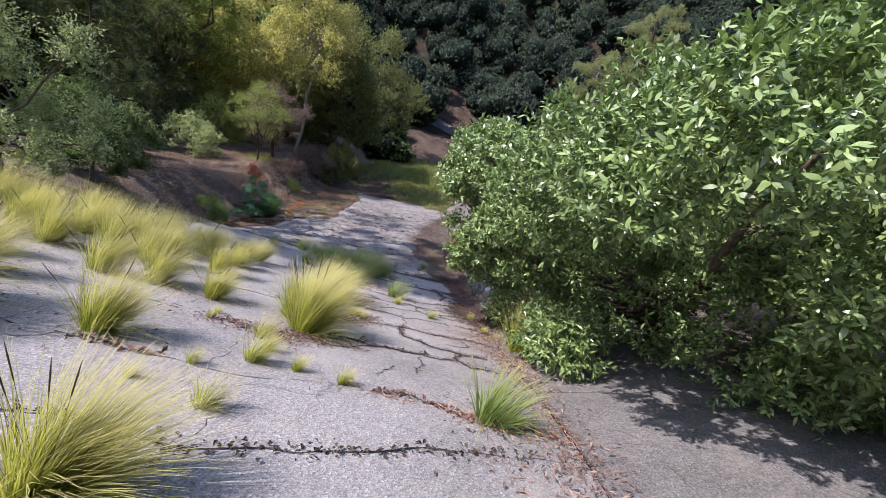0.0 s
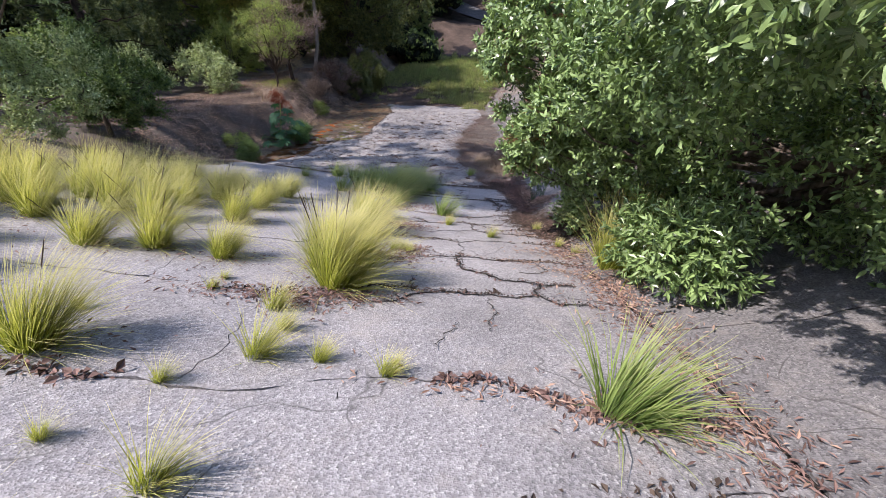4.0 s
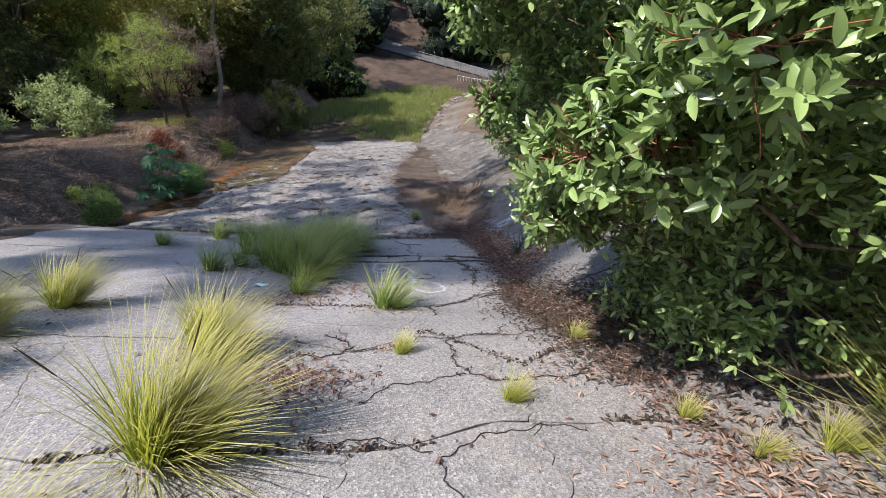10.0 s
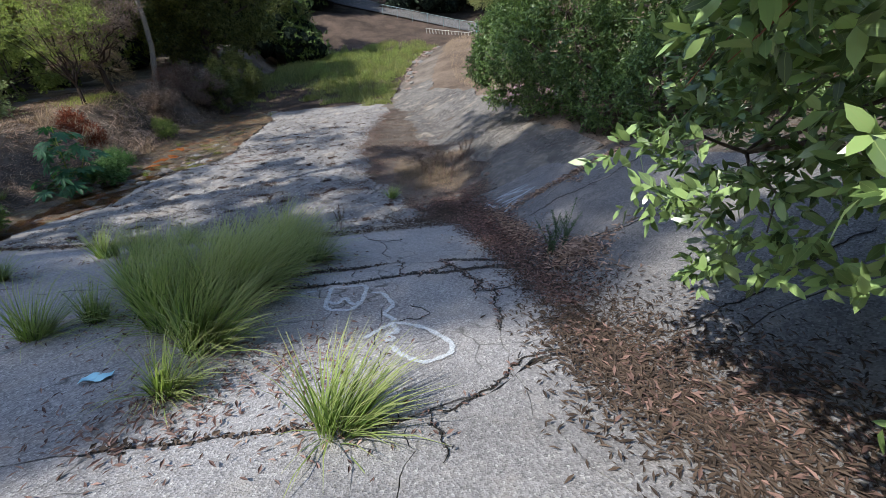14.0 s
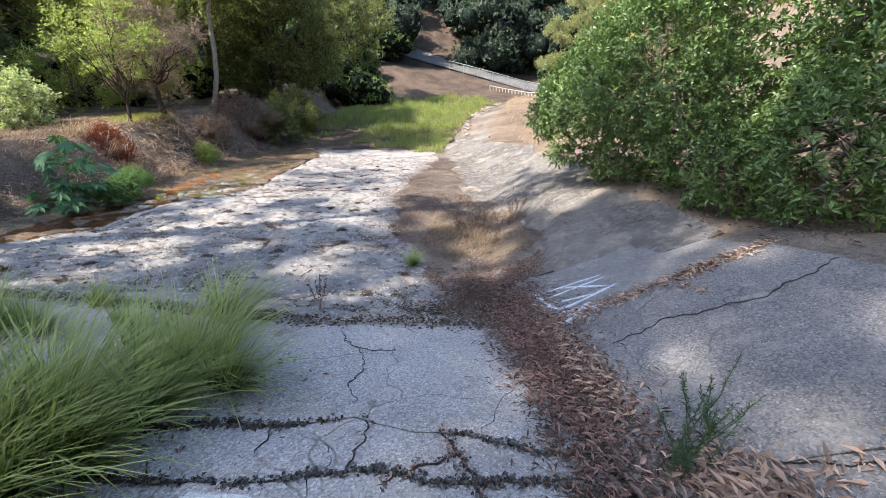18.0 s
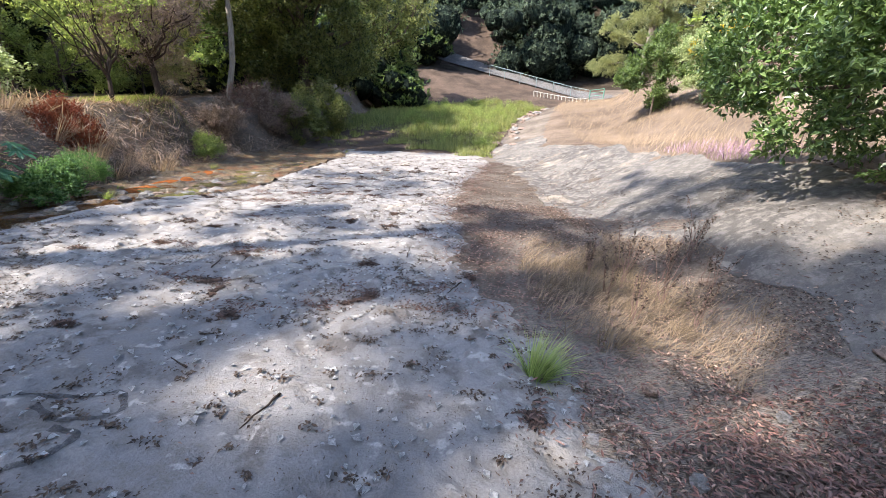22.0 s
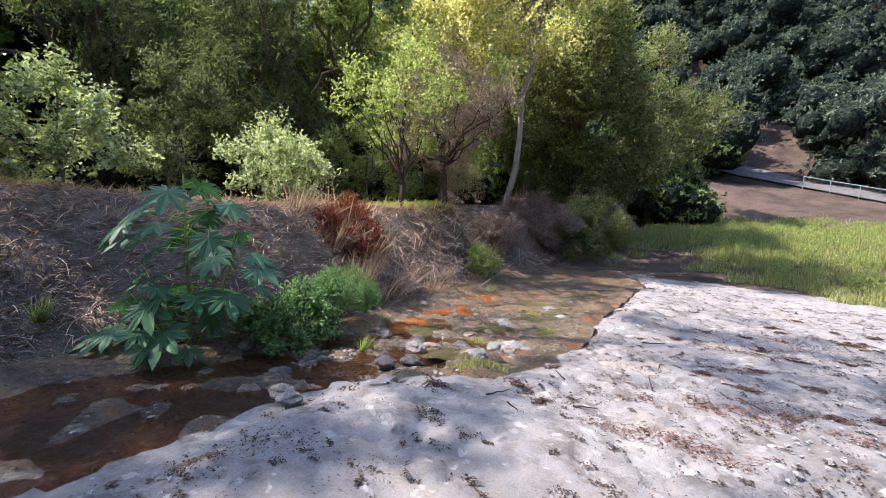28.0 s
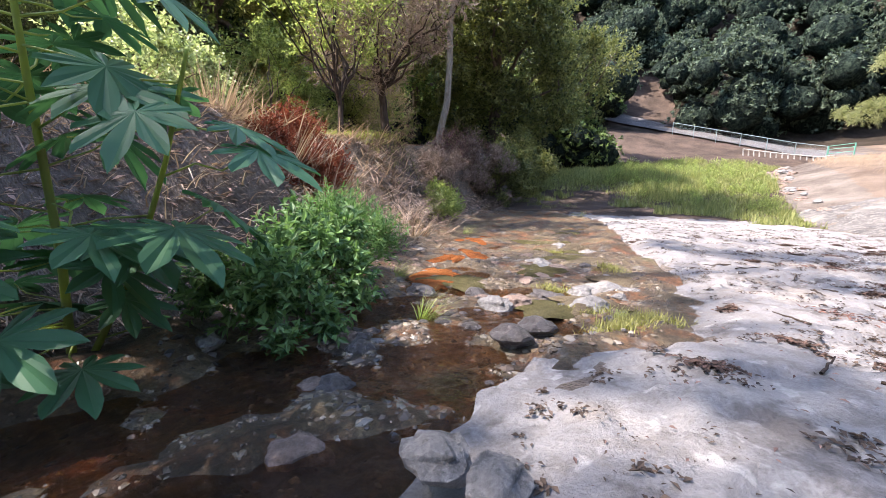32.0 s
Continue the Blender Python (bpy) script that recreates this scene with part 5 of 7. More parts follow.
ROT = leaf_material("rotten_mat", (0.022, 0.016, 0.013), (0.10, 0.062, 0.048), 0.8, 0.2, 0.05)
rl = np.random.default_rng(40)
y = rl.uniform(-11.5, -2.2, 13000)
x = gutter_x(y) + rl.normal(-0.02, 1, 13000) * knots(y, -11.5, 0.30, -9, 0.30, -6, 0.2, -3, 0.28)
litter(1, "gutter_litter", "dark dead leaves filling the gutter", x, y, DARK_LITTER, 0.06, 0.03)
y = rl.uniform(-8.0, -1.8, 5200)
x = gutter_x(y) + rl.normal(0.02, 1, 5200) * knots(y, -8, 0.18, -3, 0.26)
litter(2, "gutter_litter", "reddish-brown dead leaves along the gutter", x, y, LITTER, 0.065, 0.045)
y = rl.uniform(-17.5, -11, 2200)
x = gutter_x(y) + rl.normal(-0.1, 0.16, 2200)
litter(3, "gutter_litter", "pinkish dry leaves along the foot of the bushes", x, y, LITTER, 0.055, 0.03)
x, y = np.concatenate([rl.normal(2.8, 0.16, 160), rl.normal(2.62, 0.12, 320), rl.normal(2.95, 0.25, 200)]), np.concatenate([rl.normal(-12.4, 0.3, 160), rl.normal(-6.95, 0.2, 320), rl.normal(-14.3, 0.5, 200)])
litter(4, "leaf_drift", "pale tan fallen leaves in a drift", x, y, TAN_LITTER, 0.07, 0.045)
x = rl.uniform(2.2, 4.7, 420)
y = -4.3 + 0.16 * (x - 2.2) + rl.normal(0, 0.05, 420)
litter(5, "leaf_drift", "tan leaves caught in the joint of the paved bank", x, y, TAN_LITTER, 0.075, 0.03)
x, y = rl.uniform(-1.3, 3.0, 12000), rl.uniform(-3.4, 5.5, 12000)
keep = (x > slab_right(y) - 0.25 + rl.normal(0, 0.2, 12000)) & (x < gutter_x(y) + 0.9)
litter(6, "ground_litter", "reddish-brown leaf litter on the bare soil", x[keep], y[keep], LITTER, 0.05, 0.01, height=land)
x, y = rl.uniform(-2.0, 2.6, 12000), rl.uniform(1, 16, 12000)
keep = (x > slab_right(y) - 0.3 - 0.5 * rl.random(12000) ** 2) & (x < gutter_x(y) + 0.5)
litter(7, "ground_litter", "thin brown litter beside the slab", x[keep], y[keep], ROT, 0.05, 0.05)
y = rl.uniform(-3.9, 16, 5200)
x = slab_right(y) + rl.normal(0.05, 0.3, 5200) * knots(y, -4, 1.6, 0, 1.0, 16, 0.8)
litter(8, "edge_litter", "dead leaves spread over the ragged edge of the slab", x, y, LITTER, 0.06, 0.03, height=lambda x, y: ground(x, y) + 0.015)
x, y = np.concatenate([rl.normal(1.5, 0.3, 1500), rl.normal(0.9, 0.35, 700)]), np.concatenate([rl.normal(-2.9, 0.4, 1500), rl.normal(-3.6, 0.2, 700)])
litter(9, "edge_litter", "dark crumbled leaves where asphalt meets concrete", x, y, DARK_LITTER, 0.055, 0.03, 0.4, height=lambda x, y: ground(x, y) + 0.02)
x = rl.uniform(-6.5, 1.6, 2600)
y = crack_y(11, x) + 0.12 + rl.normal(0, 0.11, 2600)
litter(27, "edge_litter", "dark crumbs along the joint of asphalt and concrete", x, y, DARK_LITTER, 0.045, 0.025, 0.5, 0.6, lambda x, y: ground(x, y) + 0.012)
for k in (9, 10):
    x = rl.uniform(-1.0, 2.2, 1300)
    x = x[(wave(x, 0 * x, 2.3, k * 1.1) > -0.35) & (x < gutter_x(crack_y(k, x)))]
    y = crack_y(k, x) + rl.normal(0, 0.024, len(x)) * (0.4 + np.abs(wave(x, 0 * x, 4.0, k)))
    litter(40 + k, "crack_debris", "black crumbled tar and soil in an asphalt crack", x, y, TAR, 0.03, 0.018, 0.7, 0.8)
for k in range(2, 11):
    x = rl.uniform(-1.0, 2.7, 420)
    x = x[(wave(x, 0 * x, 1.9, k * 1.7) > -0.1) & (x < gutter_x(crack_y(k, x)))]
    y = crack_y(k, x) + rl.normal(0, 0.022 + 0.03 * (k == 2), len(x))
    litter(10 + k, "crack_debris", "dark crumbs and dead leaves in an asphalt crack", x, y, DARK_LITTER if k != 3 else LITTER, 0.038 + 0.02 * (k == 3), 0.022, 0.6, 0.8)
half = rl.random(len(CRUMBS)) < 0.75
litter(60, "crack_debris", "black crumbs of broken asphalt along the cracks", CRUMBS[half, 0], CRUMBS[half, 1], TAR, 0.02, 0.03, 0.8, 0.9)
litter(61, "crack_debris", "bits of brown leaf caught in the cracks", CRUMBS[~half, 0], CRUMBS[~half, 1], LITTER, 0.04, 0.03, 0.4, 0.6)


def drift(seed, label, material, size, *spots, height=None, lift=0.032):
    """Heaps of fallen leaves: each spot is x, y, spread along x and y, number."""
    rng = np.random.default_rng(seed)
    at = np.concatenate([np.stack([rng.normal(x, a, n), rng.normal(y, b, n)], 1) for x, y, a, b, n in spots])
    return litter(seed, "leaf_drift", label, at[:, 0], at[:, 1], material, size, lift, 0.26, 0.5, height)


RED_GUTTER = leaf_material("red_brown_gutter_leaf", (0.075, 0.035, 0.03), (0.25, 0.135, 0.11), 0.75, 0.2, 0.1)
ORANGE_LITTER = leaf_material("orange_dead_leaf", (0.15, 0.08, 0.058), (0.37, 0.245, 0.185), 0.7, 0.25, 0.15)
drift(62, "orange-brown fallen leaves drifted against the gutter", ORANGE_LITTER, 0.055, (2.65, -16.15, 0.28, 0.08, 260), (2.35, -16.25, 0.2, 0.08, 90), (3.1, -15.9, 0.1, 0.3, 50), (3.05, -15.2, 0.08, 0.4, 25), (3.05, -14.0, 0.1, 0.25, 220), (2.85, -13.6, 0.1, 0.25, 160), (3.1, -17.2, 0.15, 0.6, 120), (2.4, -12.4, 0.3, 0.22, 120), (1.7, -16.15, 0.5, 0.06, 90), (2.5, -17.0, 0.2, 0.12, 50))
drift(63, "pinkish dry leaves lying on the asphalt", TAN_LITTER, 0.052, (2.5, -13.35, 0.2, 0.12, 110), (2.5, -12.5, 0.3, 0.1, 120), (2.95, -12.6, 0.16, 0.18, 110), (3.0, -13.5, 0.12, 0.3, 80), (2.0, -13.1, 0.15, 0.06, 60), (2.0, -11.3, 0.3, 0.2, 90), (2.45, -10.9, 0.25, 0.3, 140), (0.65, -10.9, 0.14, 0.06, 60), (0.3, -9.4, 0.25, 0.08, 60))
drift(64, "dark brown leaves heaped beside the fountain grass", LITTER, 0.06, (0.3, -13.4, 0.22, 0.16, 420), (0.45, -12.95, 0.16, 0.12, 200), (0.0, -11.6, 0.22, 0.16, 420), (-0.1, -11.4, 0.3, 0.1, 200), (0.3, -14.9, 0.25, 0.1, 260), (0.0, -15.15, 0.2, 0.15, 260), (-0.5, -15.2, 0.4, 0.1, 240), (-0.1, -8.6, 0.35, 0.25, 300), (-0.8, -9.2, 0.4, 0.25, 420))
drift(65, "long grey-brown dead leaves matted along the foot of the bank", LITTER, 0.07, (2.35, -9.2, 0.2, 0.3, 300), (2.6, -9.7, 0.2, 0.35, 360), (2.8, -10.4, 0.25, 0.4, 300), (2.2, -8.6, 0.15, 0.25, 160))
drift(66, "dark rotting leaves matted along the foot of the bank", DARK_LITTER, 0.06, (2.3, -9.1, 0.28, 0.35, 1700), (2.6, -9.8, 0.3, 0.4, 1900), (2.9, -10.6, 0.35, 0.4, 1500), (2.15, -8.5, 0.2, 0.3, 700), (3.0, -11.6, 0.3, 0.5, 700))
MAT_LITTER = leaf_material("matted_red_leaf", (0.05, 0.028, 0.024), (0.16, 0.09, 0.072), 0.8, 0.15, 0.05)
drift(68, "reddish-brown mats of leaves in the hollows of the slab", MAT_LITTER, 0.045, (-5.5, 4.9, 0.13, 0.07, 130), (-4.9, 5.2, 0.18, 0.09, 170), (-4.6, 5.4, 0.23, 0.07, 210), (-5.8, 5.3, 0.13, 0.09, 130), (-4.8, 7.2, 0.18, 0.07, 170), (-5.0, 8.4, 0.23, 0.09, 210), (-4.2, 8.8, 0.13, 0.07, 130), (-4.2, 9.9, 0.18, 0.09, 170), (-5.0, 4.0, 0.23, 0.07, 210), (-5.5, 3.9, 0.13, 0.09, 130), (-3.7, -0.2, 0.18, 0.07, 170), (-0.9, 0.1, 0.23, 0.09, 210), (-1.9, -0.5, 0.13, 0.07, 130), (-2.5, -0.8, 0.18, 0.09, 170), (-0.7, -0.4, 0.23, 0.07, 210), (-1.7, -0.1, 0.13, 0.09, 130), (-4.7, 1.0, 0.18, 0.07, 170), (-3.5, 0.9, 0.23, 0.09, 210), (-1.2, 2.1, 0.13, 0.07, 130), (-4.4, 2.6, 0.18, 0.09, 170), (-5.0, 4.1, 0.23, 0.07, 210), (-5.0, 5.3, 0.13, 0.09, 130), (-4.7, 5.8, 0.18, 0.07, 170), (-3.1, 5.5, 0.23, 0.09, 210), (-3.8, 5.5, 0.13, 0.07, 130), height=slab_height, lift=0.003)
drift(67, "pale tan leaves heaped round the gutter weed", TAN_LITTER, 0.095, (2.75, -7.05, 0.13, 0.16, 330), (2.55, -6.9, 0.12, 0.2, 160), (2.75, -7.4, 0.1, 0.2, 60), (3.1, -6.9, 0.25, 0.03, 30))
drift(70, "curled tan leaves along the upper edge of the gutter", TAN_LITTER, 0.085, (2.22, -4.1, 0.05, 0.25, 90), (2.27, -4.7, 0.05, 0.25, 140), (2.3, -5.2, 0.07, 0.25, 200), (2.38, -5.75, 0.09, 0.3, 260), (2.5, -4.5, 0.12, 0.04, 60), (2.8, -4.35, 0.16, 0.04, 80),
      (3.1, -4.25, 0.16, 0.04, 90), (3.5, -4.2, 0.16, 0.05, 110), (3.9, -4.1, 0.16, 0.06, 120), (4.25, -4.0, 0.15, 0.07, 90), (3.55, -4.55, 0.03, 0.12, 30))
drift(71, "red-brown leaves filling the gutter", RED_GUTTER, 0.06, (2.0, -3.0, 0.22, 0.3, 500), (1.95, -3.7, 0.2, 0.3, 600), (2.0, -4.4, 0.17, 0.3, 650), (2.05, -5.0, 0.16, 0.3, 600), (2.12, -5.7, 0.16, 0.3, 500), (1.7, -2.5, 0.35, 0.25, 400))
drift(72, "red-brown and tan dead leaves scattered on the bare soil", RED_GUTTER, 0.05, (1.36, -1.82, 0.25, 0.2, 170), (1.84, -1.83, 0.25, 0.2, 260), (1.9, -2.09, 0.25, 0.2, 260), (1.86, -1.41, 0.25, 0.2, 120), (1.06, -2.15, 0.25, 0.2, 160), (2.13, -1.55, 0.25, 0.2, 120), height=land, lift=0.01)
x, y = rl.uniform(-8, 0.8, 90000), -3.8 + 20 * rl.random(90000) ** 1.4
keep = (x > slab_edge_x(y) + 0.3) & (x < slab_right(y) - 0.1) & (flakes(x, y) > 0.55) & (value_noise(x, y, 1.3, 2.0) > 0.42)
litter(31, "slab_debris", "dark crumbled leaves lying in the broken hollows of the slab", x[keep], y[keep], DARK_LITTER, 0.028, 0.003, 0.5, 0.4, slab_height)
cx, cy = rl.uniform(-8.0, 0.6, 1900), rl.uniform(-3.8, 18, 1900)
size = 0.02 + 0.09 * rl.random(1900) ** 2.8
pick = np.repeat(np.arange(1900), (14 + 2200 * size ** 2).astype(int))
turn, far = rl.uniform(0, 6.28, len(pick)), np.sqrt(rl.random(len(pick))) * size[pick]
far = far * (1 + 0.35 * np.sin(3 * turn + 7 * pick))
x, y = cx[pick] + np.cos(turn) * far * 1.3, cy[pick] + np.sin(turn) * far * 0.6
keep = (x > slab_edge_x(y) + 0.3) & (x < slab_right(y) - 0.1)
litter(21, "slab_debris", "dark clots of dead leaves on the concrete slab", x[keep], y[keep], DARK_LITTER, 0.03, 0.004, 0.5, 0.4, slab_height)
x, y = rl.uniform(-8, 0.8, 4400), rl.uniform(-4, 11, 4400)
keep = ((x > -4.5) | (y < 1.2)) & (x > slab_edge_x(y) + 0.3) & (x < slab_right(y) - 0.05)
CHALK = soil_material("chalky_concrete_chip", (0.42, 0.41, 0.40), (0.5, 0.49, 0.48), (0.6, 0.59, 0.57), 3)
litter(30, "slab_chips", "flat pale chips broken from the concrete slab", x[keep], y[keep], CHALK, 0.055, 0.006, 0.7, 0.2, slab_height)
cx, cy = rl.uniform(-7.8, 0.4, 90), rl.uniform(-3.4, 14, 90)
pick = np.repeat(np.arange(90), 240)
x, y = cx[pick] + rl.normal(0, 1, len(pick)) * rl.uniform(0.03, 0.09, 90)[pick], cy[pick] + rl.normal(0, 1, len(pick)) * rl.uniform(0.02, 0.06, 90)[pick]
keep = (x > slab_edge_x(y) + 0.3) & (x < slab_right(y) - 0.1)
litter(29, "slab_debris", "flat dark patches of rotten leaves on the concrete slab", x[keep], y[keep], ROT, 0.035, 0.004, 0.5, 0.25, slab_height)
x, y = rl.uniform(-8, 0.8, 2600), rl.uniform(-4, 20, 2600)
keep = (x > slab_edge_x(y) + 0.3) & (x < slab_right(y) - 0.05)
litter(22, "slab_litter", "scattered brown leaves on the concrete slab", x[keep], y[keep], LITTER, 0.03, 0.006, 0.4, 0.35, slab_height)
x, y = rl.uniform(-8, 0.8, 34000), rl.uniform(-4, 14, 34000)
keep = (x > slab_edge_x(y) + 0.3) & (x < slab_right(y) - 0.05) & (wave(x, y, 1.7, 3.0) + 0.5 * wave(x, y, 5.0, 1.0) > 0.15)
litter(28, "slab_crumbs", "fine black crumbs and bits of twig on the concrete slab", x[keep], y[keep], DARK_LITTER, 0.022, 0.004, 0.3, 0.3, slab_height)
x, y = rl.uniform(1.2, 5.0, 1500), rl.uniform(-2.4, 20, 1500)
litter(23, "bank_litter", "scattered dead leaves on the concrete bank", x, y, LITTER, 0.05, 0.06, 0.4, 0.4)
spots = [(x, y, s) for x, y, s in BIG + MID + GREEN if y < -4]
pick = rl.integers(0, len(spots), 6500)
p = np.array(spots)
r = rl.normal(0, 0.32, (6500, 2)) * p[pick, 2][:, None]
litter(24, "clump_thatch", "brown thatch and dead leaves round the grass clumps", p[pick, 0] + r[:, 0] + 0.1, p[pick, 1] + r[:, 1], LITTER, 0.05, 0.028, 0.3, 0.5)
x, y = rl.uniform(-18, -10.0, 60000), rl.uniform(-5, 22, 60000)
keep = x < bank_foot_x(y) - 0.2
litter(25, "bank_thatch", "pinkish-brown needles and leaves covering the creek bank", x[keep], y[keep], BANK_LITTER, 0.11, 0.02, 0.22, 0.5, land)
x, y = rl.uniform(3, 9, 4200), rl.uniform(-17, 4, 4200)
keep = x > gutter_x(y) + 2.7
litter(26, "shade_litter", "dark leaf litter under the laurel bushes", x[keep], y[keep], DARK_LITTER, 0.09, 0.03, 0.4, 0.4)


REED = leaf_material("dead_reed", (0.17, 0.115, 0.09), (0.46, 0.35, 0.28), 0.8, 0.15, 0.15)
DRY_SLOPE = leaf_material("slope_straw", (0.13, 0.092, 0.064), (0.27, 0.20, 0.14), 0.8, 0.15, 0.2)
DRY_WEED = leaf_material("dry_weed", (0.085, 0.062, 0.044), (0.23, 0.17, 0.118), 0.8, 0.15, 0.2)


def lying(seed, name, label, category, x, y, length, width, material, ways, rise=0.25, bend=0.15):
    """Dry stems that lie or lean on the ground."""
    rng = np.random.default_rng(seed)
    n = len(x)
    a = ways + rng.normal(0, 0.7, n)
    D = np.stack([np.cos(a), np.sin(a), rng.normal(rise, 0.3, n)], 1)
    ob = put(name, blade_mesh(name, np.stack([x, y, land(x, y) + 0.02], 1), D, length * rng.uniform(0.5, 1.3, n), width, bend, material, 3))
    return tagged(ob, label, category, kind="stuff")


x, y = rl.uniform(-14.2, -10.6, 6500), rl.uniform(6.0, 23, 6500)
keep = x < bank_foot_x(y) + 0.3
lying(31, "dead_reeds", "pale dead reeds fallen down the creek bank", "reeds", x[keep], y[keep], 0.9, 0.028, REED, -0.4, 0.12, 0.1)
x, y = rl.uniform(-15.5, -10.4, 9000), rl.uniform(-3, 7.5, 9000)
keep = x < bank_foot_x(y) + 0.1
lying(32, "dry_grass", "matted dry grass on the creek bank", "grass", x[keep], y[keep], 0.38, 0.011, REED, 0.0, 0.3, 0.3)
x, y = rl.uniform(4.2, 11, 11000), rl.uniform(7, 46, 11000)
keep = x > gutter_x(y) + 2.3
lying(33, "dry_grass", "sunlit straw-coloured dry grass on the right terrace", "grass", x[keep], y[keep], 0.5, 0.012, DRY_SLOPE, 0.3, 1.2, 0.3)
x, y = rl.uniform(0.2, 3.0, 9000), rl.uniform(-1.6, 3.4, 9000)
keep = (x > slab_right(y) + 0.25) & (np.hypot(x - 1.3, (y - 0.8) * 0.6) < 1.3) & (value_noise(x, y, 1.6, 4.0) > 0.3)
lying(34, "dry_grass", "tan dry grass on the bare soil beside the slab", "grass", x[keep], y[keep], 0.22, 0.0045, DRY_WEED, 0.3, 0.8, 0.5)
x, y = rl.normal(-14.6, 0.7, 2600), rl.normal(11.9, 0.9, 2600)
lying(35, "terrace_grass", "bright green grass under the small trees", "grass", x, y, 0.22, 0.012, MEADOW, 0.0, 1.6, 0.3)
x, y = rl.uniform(-13, -9, 3500), rl.uniform(19.5, 26, 3500)
x, y = x[value_noise(x, y, 1.1, 3.0) > 0.52], y[value_noise(x, y, 1.1, 3.0) > 0.52]
lying(36, "creek_grass", "low green plants where the creek leaves the grass", "grass", x, y, 0.25, 0.014, MEADOW, 0.0, 1.4, 0.3)


def dry_weed(seed, x, y, h):
    rng = np.random.default_rng(seed)
    root = tagged(new("dry_weed"), "brown dead weed with seed heads on bare soil", "weed", "dry weeds")
    z = gz(x, y)
    for _ in range(5):
        top = (x + rng.normal(0, 0.12), y + rng.normal(0, 0.12), z + h * rng.uniform(0.6, 1.1))
        put("stalk", tube_mesh("stalk", [limb(rng, (x + rng.normal(0, 0.03), y + rng.normal(0, 0.03), z - 0.02), top, 0.004, 0.002, 4, 0.1)], LITTER, 4), root)
        n = 26
        t = rng.uniform(0.45, 1.0, n)[:, None]
        P = np.array([x, y, z]) * (1 - t) + np.array(top) * t
        tagged(put("seed_head", leaf_mesh("seed_head", P, rand_unit(rng, n), rand_unit(rng, n), 0.035, 0.014, DARK_LITTER), root), kind="stuff")


for k, (x, y, h) in enumerate([(1.1, 0.3, 0.6), (1.35, 0.7, 0.65), (1.6, 0.2, 0.6), (1.9, 0.9, 0.6), (2.3, 1.3, 0.65), (1.5, 1.2, 0.6), (2.2, 0.5, 0.5), (1.2, -0.3, 0.5), (1.75, -0.3, 0.5), (2.5, 1.7, 0.6), (-0.6, -3.95, 0.5), (1.0, 1.0, 0.5)]):
    dry_weed(300 + k, x, y, h)


# ---- dry grass tufts, stones and crumbs on the bare soil ----
rs = np.random.default_rng(71)
SOIL_STRAW = leaf_material("soil_straw", (0.075, 0.055, 0.036), (0.21, 0.155, 0.10), 0.8, 0.15, 0.2)
spots = []
while len(spots) < 38:
    x, y = rs.normal(1.1, 0.55), rs.normal(0.8, 0.85)
    if x > float(slab_right(np.array(y))) + 0.45 and x < 2.3 and all(math.hypot(x - q[0], y - q[1]) > 0.13 for q in spots):
        spots.append((x, y, rs.uniform(0.6, 1.15)))
plant(tuft(77, "dry_grass_tuft", "tan dry grass tuft on the bare soil beside the slab", 130, 0.23, 0.0035, 0.7, SOIL_STRAW, 1.9, 0.16), spots, rs)
x, y = rs.uniform(-1.6, 2.9, 60000), -2.6 + 16 * rs.random(60000) ** 1.5
keep = (x > slab_right(y) - 0.12) & (x < bank_left(y) + 0.25) & (value_noise(x, y, 1.9, 6.0) + 0.4 * value_noise(x, y, 6.0, 1.0) > 0.62)
litter(41, "soil_crumbs", "dark crumbs, chips and dead leaves on the bare soil", x[keep], y[keep], DARK_LITTER, 0.03, 0.004, 0.45, 0.5, land)
keep = keep & (rs.random(60000) < 0.25)
litter(42, "soil_chips", "pale chips and dead stems on the bare soil", x[keep] + 0.05, y[keep] + 0.04, TAN_LITTER, 0.035, 0.006, 0.45, 0.5, land)
x, y = rs.uniform(0.4, 5.2, 26000), rs.uniform(-1.8, 16, 26000)
keep = (x > bank_left(y) + 0.1) & (x < gutter_x(y) + 2.6) & (value_noise(x, y * 0.45, 3.4, 2.0) * 0.7 + value_noise(x, y, 9.0, 5.0) * 0.3 < 0.36)
litter(43, "bank_crumbs", "dark crumbs and leaves in the hollows of the concrete bank", x[keep], y[keep], DARK_LITTER, 0.035, 0.015, 0.5, 0.4, bank_height)


# ---- painted marks ----
def paint_material(name, low, high, colour=(0.66, 0.69, 0.72)):
    m, n, l, b = mat(name, colour, 0.85, 0.2)
    l.new(ramp(n, l, noise_tex(n, l, 38, 8, 0.85), (0.36, grey(low)), (0.62, grey(high))), b.inputs["Alpha"])
    return m


PAINT, MIST = paint_material("white_spray_paint", 0.25, 0.75), paint_material("spray_paint_mist", 0.05, 0.5)


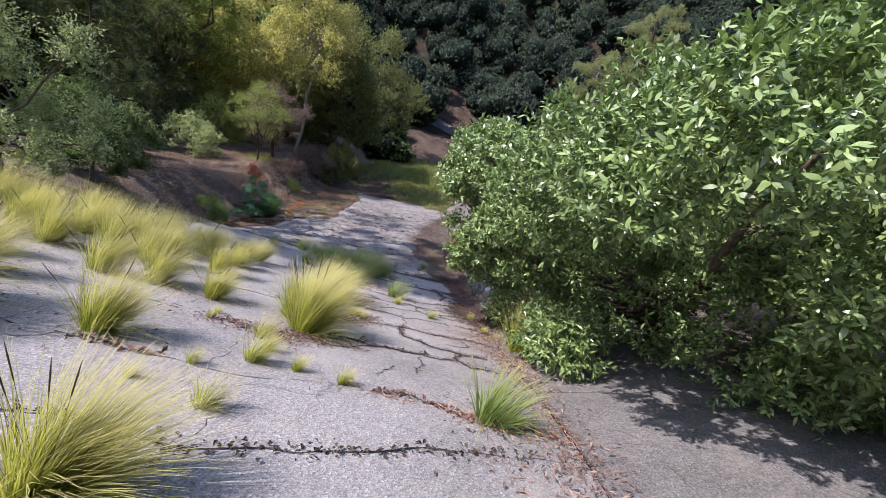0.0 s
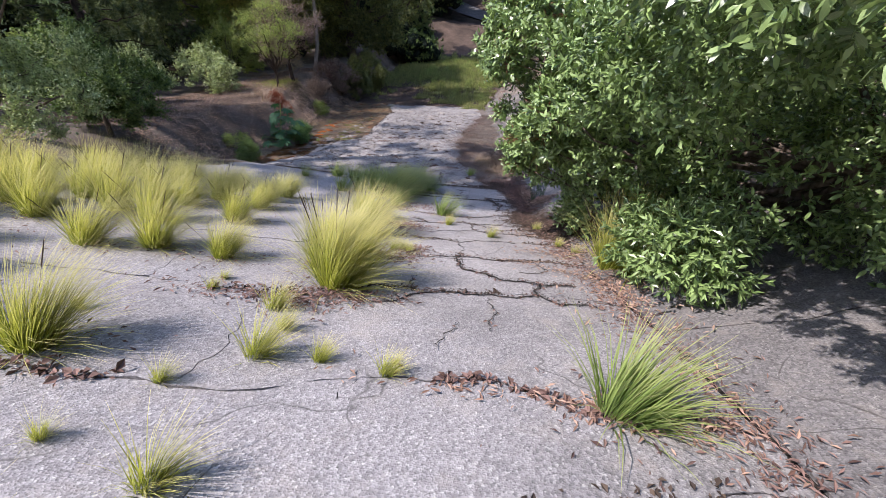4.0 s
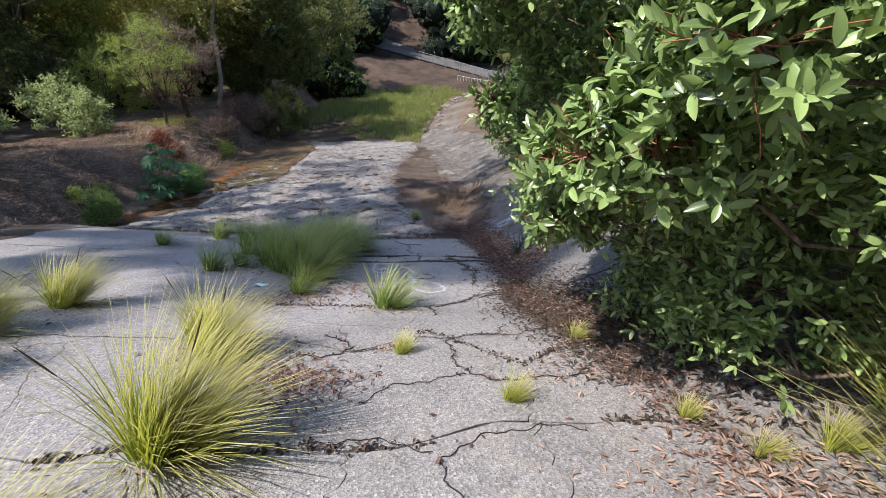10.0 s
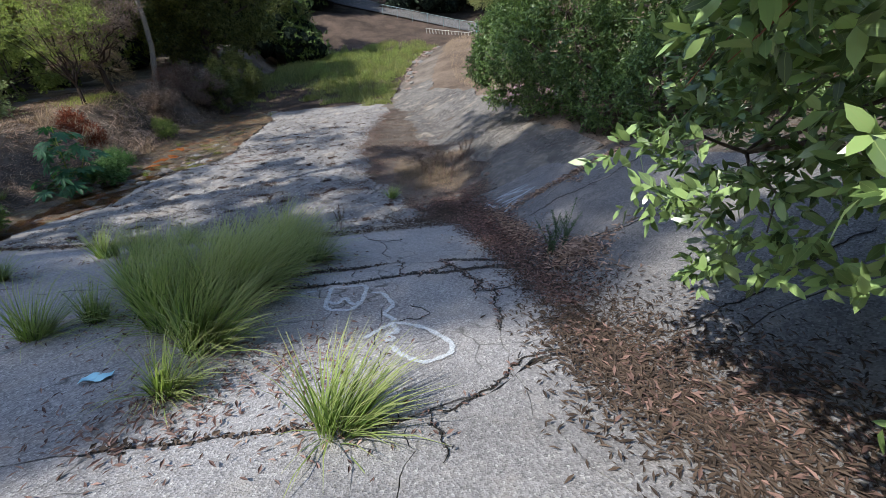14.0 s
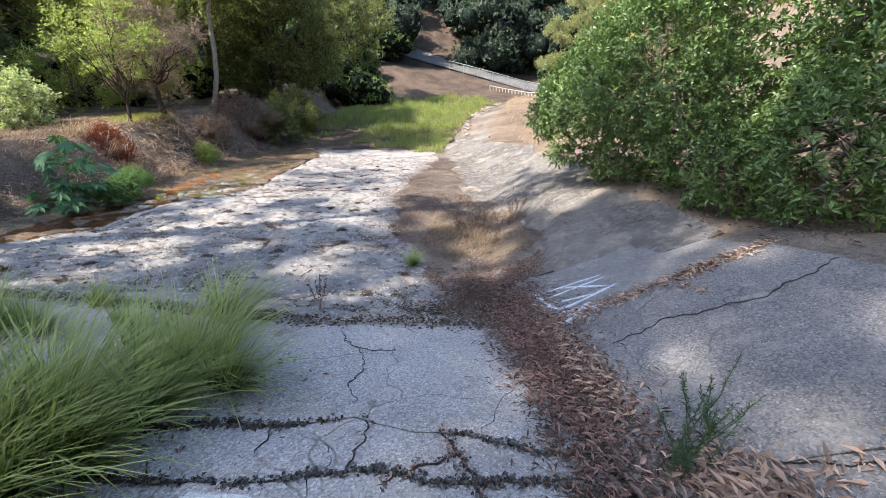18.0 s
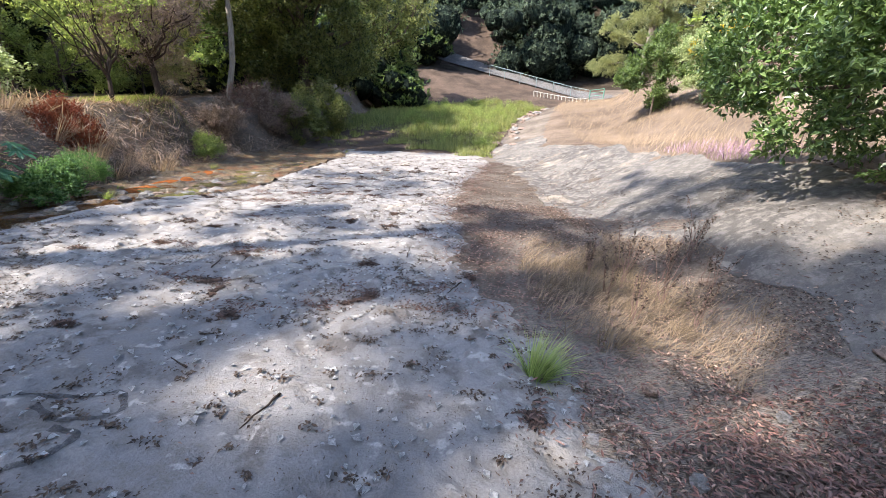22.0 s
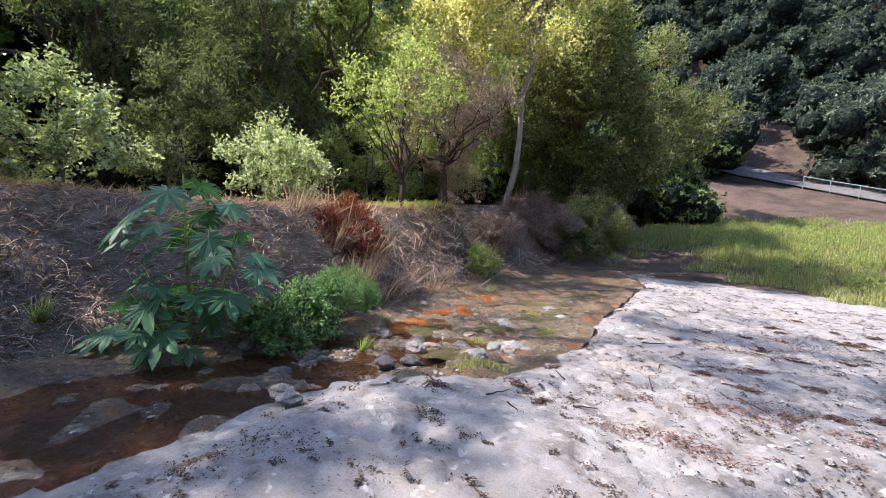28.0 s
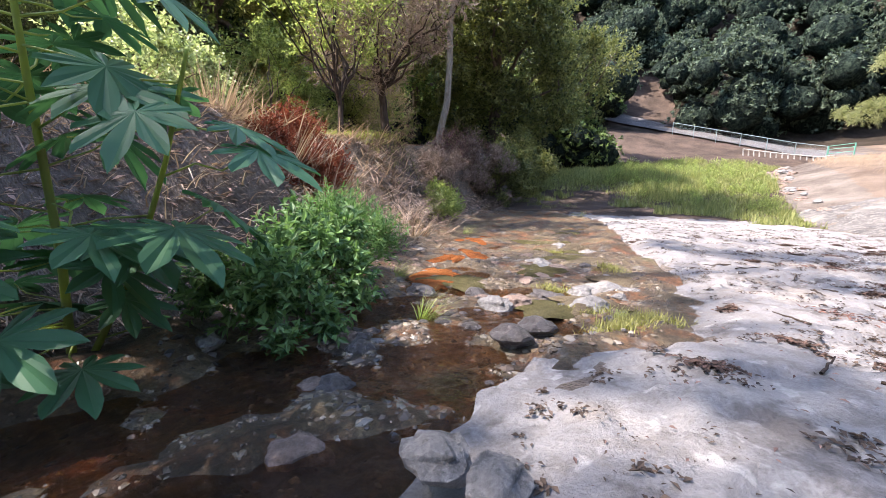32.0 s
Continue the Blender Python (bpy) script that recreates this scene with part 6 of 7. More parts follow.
def spray(root, points, width, name="stroke", paint=None, lift=0.037, height=ground):
    p = np.array(points, float)
    t = np.linspace(0, len(p) - 1, (len(p) - 1) * 7 + 1)
    q = np.stack([np.interp(t, np.arange(len(p)), p[:, k]) for k in (0, 1)], 1)
    for _ in range(3):
        q[1:-1] = (q[:-2] + 2 * q[1:-1] + q[2:]) / 4
    way = unit(np.gradient(q, axis=0))
    side = np.stack([-way[:, 1], way[:, 0]], 1) * width / 2 * (1 + 0.25 * np.sin(np.arange(len(q)) * 1.7))[:, None]
    ab = np.stack([q - side, q + side], 1).reshape(-1, 2)
    co = np.column_stack([ab, height(ab[:, 0], ab[:, 1]) + lift])
    i = np.arange(len(q) - 1)[:, None] * 2
    put(name, raw_mesh(name, co, i + [0, 1, 3, 2], paint or PAINT), root)


figure = tagged(new("ground_drawing"), "white spray-painted outline drawing on the asphalt ramp", "graffiti")
for line in ([(-0.14, -7.1), (-0.11, -7.61), (-0.04, -7.72), (0.16, -7.75), (0.25, -7.57), (0.26, -7.07), (-0.14, -7.1)],
             [(-0.1, -7.51), (0.01, -7.58), (0.05, -7.39), (0.17, -7.62), (0.23, -7.54)],
             [(0.32, -7.31), (0.45, -7.33), (0.59, -7.69), (0.49, -7.86), (0.62, -8.04)],
             [(0.38, -8.33), (0.49, -8.19), (0.62, -8.07), (0.9, -8.25), (1.1, -8.55), (1.08, -8.71), (0.87, -8.81), (0.7, -8.66), (0.61, -8.5)],
             [(0.6, -8.13), (0.66, -8.29), (0.55, -8.28), (0.63, -8.4), (0.55, -8.41)], [(-0.44, -7.24), (-0.28, -7.17)]):
    spray(figure, line, 0.045)
tag = tagged(new("spray_tag"), "white spray-painted scrawl on the paved bank", "graffiti")
for line in ([(2.24, -2.94), (2.35, -4.08), (3.11, -3.7)], [(2.42, -3.1), (3.1, -3.1)], [(2.37, -3.41), (3.09, -3.26)], [(2.54, -3.05), (3.02, -3.67)],
             [(2.46, -3.73), (2.81, -3.82)], [(2.36, -4.12), (2.69, -4.26)], [(2.71, -4.07), (2.34, -4.46)], [(2.66, -4.09), (2.68, -4.33)]):
    spray(tag, line, 0.05)
    spray(tag, line, 0.11, "overspray", MIST, 0.033)
SOOT = paint_material("black_spray_paint", 0.2, 0.7, (0.03, 0.03, 0.032))
scrawl = tagged(new("slab_scrawl"), "faded black spray-painted loops on the concrete slab", "graffiti")
for line in ([(-2.84, -3.21), (-3.2, -2.85), (-3.3, -2.5), (-3.05, -2.25), (-2.53, -2.1), (-2.33, -2.3), (-2.6, -2.45), (-2.89, -2.35)], [(-3.13, -2.49), (-2.98, -2.8), (-2.64, -2.88), (-2.4, -2.73), (-2.36, -2.53), (-2.6, -2.5)]):
    spray(scrawl, line, 0.045, "stroke", SOOT, 0.008, slab_height)


# ---- creek ----
def creek_bed_material():
    m, n, l, b = mat("creek_bed", G, 0.45, 0.5)
    c = ramp(n, l, noise_tex(n, l, 1.3, 6, 0.7), (0.32, (0.022, 0.016, 0.011)), (0.46, (0.08, 0.056, 0.033)), (0.58, (0.165, 0.118, 0.065)), (0.7, (0.125, 0.115, 0.05)))
    rust = ramp(n, l, noise_tex(n, l, 2.2, 5, 0.7), (0.5, grey(0)), (0.64, grey(0.7)))
    c = mixed(n, l, rust, c, (0.22, 0.085, 0.03))
    pale = ramp(n, l, noise_tex(n, l, 3.1, 5, 0.6), (0.6, grey(0)), (0.68, grey(0.8)))
    c = mixed(n, l, pale, c, (0.24, 0.22, 0.19))
    f = noise_tex(n, l, 17, 8, 0.8)
    c = mixed(n, l, 0.9, c, ramp(n, l, f, (0.34, grey(0.2)), (0.5, grey(0.8)), (0.66, grey(1.9))), "MULTIPLY")
    l.new(c, b.inputs["Base Color"])
    bumped(n, l, b, f, 1.0, 0.05)
    return m


def water_material():
    m, n, l, b = mat("shallow_water", (0.05, 0.03, 0.015), 0.04, 0.6)
    tc = n.new("ShaderNodeTexCoord")
    mp = n.new("ShaderNodeMapping")
    mp.inputs["Scale"].default_value = (7.0, 3.0, 1)
    l.new(tc.outputs["Object"], mp.inputs["Vector"])
    w = n.new("ShaderNodeTexNoise")
    w.inputs["Scale"].default_value, w.inputs["Detail"].default_value, w.inputs["Roughness"].default_value = 3.2, 8, 0.68
    l.new(mp.outputs["Vector"], w.inputs["Vector"])
    bump = n.new("ShaderNodeBump")
    bump.inputs["Strength"].default_value, bump.inputs["Distance"].default_value = 0.9, 0.07
    l.new(w.outputs["Fac"], bump.inputs["Height"])
    clear, gloss, mix, edge = n.new("ShaderNodeBsdfTransparent"), n.new("ShaderNodeBsdfGlossy"), n.new("ShaderNodeMixShader"), n.new("ShaderNodeFresnel")
    clear.inputs["Color"].default_value = (0.86, 0.62, 0.4, 1)
    gloss.inputs["Roughness"].default_value = 0.06
    edge.inputs["IOR"].default_value = 1.33
    l.new(bump.outputs["Normal"], gloss.inputs["Normal"])
    l.new(bump.outputs["Normal"], edge.inputs["Normal"])
    l.new(edge.outputs["Fac"], mix.inputs["Fac"])
    l.new(clear.outputs["BSDF"], mix.inputs[1])
    l.new(gloss.outputs["BSDF"], mix.inputs[2])
    l.new(mix.outputs["Shader"], n["Material Output"].inputs["Surface"])
    return m


BED, WATER = creek_bed_material(), water_material()


def bed_height(x, y):
    return profile(y) - 0.168 + 0.085 * ease(0.7, 0.0, slab_edge_x(y) - x) * ease(3.2, 4.2, y) + 0.05 * wave(x, y, 5.0, 2.0) + 0.03 * wave(x, y, 11.0, 4.0) + 0.10 * ease(0.6, 0.0, x - bank_foot_x(y)) + 0.05 * ease(4, 8, y)


tagged(put("creek_bed", strip("creek_bed", spaced((-7, 22, 0.09)), lambda y: bank_foot_x(y) - 0.25, lambda y: slab_edge_x(y) + 0.3, 44, bed_height, BED)),
       "rusty brown creek bed of gravel and algae", "creek bed", kind="structure")
tagged(put("water", strip("water", spaced((-7, 22, 0.12)), lambda y: bank_foot_x(y) - 0.05, lambda y: slab_edge_x(y) + 0.25, 30, lambda x, y: profile(y) - 0.155 + 0.008 * wave(x, y, 6.0, 1.0), WATER)),
       "shallow clear brown creek water over stones", "water", kind="structure")


def rock_material(name, a, bcol, rough):
    m, n, l, b = mat(name, a, rough, 0.4)
    f = noise_tex(n, l, 6, 7, 0.7)
    c = ramp(n, l, f, (0.35, a), (0.65, bcol))
    c = mixed(n, l, ramp(n, l, noise_tex(n, l, 2.5, 6, 0.7), (0.5, grey(0)), (0.62, grey(0.7))), c, tuple(0.4 * v for v in a))
    l.new(c, b.inputs["Base Color"])
    bumped(n, l, b, noise_tex(n, l, 16, 8, 0.75), 0.8, 0.04)
    return m


PALE_ROCK, WET_ROCK, BROWN_ROCK = rock_material("pale_stone", (0.15, 0.14, 0.13), (0.29, 0.27, 0.25), 0.85), rock_material("wet_stone", (0.05, 0.045, 0.045), (0.16, 0.14, 0.13), 0.3), rock_material("brown_stone", (0.16, 0.11, 0.085), (0.32, 0.23, 0.18), 0.6)


def rock_mesh(seed, material, flat=0.6):
    bm = bmesh.new()
    bmesh.ops.create_icosphere(bm, subdivisions=3, radius=0.5)
    off = Vector((seed * 7.3, seed * 3.1, seed))
    for v in bm.verts:
        d = 1 + 0.45 * noise.noise(v.co * 2.2 + off) + 0.32 * abs(noise.noise(v.co * 4.5 + off)) + 0.2 * noise.noise(v.co * 9.0 + off)
        v.co = Vector((v.co.x * d, v.co.y * d * 0.8, v.co.z * d * flat))
    me = bpy.data.meshes.new("rock")
    bm.to_mesh(me)
    bm.free()
    me.materials.append(material)
    return me


ROCKS = [rock_mesh(k, m, f) for k, (m, f) in enumerate([(PALE_ROCK, 0.55), (PALE_ROCK, 0.4), (WET_ROCK, 0.5), (WET_ROCK, 0.35), (BROWN_ROCK, 0.5), (BROWN_ROCK, 0.35)])]
ROCK_LABELS = ["pale weathered stone at the creek edge", "flat pale stone in the shallow creek", "dark wet stone in the creek", "flat dark wet stone in the creek", "brown stone in the creek", "flat brown stone in the creek"]


def rock(k, x, y, z, s, turn):
    ob = put("rock", ROCKS[k])
    ob.matrix_basis = Matrix.Translation((x, y, z)) @ Matrix.Rotation(turn, 4, "Z") @ Matrix.Diagonal((s, s, s, 1))
    return tagged(ob, ROCK_LABELS[k], "rock", "creek rocks")


rock(0, -8.0, 2.35, -0.12, 0.22, 0.3), rock(0, -7.78, 2.3, -0.09, 0.2, 1.4), rock(4, -8.65, 2.35, -0.33, 0.3, 0.2), rock(2, -8.1, 3.75, -0.3, 0.26, 0.5)
rock(5, -8.35, 4.9, -0.48, 0.3, 0.1), rock(1, -7.7, 5.1, -0.5, 0.36, 0.9), rock(5, -8.4, 6.5, -0.7, 0.3, 2.0), rock(0, -9.9, 2.95, -0.25, 0.22, 0.6), rock(0, -9.7, 2.85, -0.25, 0.18, 2.6)
rock(2, -8.95, 3.3, -0.36, 0.2, 0.0), rock(2, -8.0, 4.1, -0.36, 0.26, 0.7), rock(2, -8.8, 2.85, -0.33, 0.2, 1.0)
rr = np.random.default_rng(90)
for _ in range(260):
    y = rr.uniform(-1, 15) if rr.random() < 0.3 else rr.uniform(3.2, 8)
    a, b = float(bank_foot_x(y)), float(slab_edge_x(y))
    x = rr.uniform(a + 0.2, b - 0.05)
    s = 0.04 + 0.12 * rr.random() ** 2.6
    rock(int(rr.choice([1, 2, 2, 3, 4, 4, 5])), x, y, float(bed_height(x, y)) - 0.06 * s, s, rr.uniform(0, 6))
for x, y, s in [(2.9, -1.4, 0.3), (2.6, -1.2, 0.2), (2.2, 0.6, 0.16), (1.7, -2.0, 0.1), (0.9, -2.6, 0.1), (2.75, -1.9, 0.12)]:
    tagged(rock(5, x, y, gz(x, y), s, x * 3), "tan stone on the bare soil", "rock", "soil stones")
for _ in range(70):
    y = rr.uniform(-2.8, 9)
    x = rr.uniform(float(slab_right(np.array(y))) + 0.1, float(gutter_x(y)) + 0.2)
    tagged(rock(int(rr.choice([0, 4, 5])), x, y, gz(x, y), 0.03 + 0.09 * rr.random() ** 2.5, rr.uniform(0, 6)), "small stone on the bare soil beside the slab", "rock", "soil stones")
for k in range(90):
    y = rr.uniform(24, 44)
    x = float(gutter_x(y)) + rr.uniform(-0.6, 1.0)
    rock(int(rr.choice([0, 4, 5])), x, y, gz(x, y), rr.uniform(0.3, 0.8), rr.uniform(0, 6)) if k < 40 else None


# ---- gravel ----
def gravel_material():
    m, n, l, b = mat("creek_gravel", G, 0.45, 0.5)
    g = n.new("ShaderNodeNewGeometry")
    c = ramp(n, l, g.outputs["Random Per Island"], (0.0, (0.02, 0.017, 0.014)), (0.4, (0.085, 0.056, 0.034)), (0.65, (0.15, 0.105, 0.062)), (0.85, (0.15, 0.125, 0.085)), (1.0, (0.24, 0.2, 0.155)))
    c = mixed(n, l, 0.7, c, ramp(n, l, noise_tex(n, l, 40, 5, 0.7), (0.3, grey(0.5)), (0.7, grey(1.3))), "MULTIPLY")
    l.new(c, b.inputs["Base Color"])
    return m


bm = bmesh.new()
bmesh.ops.create_icosphere(bm, subdivisions=1, radius=0.5)
stone_v = np.array([v.co[:] for v in bm.verts])
stone_f = np.array([[v.index for v in f.verts] for f in bm.faces])
bm.free()
rv = np.random.default_rng(123)
n = 13000
gy = np.where(rv.random(n) < 0.7, rv.uniform(1.0, 8.5, n), rv.uniform(-3, 17, n))
gx = bank_foot_x(gy) + (slab_edge_x(gy) - bank_foot_x(gy)) * rv.random(n) + 0.05
gs = (0.018 + 0.085 * rv.random(n) ** 3) * np.where(gy < 2.6, 0.6, 1.0)
ga = rv.uniform(0, 6.28, n)
shape = stone_v[None] * (gs[:, None] * rv.uniform(0.6, 1.3, (n, len(stone_v))))[:, :, None] * np.array([1.0, 0.75, 0.5])
gc, gsn = np.cos(ga)[:, None], np.sin(ga)[:, None]
co = np.stack([shape[:, :, 0] * gc - shape[:, :, 1] * gsn + gx[:, None], shape[:, :, 0] * gsn + shape[:, :, 1] * gc + gy[:, None], shape[:, :, 2] + (bed_height(gx, gy) - 0.12 * gs)[:, None]], -1)
faces = stone_f[None] + (np.arange(n) * len(stone_v))[:, None, None]
tagged(put("gravel", raw_mesh("gravel", co.reshape(-1, 3), faces.reshape(-1, 3), gravel_material())), "dark wet gravel and small stones of the creek bed", "gravel", kind="stuff")

# ---- mats of algae and rusty sludge on the creek bed ----
def mat_patch(name, label, x, y, rx, ry, material, seed, lift=0.0):
    """A thin ragged mat that lies on the creek bed."""
    a, r = np.meshgrid(np.linspace(0, 2 * np.pi, 40), np.linspace(0, 1, 9))
    edge = 1 + 0.3 * np.sin(3 * a + seed) + 0.22 * np.sin(7 * a + 2 * seed) + 0.1 * np.sin(13 * a)
    px_, py_ = x + rx * r * edge * np.cos(a), y + ry * r * edge * np.sin(a)
    z = profile(py_) - 0.1 + lift + 0.012 * wave(px_, py_, 9.0, seed) - 0.05 * r ** 4
    i = (np.arange(8)[:, None] * 40 + np.arange(39)[None]).ravel()
    tagged(put(name, raw_mesh(name, np.stack([px_, py_, z], -1).reshape(-1, 3), np.stack([i, i + 1, i + 41, i + 40], 1), material, shade=True)), label, "algae")


MOSS = leaf_material("yellow_moss_blade", (0.11, 0.11, 0.03), (0.28, 0.27, 0.09), 0.6, 0.25, 0.3)


def moss_tuft(seed, x, y):
    """A low cushion of yellow-green moss and short grass."""
    rng = np.random.default_rng(seed)
    n = 420
    px_, py_ = rng.normal(x, 0.1, n), rng.normal(y, 0.08, n)
    D = unit(np.stack([rng.normal(0, 0.7, n), rng.normal(0, 0.7, n), np.ones(n)], 1))
    ob = put("moss_tuft", blade_mesh("moss_tuft", np.stack([px_, py_, bed_height(px_, py_) - 0.005], 1), D, rng.uniform(0.03, 0.1, n), 0.006, 0.3, MOSS, 2))
    tagged(ob, "yellow-green moss and short grass at the slab's wet edge", "moss", kind="stuff")


RUST_MAT = soil_material("rusty_sludge", (0.12, 0.045, 0.02), (0.34, 0.11, 0.03), (0.48, 0.19, 0.06), 3)
OLIVE_MAT = soil_material("olive_algae", (0.05, 0.045, 0.02), (0.12, 0.105, 0.045), (0.20, 0.17, 0.09), 3)
for k, (x, y, rx, ry) in enumerate([(-9.65, 5.9, 0.28, 0.4), (-9.85, 7.6, 0.35, 0.8), (-10.3, 9.6, 0.35, 0.7), (-9.35, 5.3, 0.2, 0.25)]):
    mat_patch("rust_mat", "rust-orange iron sludge in the shallow creek", x, y, rx, ry, RUST_MAT, k * 1.7)
for k, (x, y, rx, ry) in enumerate([(-8.0, 4.9, 0.35, 0.3), (-8.2, 8.4, 0.5, 0.8), (-9.0, 10.0, 0.5, 1.0), (-8.7, 13.5, 0.5, 1.6), (-9.2, 5.6, 0.4, 0.4), (-8.5, 6.9, 0.35, 0.5)]):
    mat_patch("algae_mat", "olive-brown algae mat on the creek bed", x, y, rx, ry, OLIVE_MAT, k * 2.3 + 1)
SAND_MAT = soil_material("tan_wet_sand", (0.10, 0.075, 0.05), (0.19, 0.148, 0.095), (0.27, 0.22, 0.15), 3)
for k, (x, y, rx, ry) in enumerate([(-7.7, 8.0, 0.45, 0.7), (-7.45, 6.7, 0.3, 0.5), (-7.75, 5.2, 0.3, 0.3), (-8.3, 9.6, 0.3, 0.5)]):
    mat_patch("sand_patch", "tan wet sand washed against the slab", x, y, rx, ry, SAND_MAT, k * 1.3 + 4, 0.03)
for k, (x, y) in enumerate([(-7.2, 4.75), (-7.5, 4.4), (-7.4, 4.56), (-7.75, 4.95), (-8.6, 8.7), (-7.6, 7.2), (-8.15, 5.9)]):
    moss_tuft(900 + k, x, y)
for k, x, y, s in [(1, -7.6, 6.0, 0.5), (1, -8.57, 7.38, 0.4), (0, -8.48, 4.72, 0.3), (1, -8.0, 8.9, 0.36), (1, -7.85, 5.9, 0.32), (5, -8.5, 6.1, 0.28), (5, -8.9, 7.9, 0.34), (3, -8.8, 5.1, 0.26), (1, -8.6, 9.5, 0.4), (3, -8.15, 5.4, 0.3), (5, -8.3, 7.2, 0.3), (3, -9.3, 4.9, 0.3)]:
    rock(k, x, y, float(profile(y)) - 0.14, s, x * 5 + y)


# ---- castor bean ----
def palm_leaf(seed, size):
    """A drooping star-shaped leaf with nine pointed lobes; its stalk joins at the origin and its middle lobe points to +x."""
    rng = np.random.default_rng(seed)
    ring = []
    for k in range(9):
        a = radians(-152 + 38 * k)
        r = (1.0 - 0.09 * abs(k - 4) ** 1.25) * size * 0.62
        for da, f in ((-0.33, 0.46), (-0.28, 0.64), (-0.19, 0.86), (-0.09, 1.02), (0.0, 1.14), (0.09, 1.02), (0.19, 0.86), (0.28, 0.64), (0.33, 0.46)):
            rr_ = r * f * rng.uniform(0.94, 1.06)
            ring.append((rr_ * math.cos(a + da), rr_ * math.sin(a + da), 0.02 * size * (abs(da) > 0.05) - 0.28 * (r * f) ** 2 / size))
    co = np.array([(0, 0, 0.015)] + ring)
    n = len(ring)
    i = np.arange(1, n)
    f = np.stack([np.zeros(n - 1, int), i, i + 1], 1)
    uv = np.column_stack([co[:, 0] / size + 0.5, co[:, 1] / size + 0.5])
    return raw_mesh("leaf", co, f, CASTOR_LEAF, uv)


castor = tagged(new("castor_bean_plant"), "tall castor bean plant with big star-shaped green leaves by the creek", "plant")
rc = np.random.default_rng(15)
LEAVES = [palm_leaf(k, 0.5) for k in range(5)]
cz = gz(-10.2, 2.4) - 0.05
stems = [[(-10.2, 2.4, cz, 0.024), (-10.0, 2.36, cz + 0.7, 0.02), (-9.85, 2.3, cz + 1.5, 0.015), (-9.7, 2.25, cz + 2.2, 0.009)],
         [(-10.17, 2.43, cz, 0.02), (-9.85, 2.6, cz + 0.6, 0.016), (-9.5, 2.6, cz + 1.15, 0.012), (-9.2, 2.55, cz + 1.6, 0.008)],
         [(-10.22, 2.38, cz, 0.016), (-10.2, 2.05, cz + 0.45, 0.013), (-10.05, 1.8, cz + 0.9, 0.008)]]
for s in stems:
    put("stem", tube_mesh("stem", [s], LIME_LEAF, 7), castor, "green stem")
for k in range(60):
    s = np.array(stems[0 if k % 5 < 3 else 1 if k % 5 == 3 else 2])
    t = rc.uniform(0.1, 1.0) * (len(s) - 1)
    p = np.array([np.interp(t, np.arange(len(s)), s[:, c]) for c in range(3)])
    a = k * 2.4 + rc.normal(0, 0.3)
    reach = rc.uniform(0.25, 0.62)
    q = p + np.array([math.cos(a) * reach, math.sin(a) * reach, rc.uniform(-0.12, 0.2)])
    put("leaf_stalk", tube_mesh("leaf_stalk", [limb(rc, p, q, 0.006, 0.004, 3, 0.1)], LIME_LEAF, 5), castor)
    leaf = put("leaf", LEAVES[k % 5], castor)
    size = rc.uniform(0.8, 1.3) * (1.0 - 0.25 * t / (len(s) - 1))
    leaf.matrix_basis = Matrix.Translation(q) @ Matrix.Rotation(a, 4, "Z") @ Matrix.Rotation(rc.uniform(0.15, 0.75), 4, "Y") @ Matrix.Rotation(rc.normal(0, 0.2), 4, "X") @ Matrix.Diagonal((size, size, size, 1))

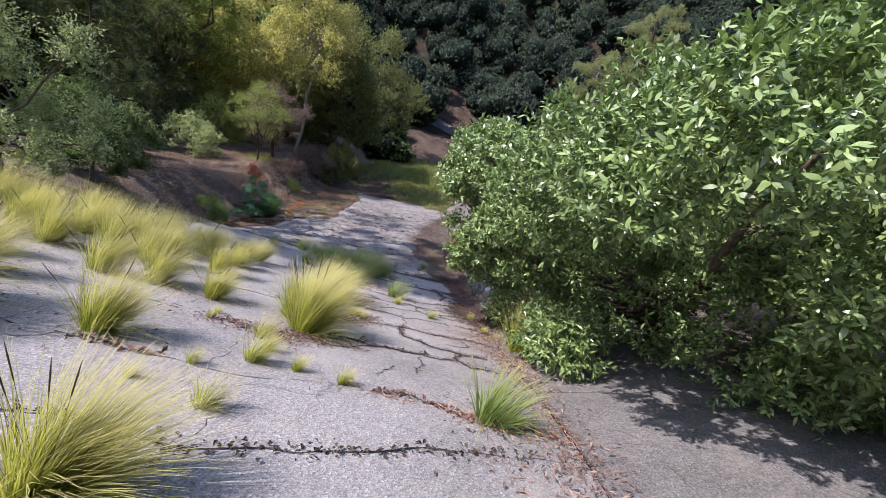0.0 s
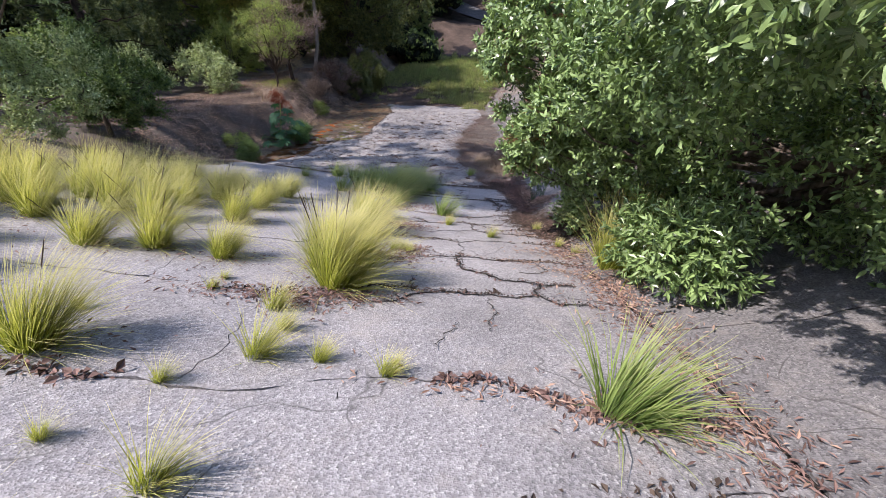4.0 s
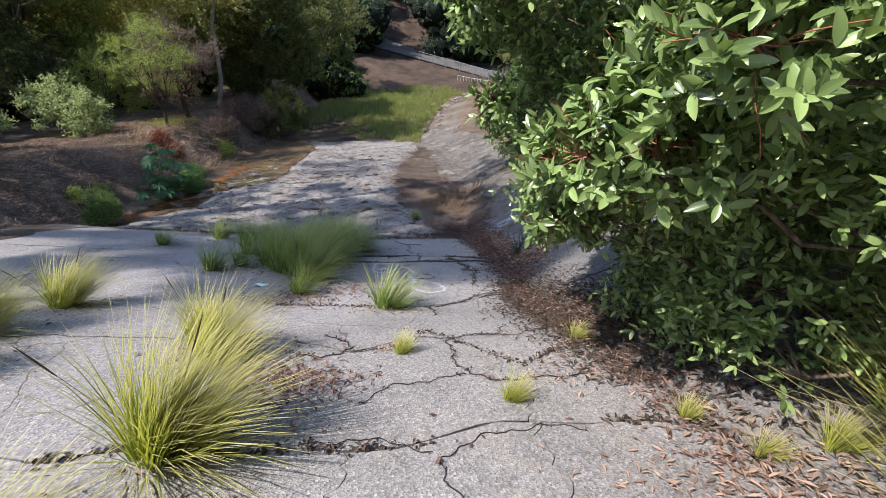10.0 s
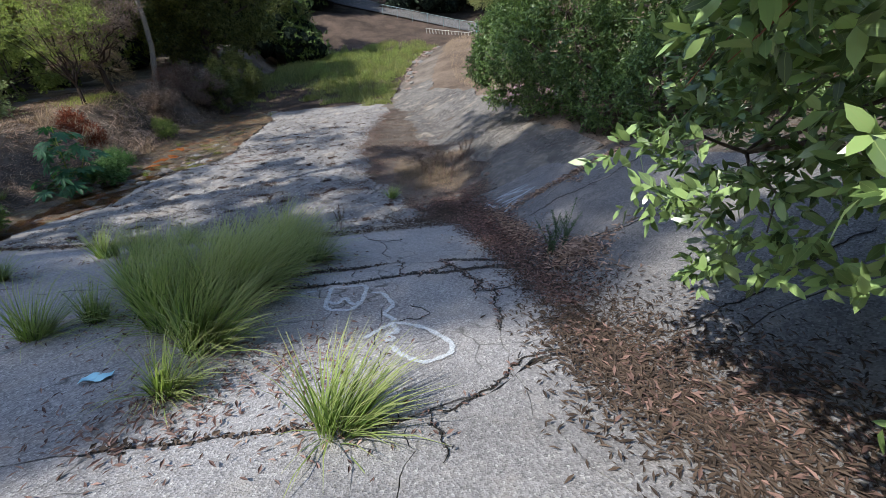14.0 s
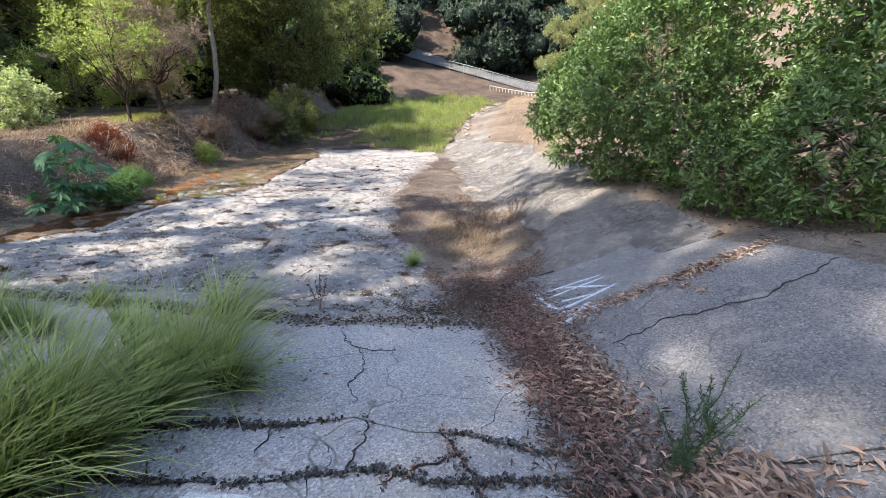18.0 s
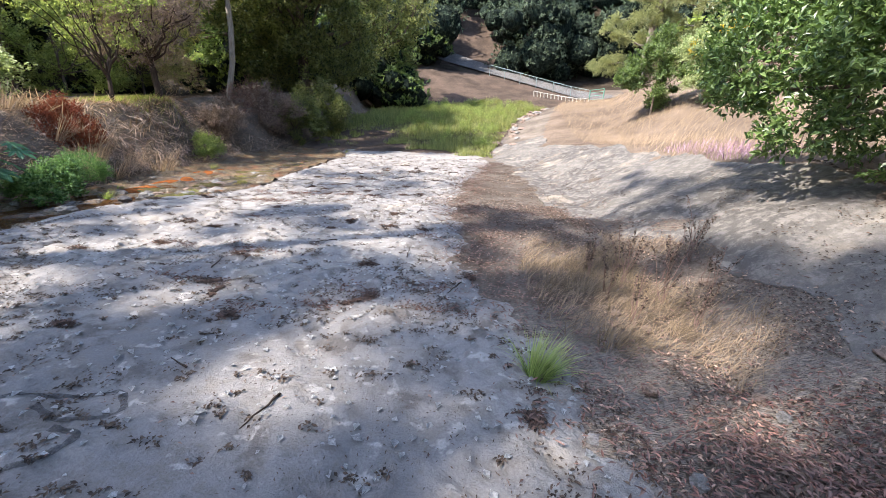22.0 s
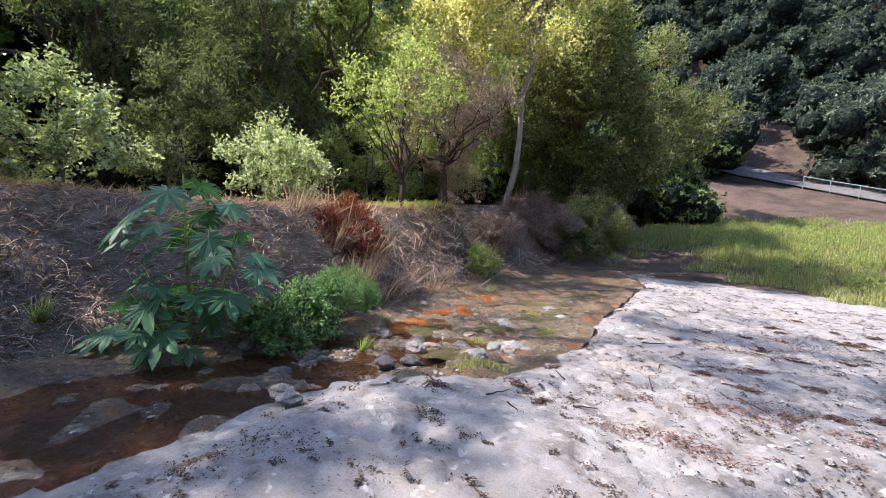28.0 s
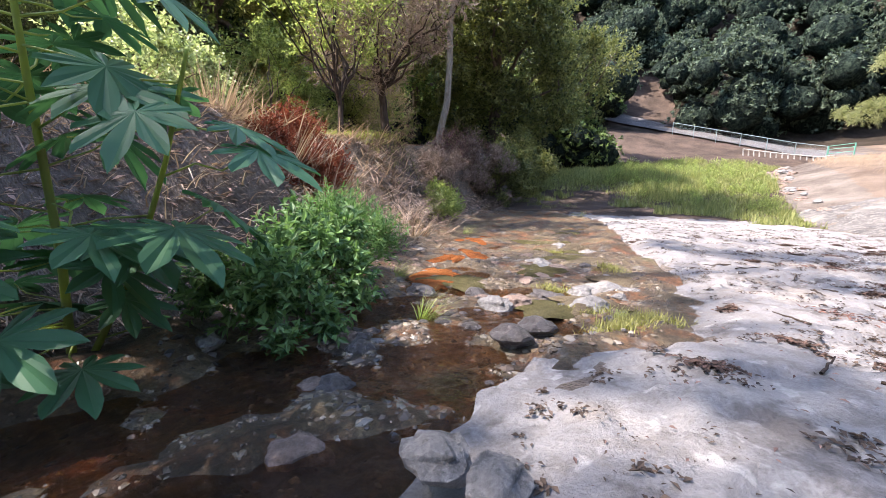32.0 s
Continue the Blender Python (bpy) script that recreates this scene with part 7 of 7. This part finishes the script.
# ---- small plants of the creek ----
for k, (name, label, x, y, blobs, leaf, tips, per, ln, wd) in enumerate([
        ("creek_weed", "low leafy green weeds at the water's edge", -9.6, 3.3, [(-9.55, 3.2, 0.0, 0.38), (-9.75, 3.7, 0.1, 0.42), (-9.4, 3.8, -0.1, 0.32), (-9.9, 3.1, 0.0, 0.3), (-9.25, 3.35, -0.2, 0.22), (-9.3, 3.0, -0.2, 0.16), (-9.6, 4.1, 0.25, 0.2)], CREEK_LEAF, 750, 9, 0.075, 0.034),
        ("creek_weed", "feathery green weeds on the creek bank", -10.0, 4.5, [(-10.0, 4.4, 0.1, 0.45), (-10.2, 5.0, 0.1, 0.42), (-9.8, 4.9, 0.0, 0.35)], CREEK_LEAF, 700, 9, 0.07, 0.015),
        ("dead_bush", "rust-red dead bush on the creek bank", -12.5, 6.4, [(-12.3, 6.1, 0.85, 0.55), (-12.6, 6.9, 1.0, 0.65), (-12.1, 7.0, 0.6, 0.55), (-12.8, 6.3, 0.9, 0.5), (-11.9, 6.4, 0.5, 0.5), (-12.0, 5.6, 0.6, 0.45)], RED_DEAD, 2200, 10, 0.075, 0.022),
        ("green_shrub", "small green shrub at the foot of the bank", -12.0, 12.0, [(-12.0, 11.8, -0.5, 0.5), (-12.2, 12.6, -0.5, 0.5), (-12.4, 12.2, -0.2, 0.4)], LIME_LEAF, 420, 9, 0.10, 0.03),
        ("green_shrub", "dark green shrub in the creek gully", -9.6, -1.4, [(-9.6, -1.3, 0.5, 0.55), (-9.9, -0.8, 0.5, 0.5), (-9.4, -1.9, 0.5, 0.45)], OAK_LEAF, 600, 9, 0.08, 0.03),
        ("light_shrub", "bright green shrub at the edge of the ramp under the laurel", 3.3, -13.6, [(3.3, -13.5, 3.95, 0.5), (3.5, -14.1, 4.2, 0.55), (3.3, -13.0, 3.7, 0.35)], SHRUB_LEAF, 420, 11, 0.10, 0.035),
        ("brush", "bare twiggy brush under the trees", -15.0, 19.5, [(-14.6, 18.5, 0.9, 1.0), (-15.0, 20.5, 1.0, 1.2), (-14.4, 22.5, 0.6, 1.1)], LITTER, 900, 9, 0.09, 0.03),
        ("brush", "pale twiggy brush beside the small trees", -16.5, 16.6, [(-16.3, 16.2, 2.6, 1.1), (-16.7, 17.3, 2.2, 1.2)], STRAW, 700, 9, 0.08, 0.02),
        ("round_shrub", "leafy green shrub at the creek edge", -10.6, -0.6, [(-10.8, 0.2, 0.6, 0.4), (-11.0, -0.5, 0.7, 0.4)], LIME_LEAF, 260, 9, 0.08, 0.025)]):
    woody(700 + k, name, label, "bush", (x, y, gz(x, y)), blobs, leaf, BARK, tips, per, ln, wd, 0.015, limbs_max=6, shell=0.3)

plant(tuft(75, "creek_tuft", "small green grass tuft in the creek", 120, 0.3, 0.006, 0.35, GREEN_BLADE, 0.8, 0.05), [(-8.9, 4.1, 1.0), (-7.5, 4.7, 0.5), (-11.2, 1.2, 1.2), (-10.9, 10.5, 1.2), (-9.9, 5.4, 1.0)], rngg)


def stalk_weed(seed, x, y, height, stalks, spread):
    """A weed of stiff stalks that are set all along with small dark leaves."""
    rng = np.random.default_rng(seed)
    root = tagged(new("gutter_weed"), "stiff dark green weed with small leaves standing in the gutter leaves", "weed")
    z = gz(x, y)
    for _ in range(stalks):
        a = rng.uniform(0, 6.28)
        foot = np.array([x + rng.normal(0, 0.05), y + rng.normal(0, 0.05), z - 0.02])
        top = foot + np.array([math.cos(a) * spread, math.sin(a) * spread * 0.6, height]) * rng.uniform(0.55, 1.1)
        stalk = put("stalk", tube_mesh("stalk", [limb(rng, foot, top, 0.004, 0.002, 4, 0.06)], WEED_LEAF, 5), root)
        t = rng.uniform(0.15, 1.0, (60, 1))
        put("foliage", leaf_mesh("foliage", foot * (1 - t) + top * t, unit(rand_unit(rng, 60) + [0, 0, 0.8]), rand_unit(rng, 60), rng.uniform(0.02, 0.045, 60), 0.008, WEED_LEAF), stalk)


WEED_LEAF = leaf_material("dull_weed_leaf", (0.03, 0.06, 0.03), (0.085, 0.135, 0.065), 0.6, 0.25, 0.2)
stalk_weed(801, 2.5, -6.7, 0.55, 11, 0.3)
stalk_weed(802, 2.72, -6.45, 0.5, 7, 0.2)
plant(tuft(77, "straw_stems", "upright dry straw stems on the creek bank", 90, 1.0, 0.018, 0.1, REED, 0.9, 0.3), [(-11.9, 6.0, 1.0), (-12.0, 7.0, 1.1), (-11.6, 6.6, 0.8), (-12.4, 5.4, 0.8), (-11.7, 7.8, 0.9), (-11.3, 6.0, 0.9), (-11.2, 6.8, 1.0), (-11.0, 5.6, 0.7), (-11.4, 8.6, 0.9), (-11.9, 9.6, 0.8)], rngg)
scrap, _, _, _ = mat("blue_plastic", (0.35, 0.62, 0.72), 0.5, 0.4)
xx, yy = np.meshgrid(np.linspace(-0.09, 0.09, 9), np.linspace(-0.05, 0.05, 7))
wrap = np.stack([-1.5 + xx, -8.7 + yy + 0.2 * xx, ground(-1.5 + xx, -8.7 + yy) + 0.045 + 0.02 * np.sin(40 * xx) * np.cos(55 * yy)], -1).reshape(-1, 3)
i = (np.arange(6)[:, None] * 9 + np.arange(8)[None]).ravel()
tagged(put("wrapper", raw_mesh("wrapper", wrap, np.stack([i, i + 1, i + 10, i + 9], 1), scrap, shade=True)), "crumpled pale blue plastic wrapper on the ramp", "litter")

# ---- fence ----
STEEL, _, _, _ = mat("galvanised_steel", (0.24, 0.30, 0.30), 0.5, 0.5, 0.4)
fence = tagged(new("chain_link_fence"), "low galvanised chain-link fence along the road", "fence")
posts = np.linspace(10.6, -2.6, 7)
for x in posts:
    y = float(road_edge(x))
    z = gz(x, y) + 0.2
    put("post", tube_mesh("post", [[(x, y, z - 0.4, 0.04), (x, y, z + 1.22, 0.04)]], STEEL, 8), fence)
for a, b in zip(posts[:-1], posts[1:]):
    ya, yb = float(road_edge(a)), float(road_edge(b))
    za, zb = gz(a, ya) + 0.2, gz(b, yb) + 0.2
    put("top_rail", tube_mesh("top_rail", [[(a, ya, za + 1.2, 0.028), (b, yb, zb + 1.2, 0.028)]], STEEL, 6), fence)
    wires = []
    for k in np.arange(-6, 16):
        for s in (1, -1):
            u0, u1 = k / 15, (k + 6 * s) / 15
            t0, t1 = np.clip([u0, u1], 0, 1)
            if abs(u1 - u0) < 1e-6 or t0 == t1:
                continue
            h0, h1 = 1.18 * (t0 - u0) / (u1 - u0), 1.18 * (t1 - u0) / (u1 - u0)
            wires.append([(a + (b - a) * t, ya + (yb - ya) * t, za + (zb - za) * t + h, 0.0035) for t, h in ((t0, h0), (t1, h1))])
    put("wire_mesh", tube_mesh("wire_mesh", wires, STEEL, 3), fence)

# ---- row of pale stakes below the fence, and its green end panel ----
STAKE = soil_material("weathered_white_wood", (0.34, 0.31, 0.27), (0.5, 0.47, 0.42), (0.62, 0.59, 0.54), 2)
GREEN_STEEL, _, _, _ = mat("green_painted_steel", (0.10, 0.27, 0.21), 0.5, 0.4)
stakes = tagged(new("stake_fence"), "low row of weathered whitish wooden stakes below the road", "fence")
line = [(3.6 + 0.42 * k, 57.6 - 0.56 * (0.42 * k) - 2.6) for k in range(16)]
for k, (x, y) in enumerate(line):
    z = gz(x, y)
    put("stake", tube_mesh("stake", [[(x, y, z - 0.2, 0.075), (x - 0.1, y, z + 0.62 + 0.1 * math.sin(k * 2.1), 0.06)]], STAKE, 5), stakes)
put("top_rail", tube_mesh("top_rail", [[(x - 0.1, y - 0.07, gz(x, y) + 0.6, 0.05) for x, y in line]], STAKE, 5), stakes)
panel = tagged(new("fence_panel"), "green steel panel closing the end of the road fence", "fence")
for x, y in ((10.6, 55.3), (11.9, 53.4)):
    put("post", tube_mesh("post", [[(x, y, gz(x, y) - 0.2, 0.06), (x, y, gz(x, y) + 1.45, 0.06)]], GREEN_STEEL, 8), panel)
for h in (0.25, 0.7, 1.1, 1.42):
    put("rail", tube_mesh("rail", [[(10.6, 55.3, gz(10.6, 55.3) + h, 0.03), (11.9, 53.4, gz(11.9, 53.4) + h, 0.03)]], GREEN_STEEL, 6), panel)

# ---- fallen twigs ----
rt = np.random.default_rng(66)


def twig(x, y, z, length, way, material, label):
    a, b = np.array([x, y, z]), np.array([x + math.cos(way) * length, y + math.sin(way) * length, z])
    b[2] = z + 0.01
    ob = put("twig", tube_mesh("twig", [limb(rt, a, b, 0.009, 0.004, 6, 0.09)], material, 5))
    return tagged(ob, label, "twig", "fallen twigs")


for _ in range(26):
    x, y = rt.normal(-11.0, 0.9), rt.normal(21.6, 1.2)
    twig(x, y, float(land(x, y)) + 0.06, rt.uniform(0.6, 1.6), rt.normal(0.3, 0.5), DARK_BARK, "dark dead stick caught where the creek leaves the grass")
for _ in range(46):
    x, y = rt.uniform(-7.0, 0.3), rt.uniform(-3.4, 9)
    if x > float(slab_edge_x(np.array(y))) + 0.5:
        twig(x, y, float(slab_height(np.array(x), np.array(y))) + 0.012, rt.uniform(0.12, 0.4), rt.uniform(0, 6.28), DARK_BARK, "short dark twig lying on the concrete slab")
for _ in range(70):
    x, y = rt.uniform(-13.6, -11.2), rt.uniform(5.5, 15)
    z = float(land(np.array(x), np.array(y)))
    x2, y2 = x + rt.uniform(0.5, 1.1), y - rt.uniform(0.2, 0.9)
    z2 = float(land(np.array(x2), np.array(y2)))
    ob = put("dead_branch", tube_mesh("dead_branch", [limb(rt, (x, y, z + rt.uniform(0.05, 0.25)), (x2, y2, z2 + 0.03), 0.016, 0.006, 6, 0.06)], BARK if rt.random() < 0.5 else PALE_BARK, 5))
    tagged(ob, "pale dead branch fallen down the creek bank", "branch", "dead branches")
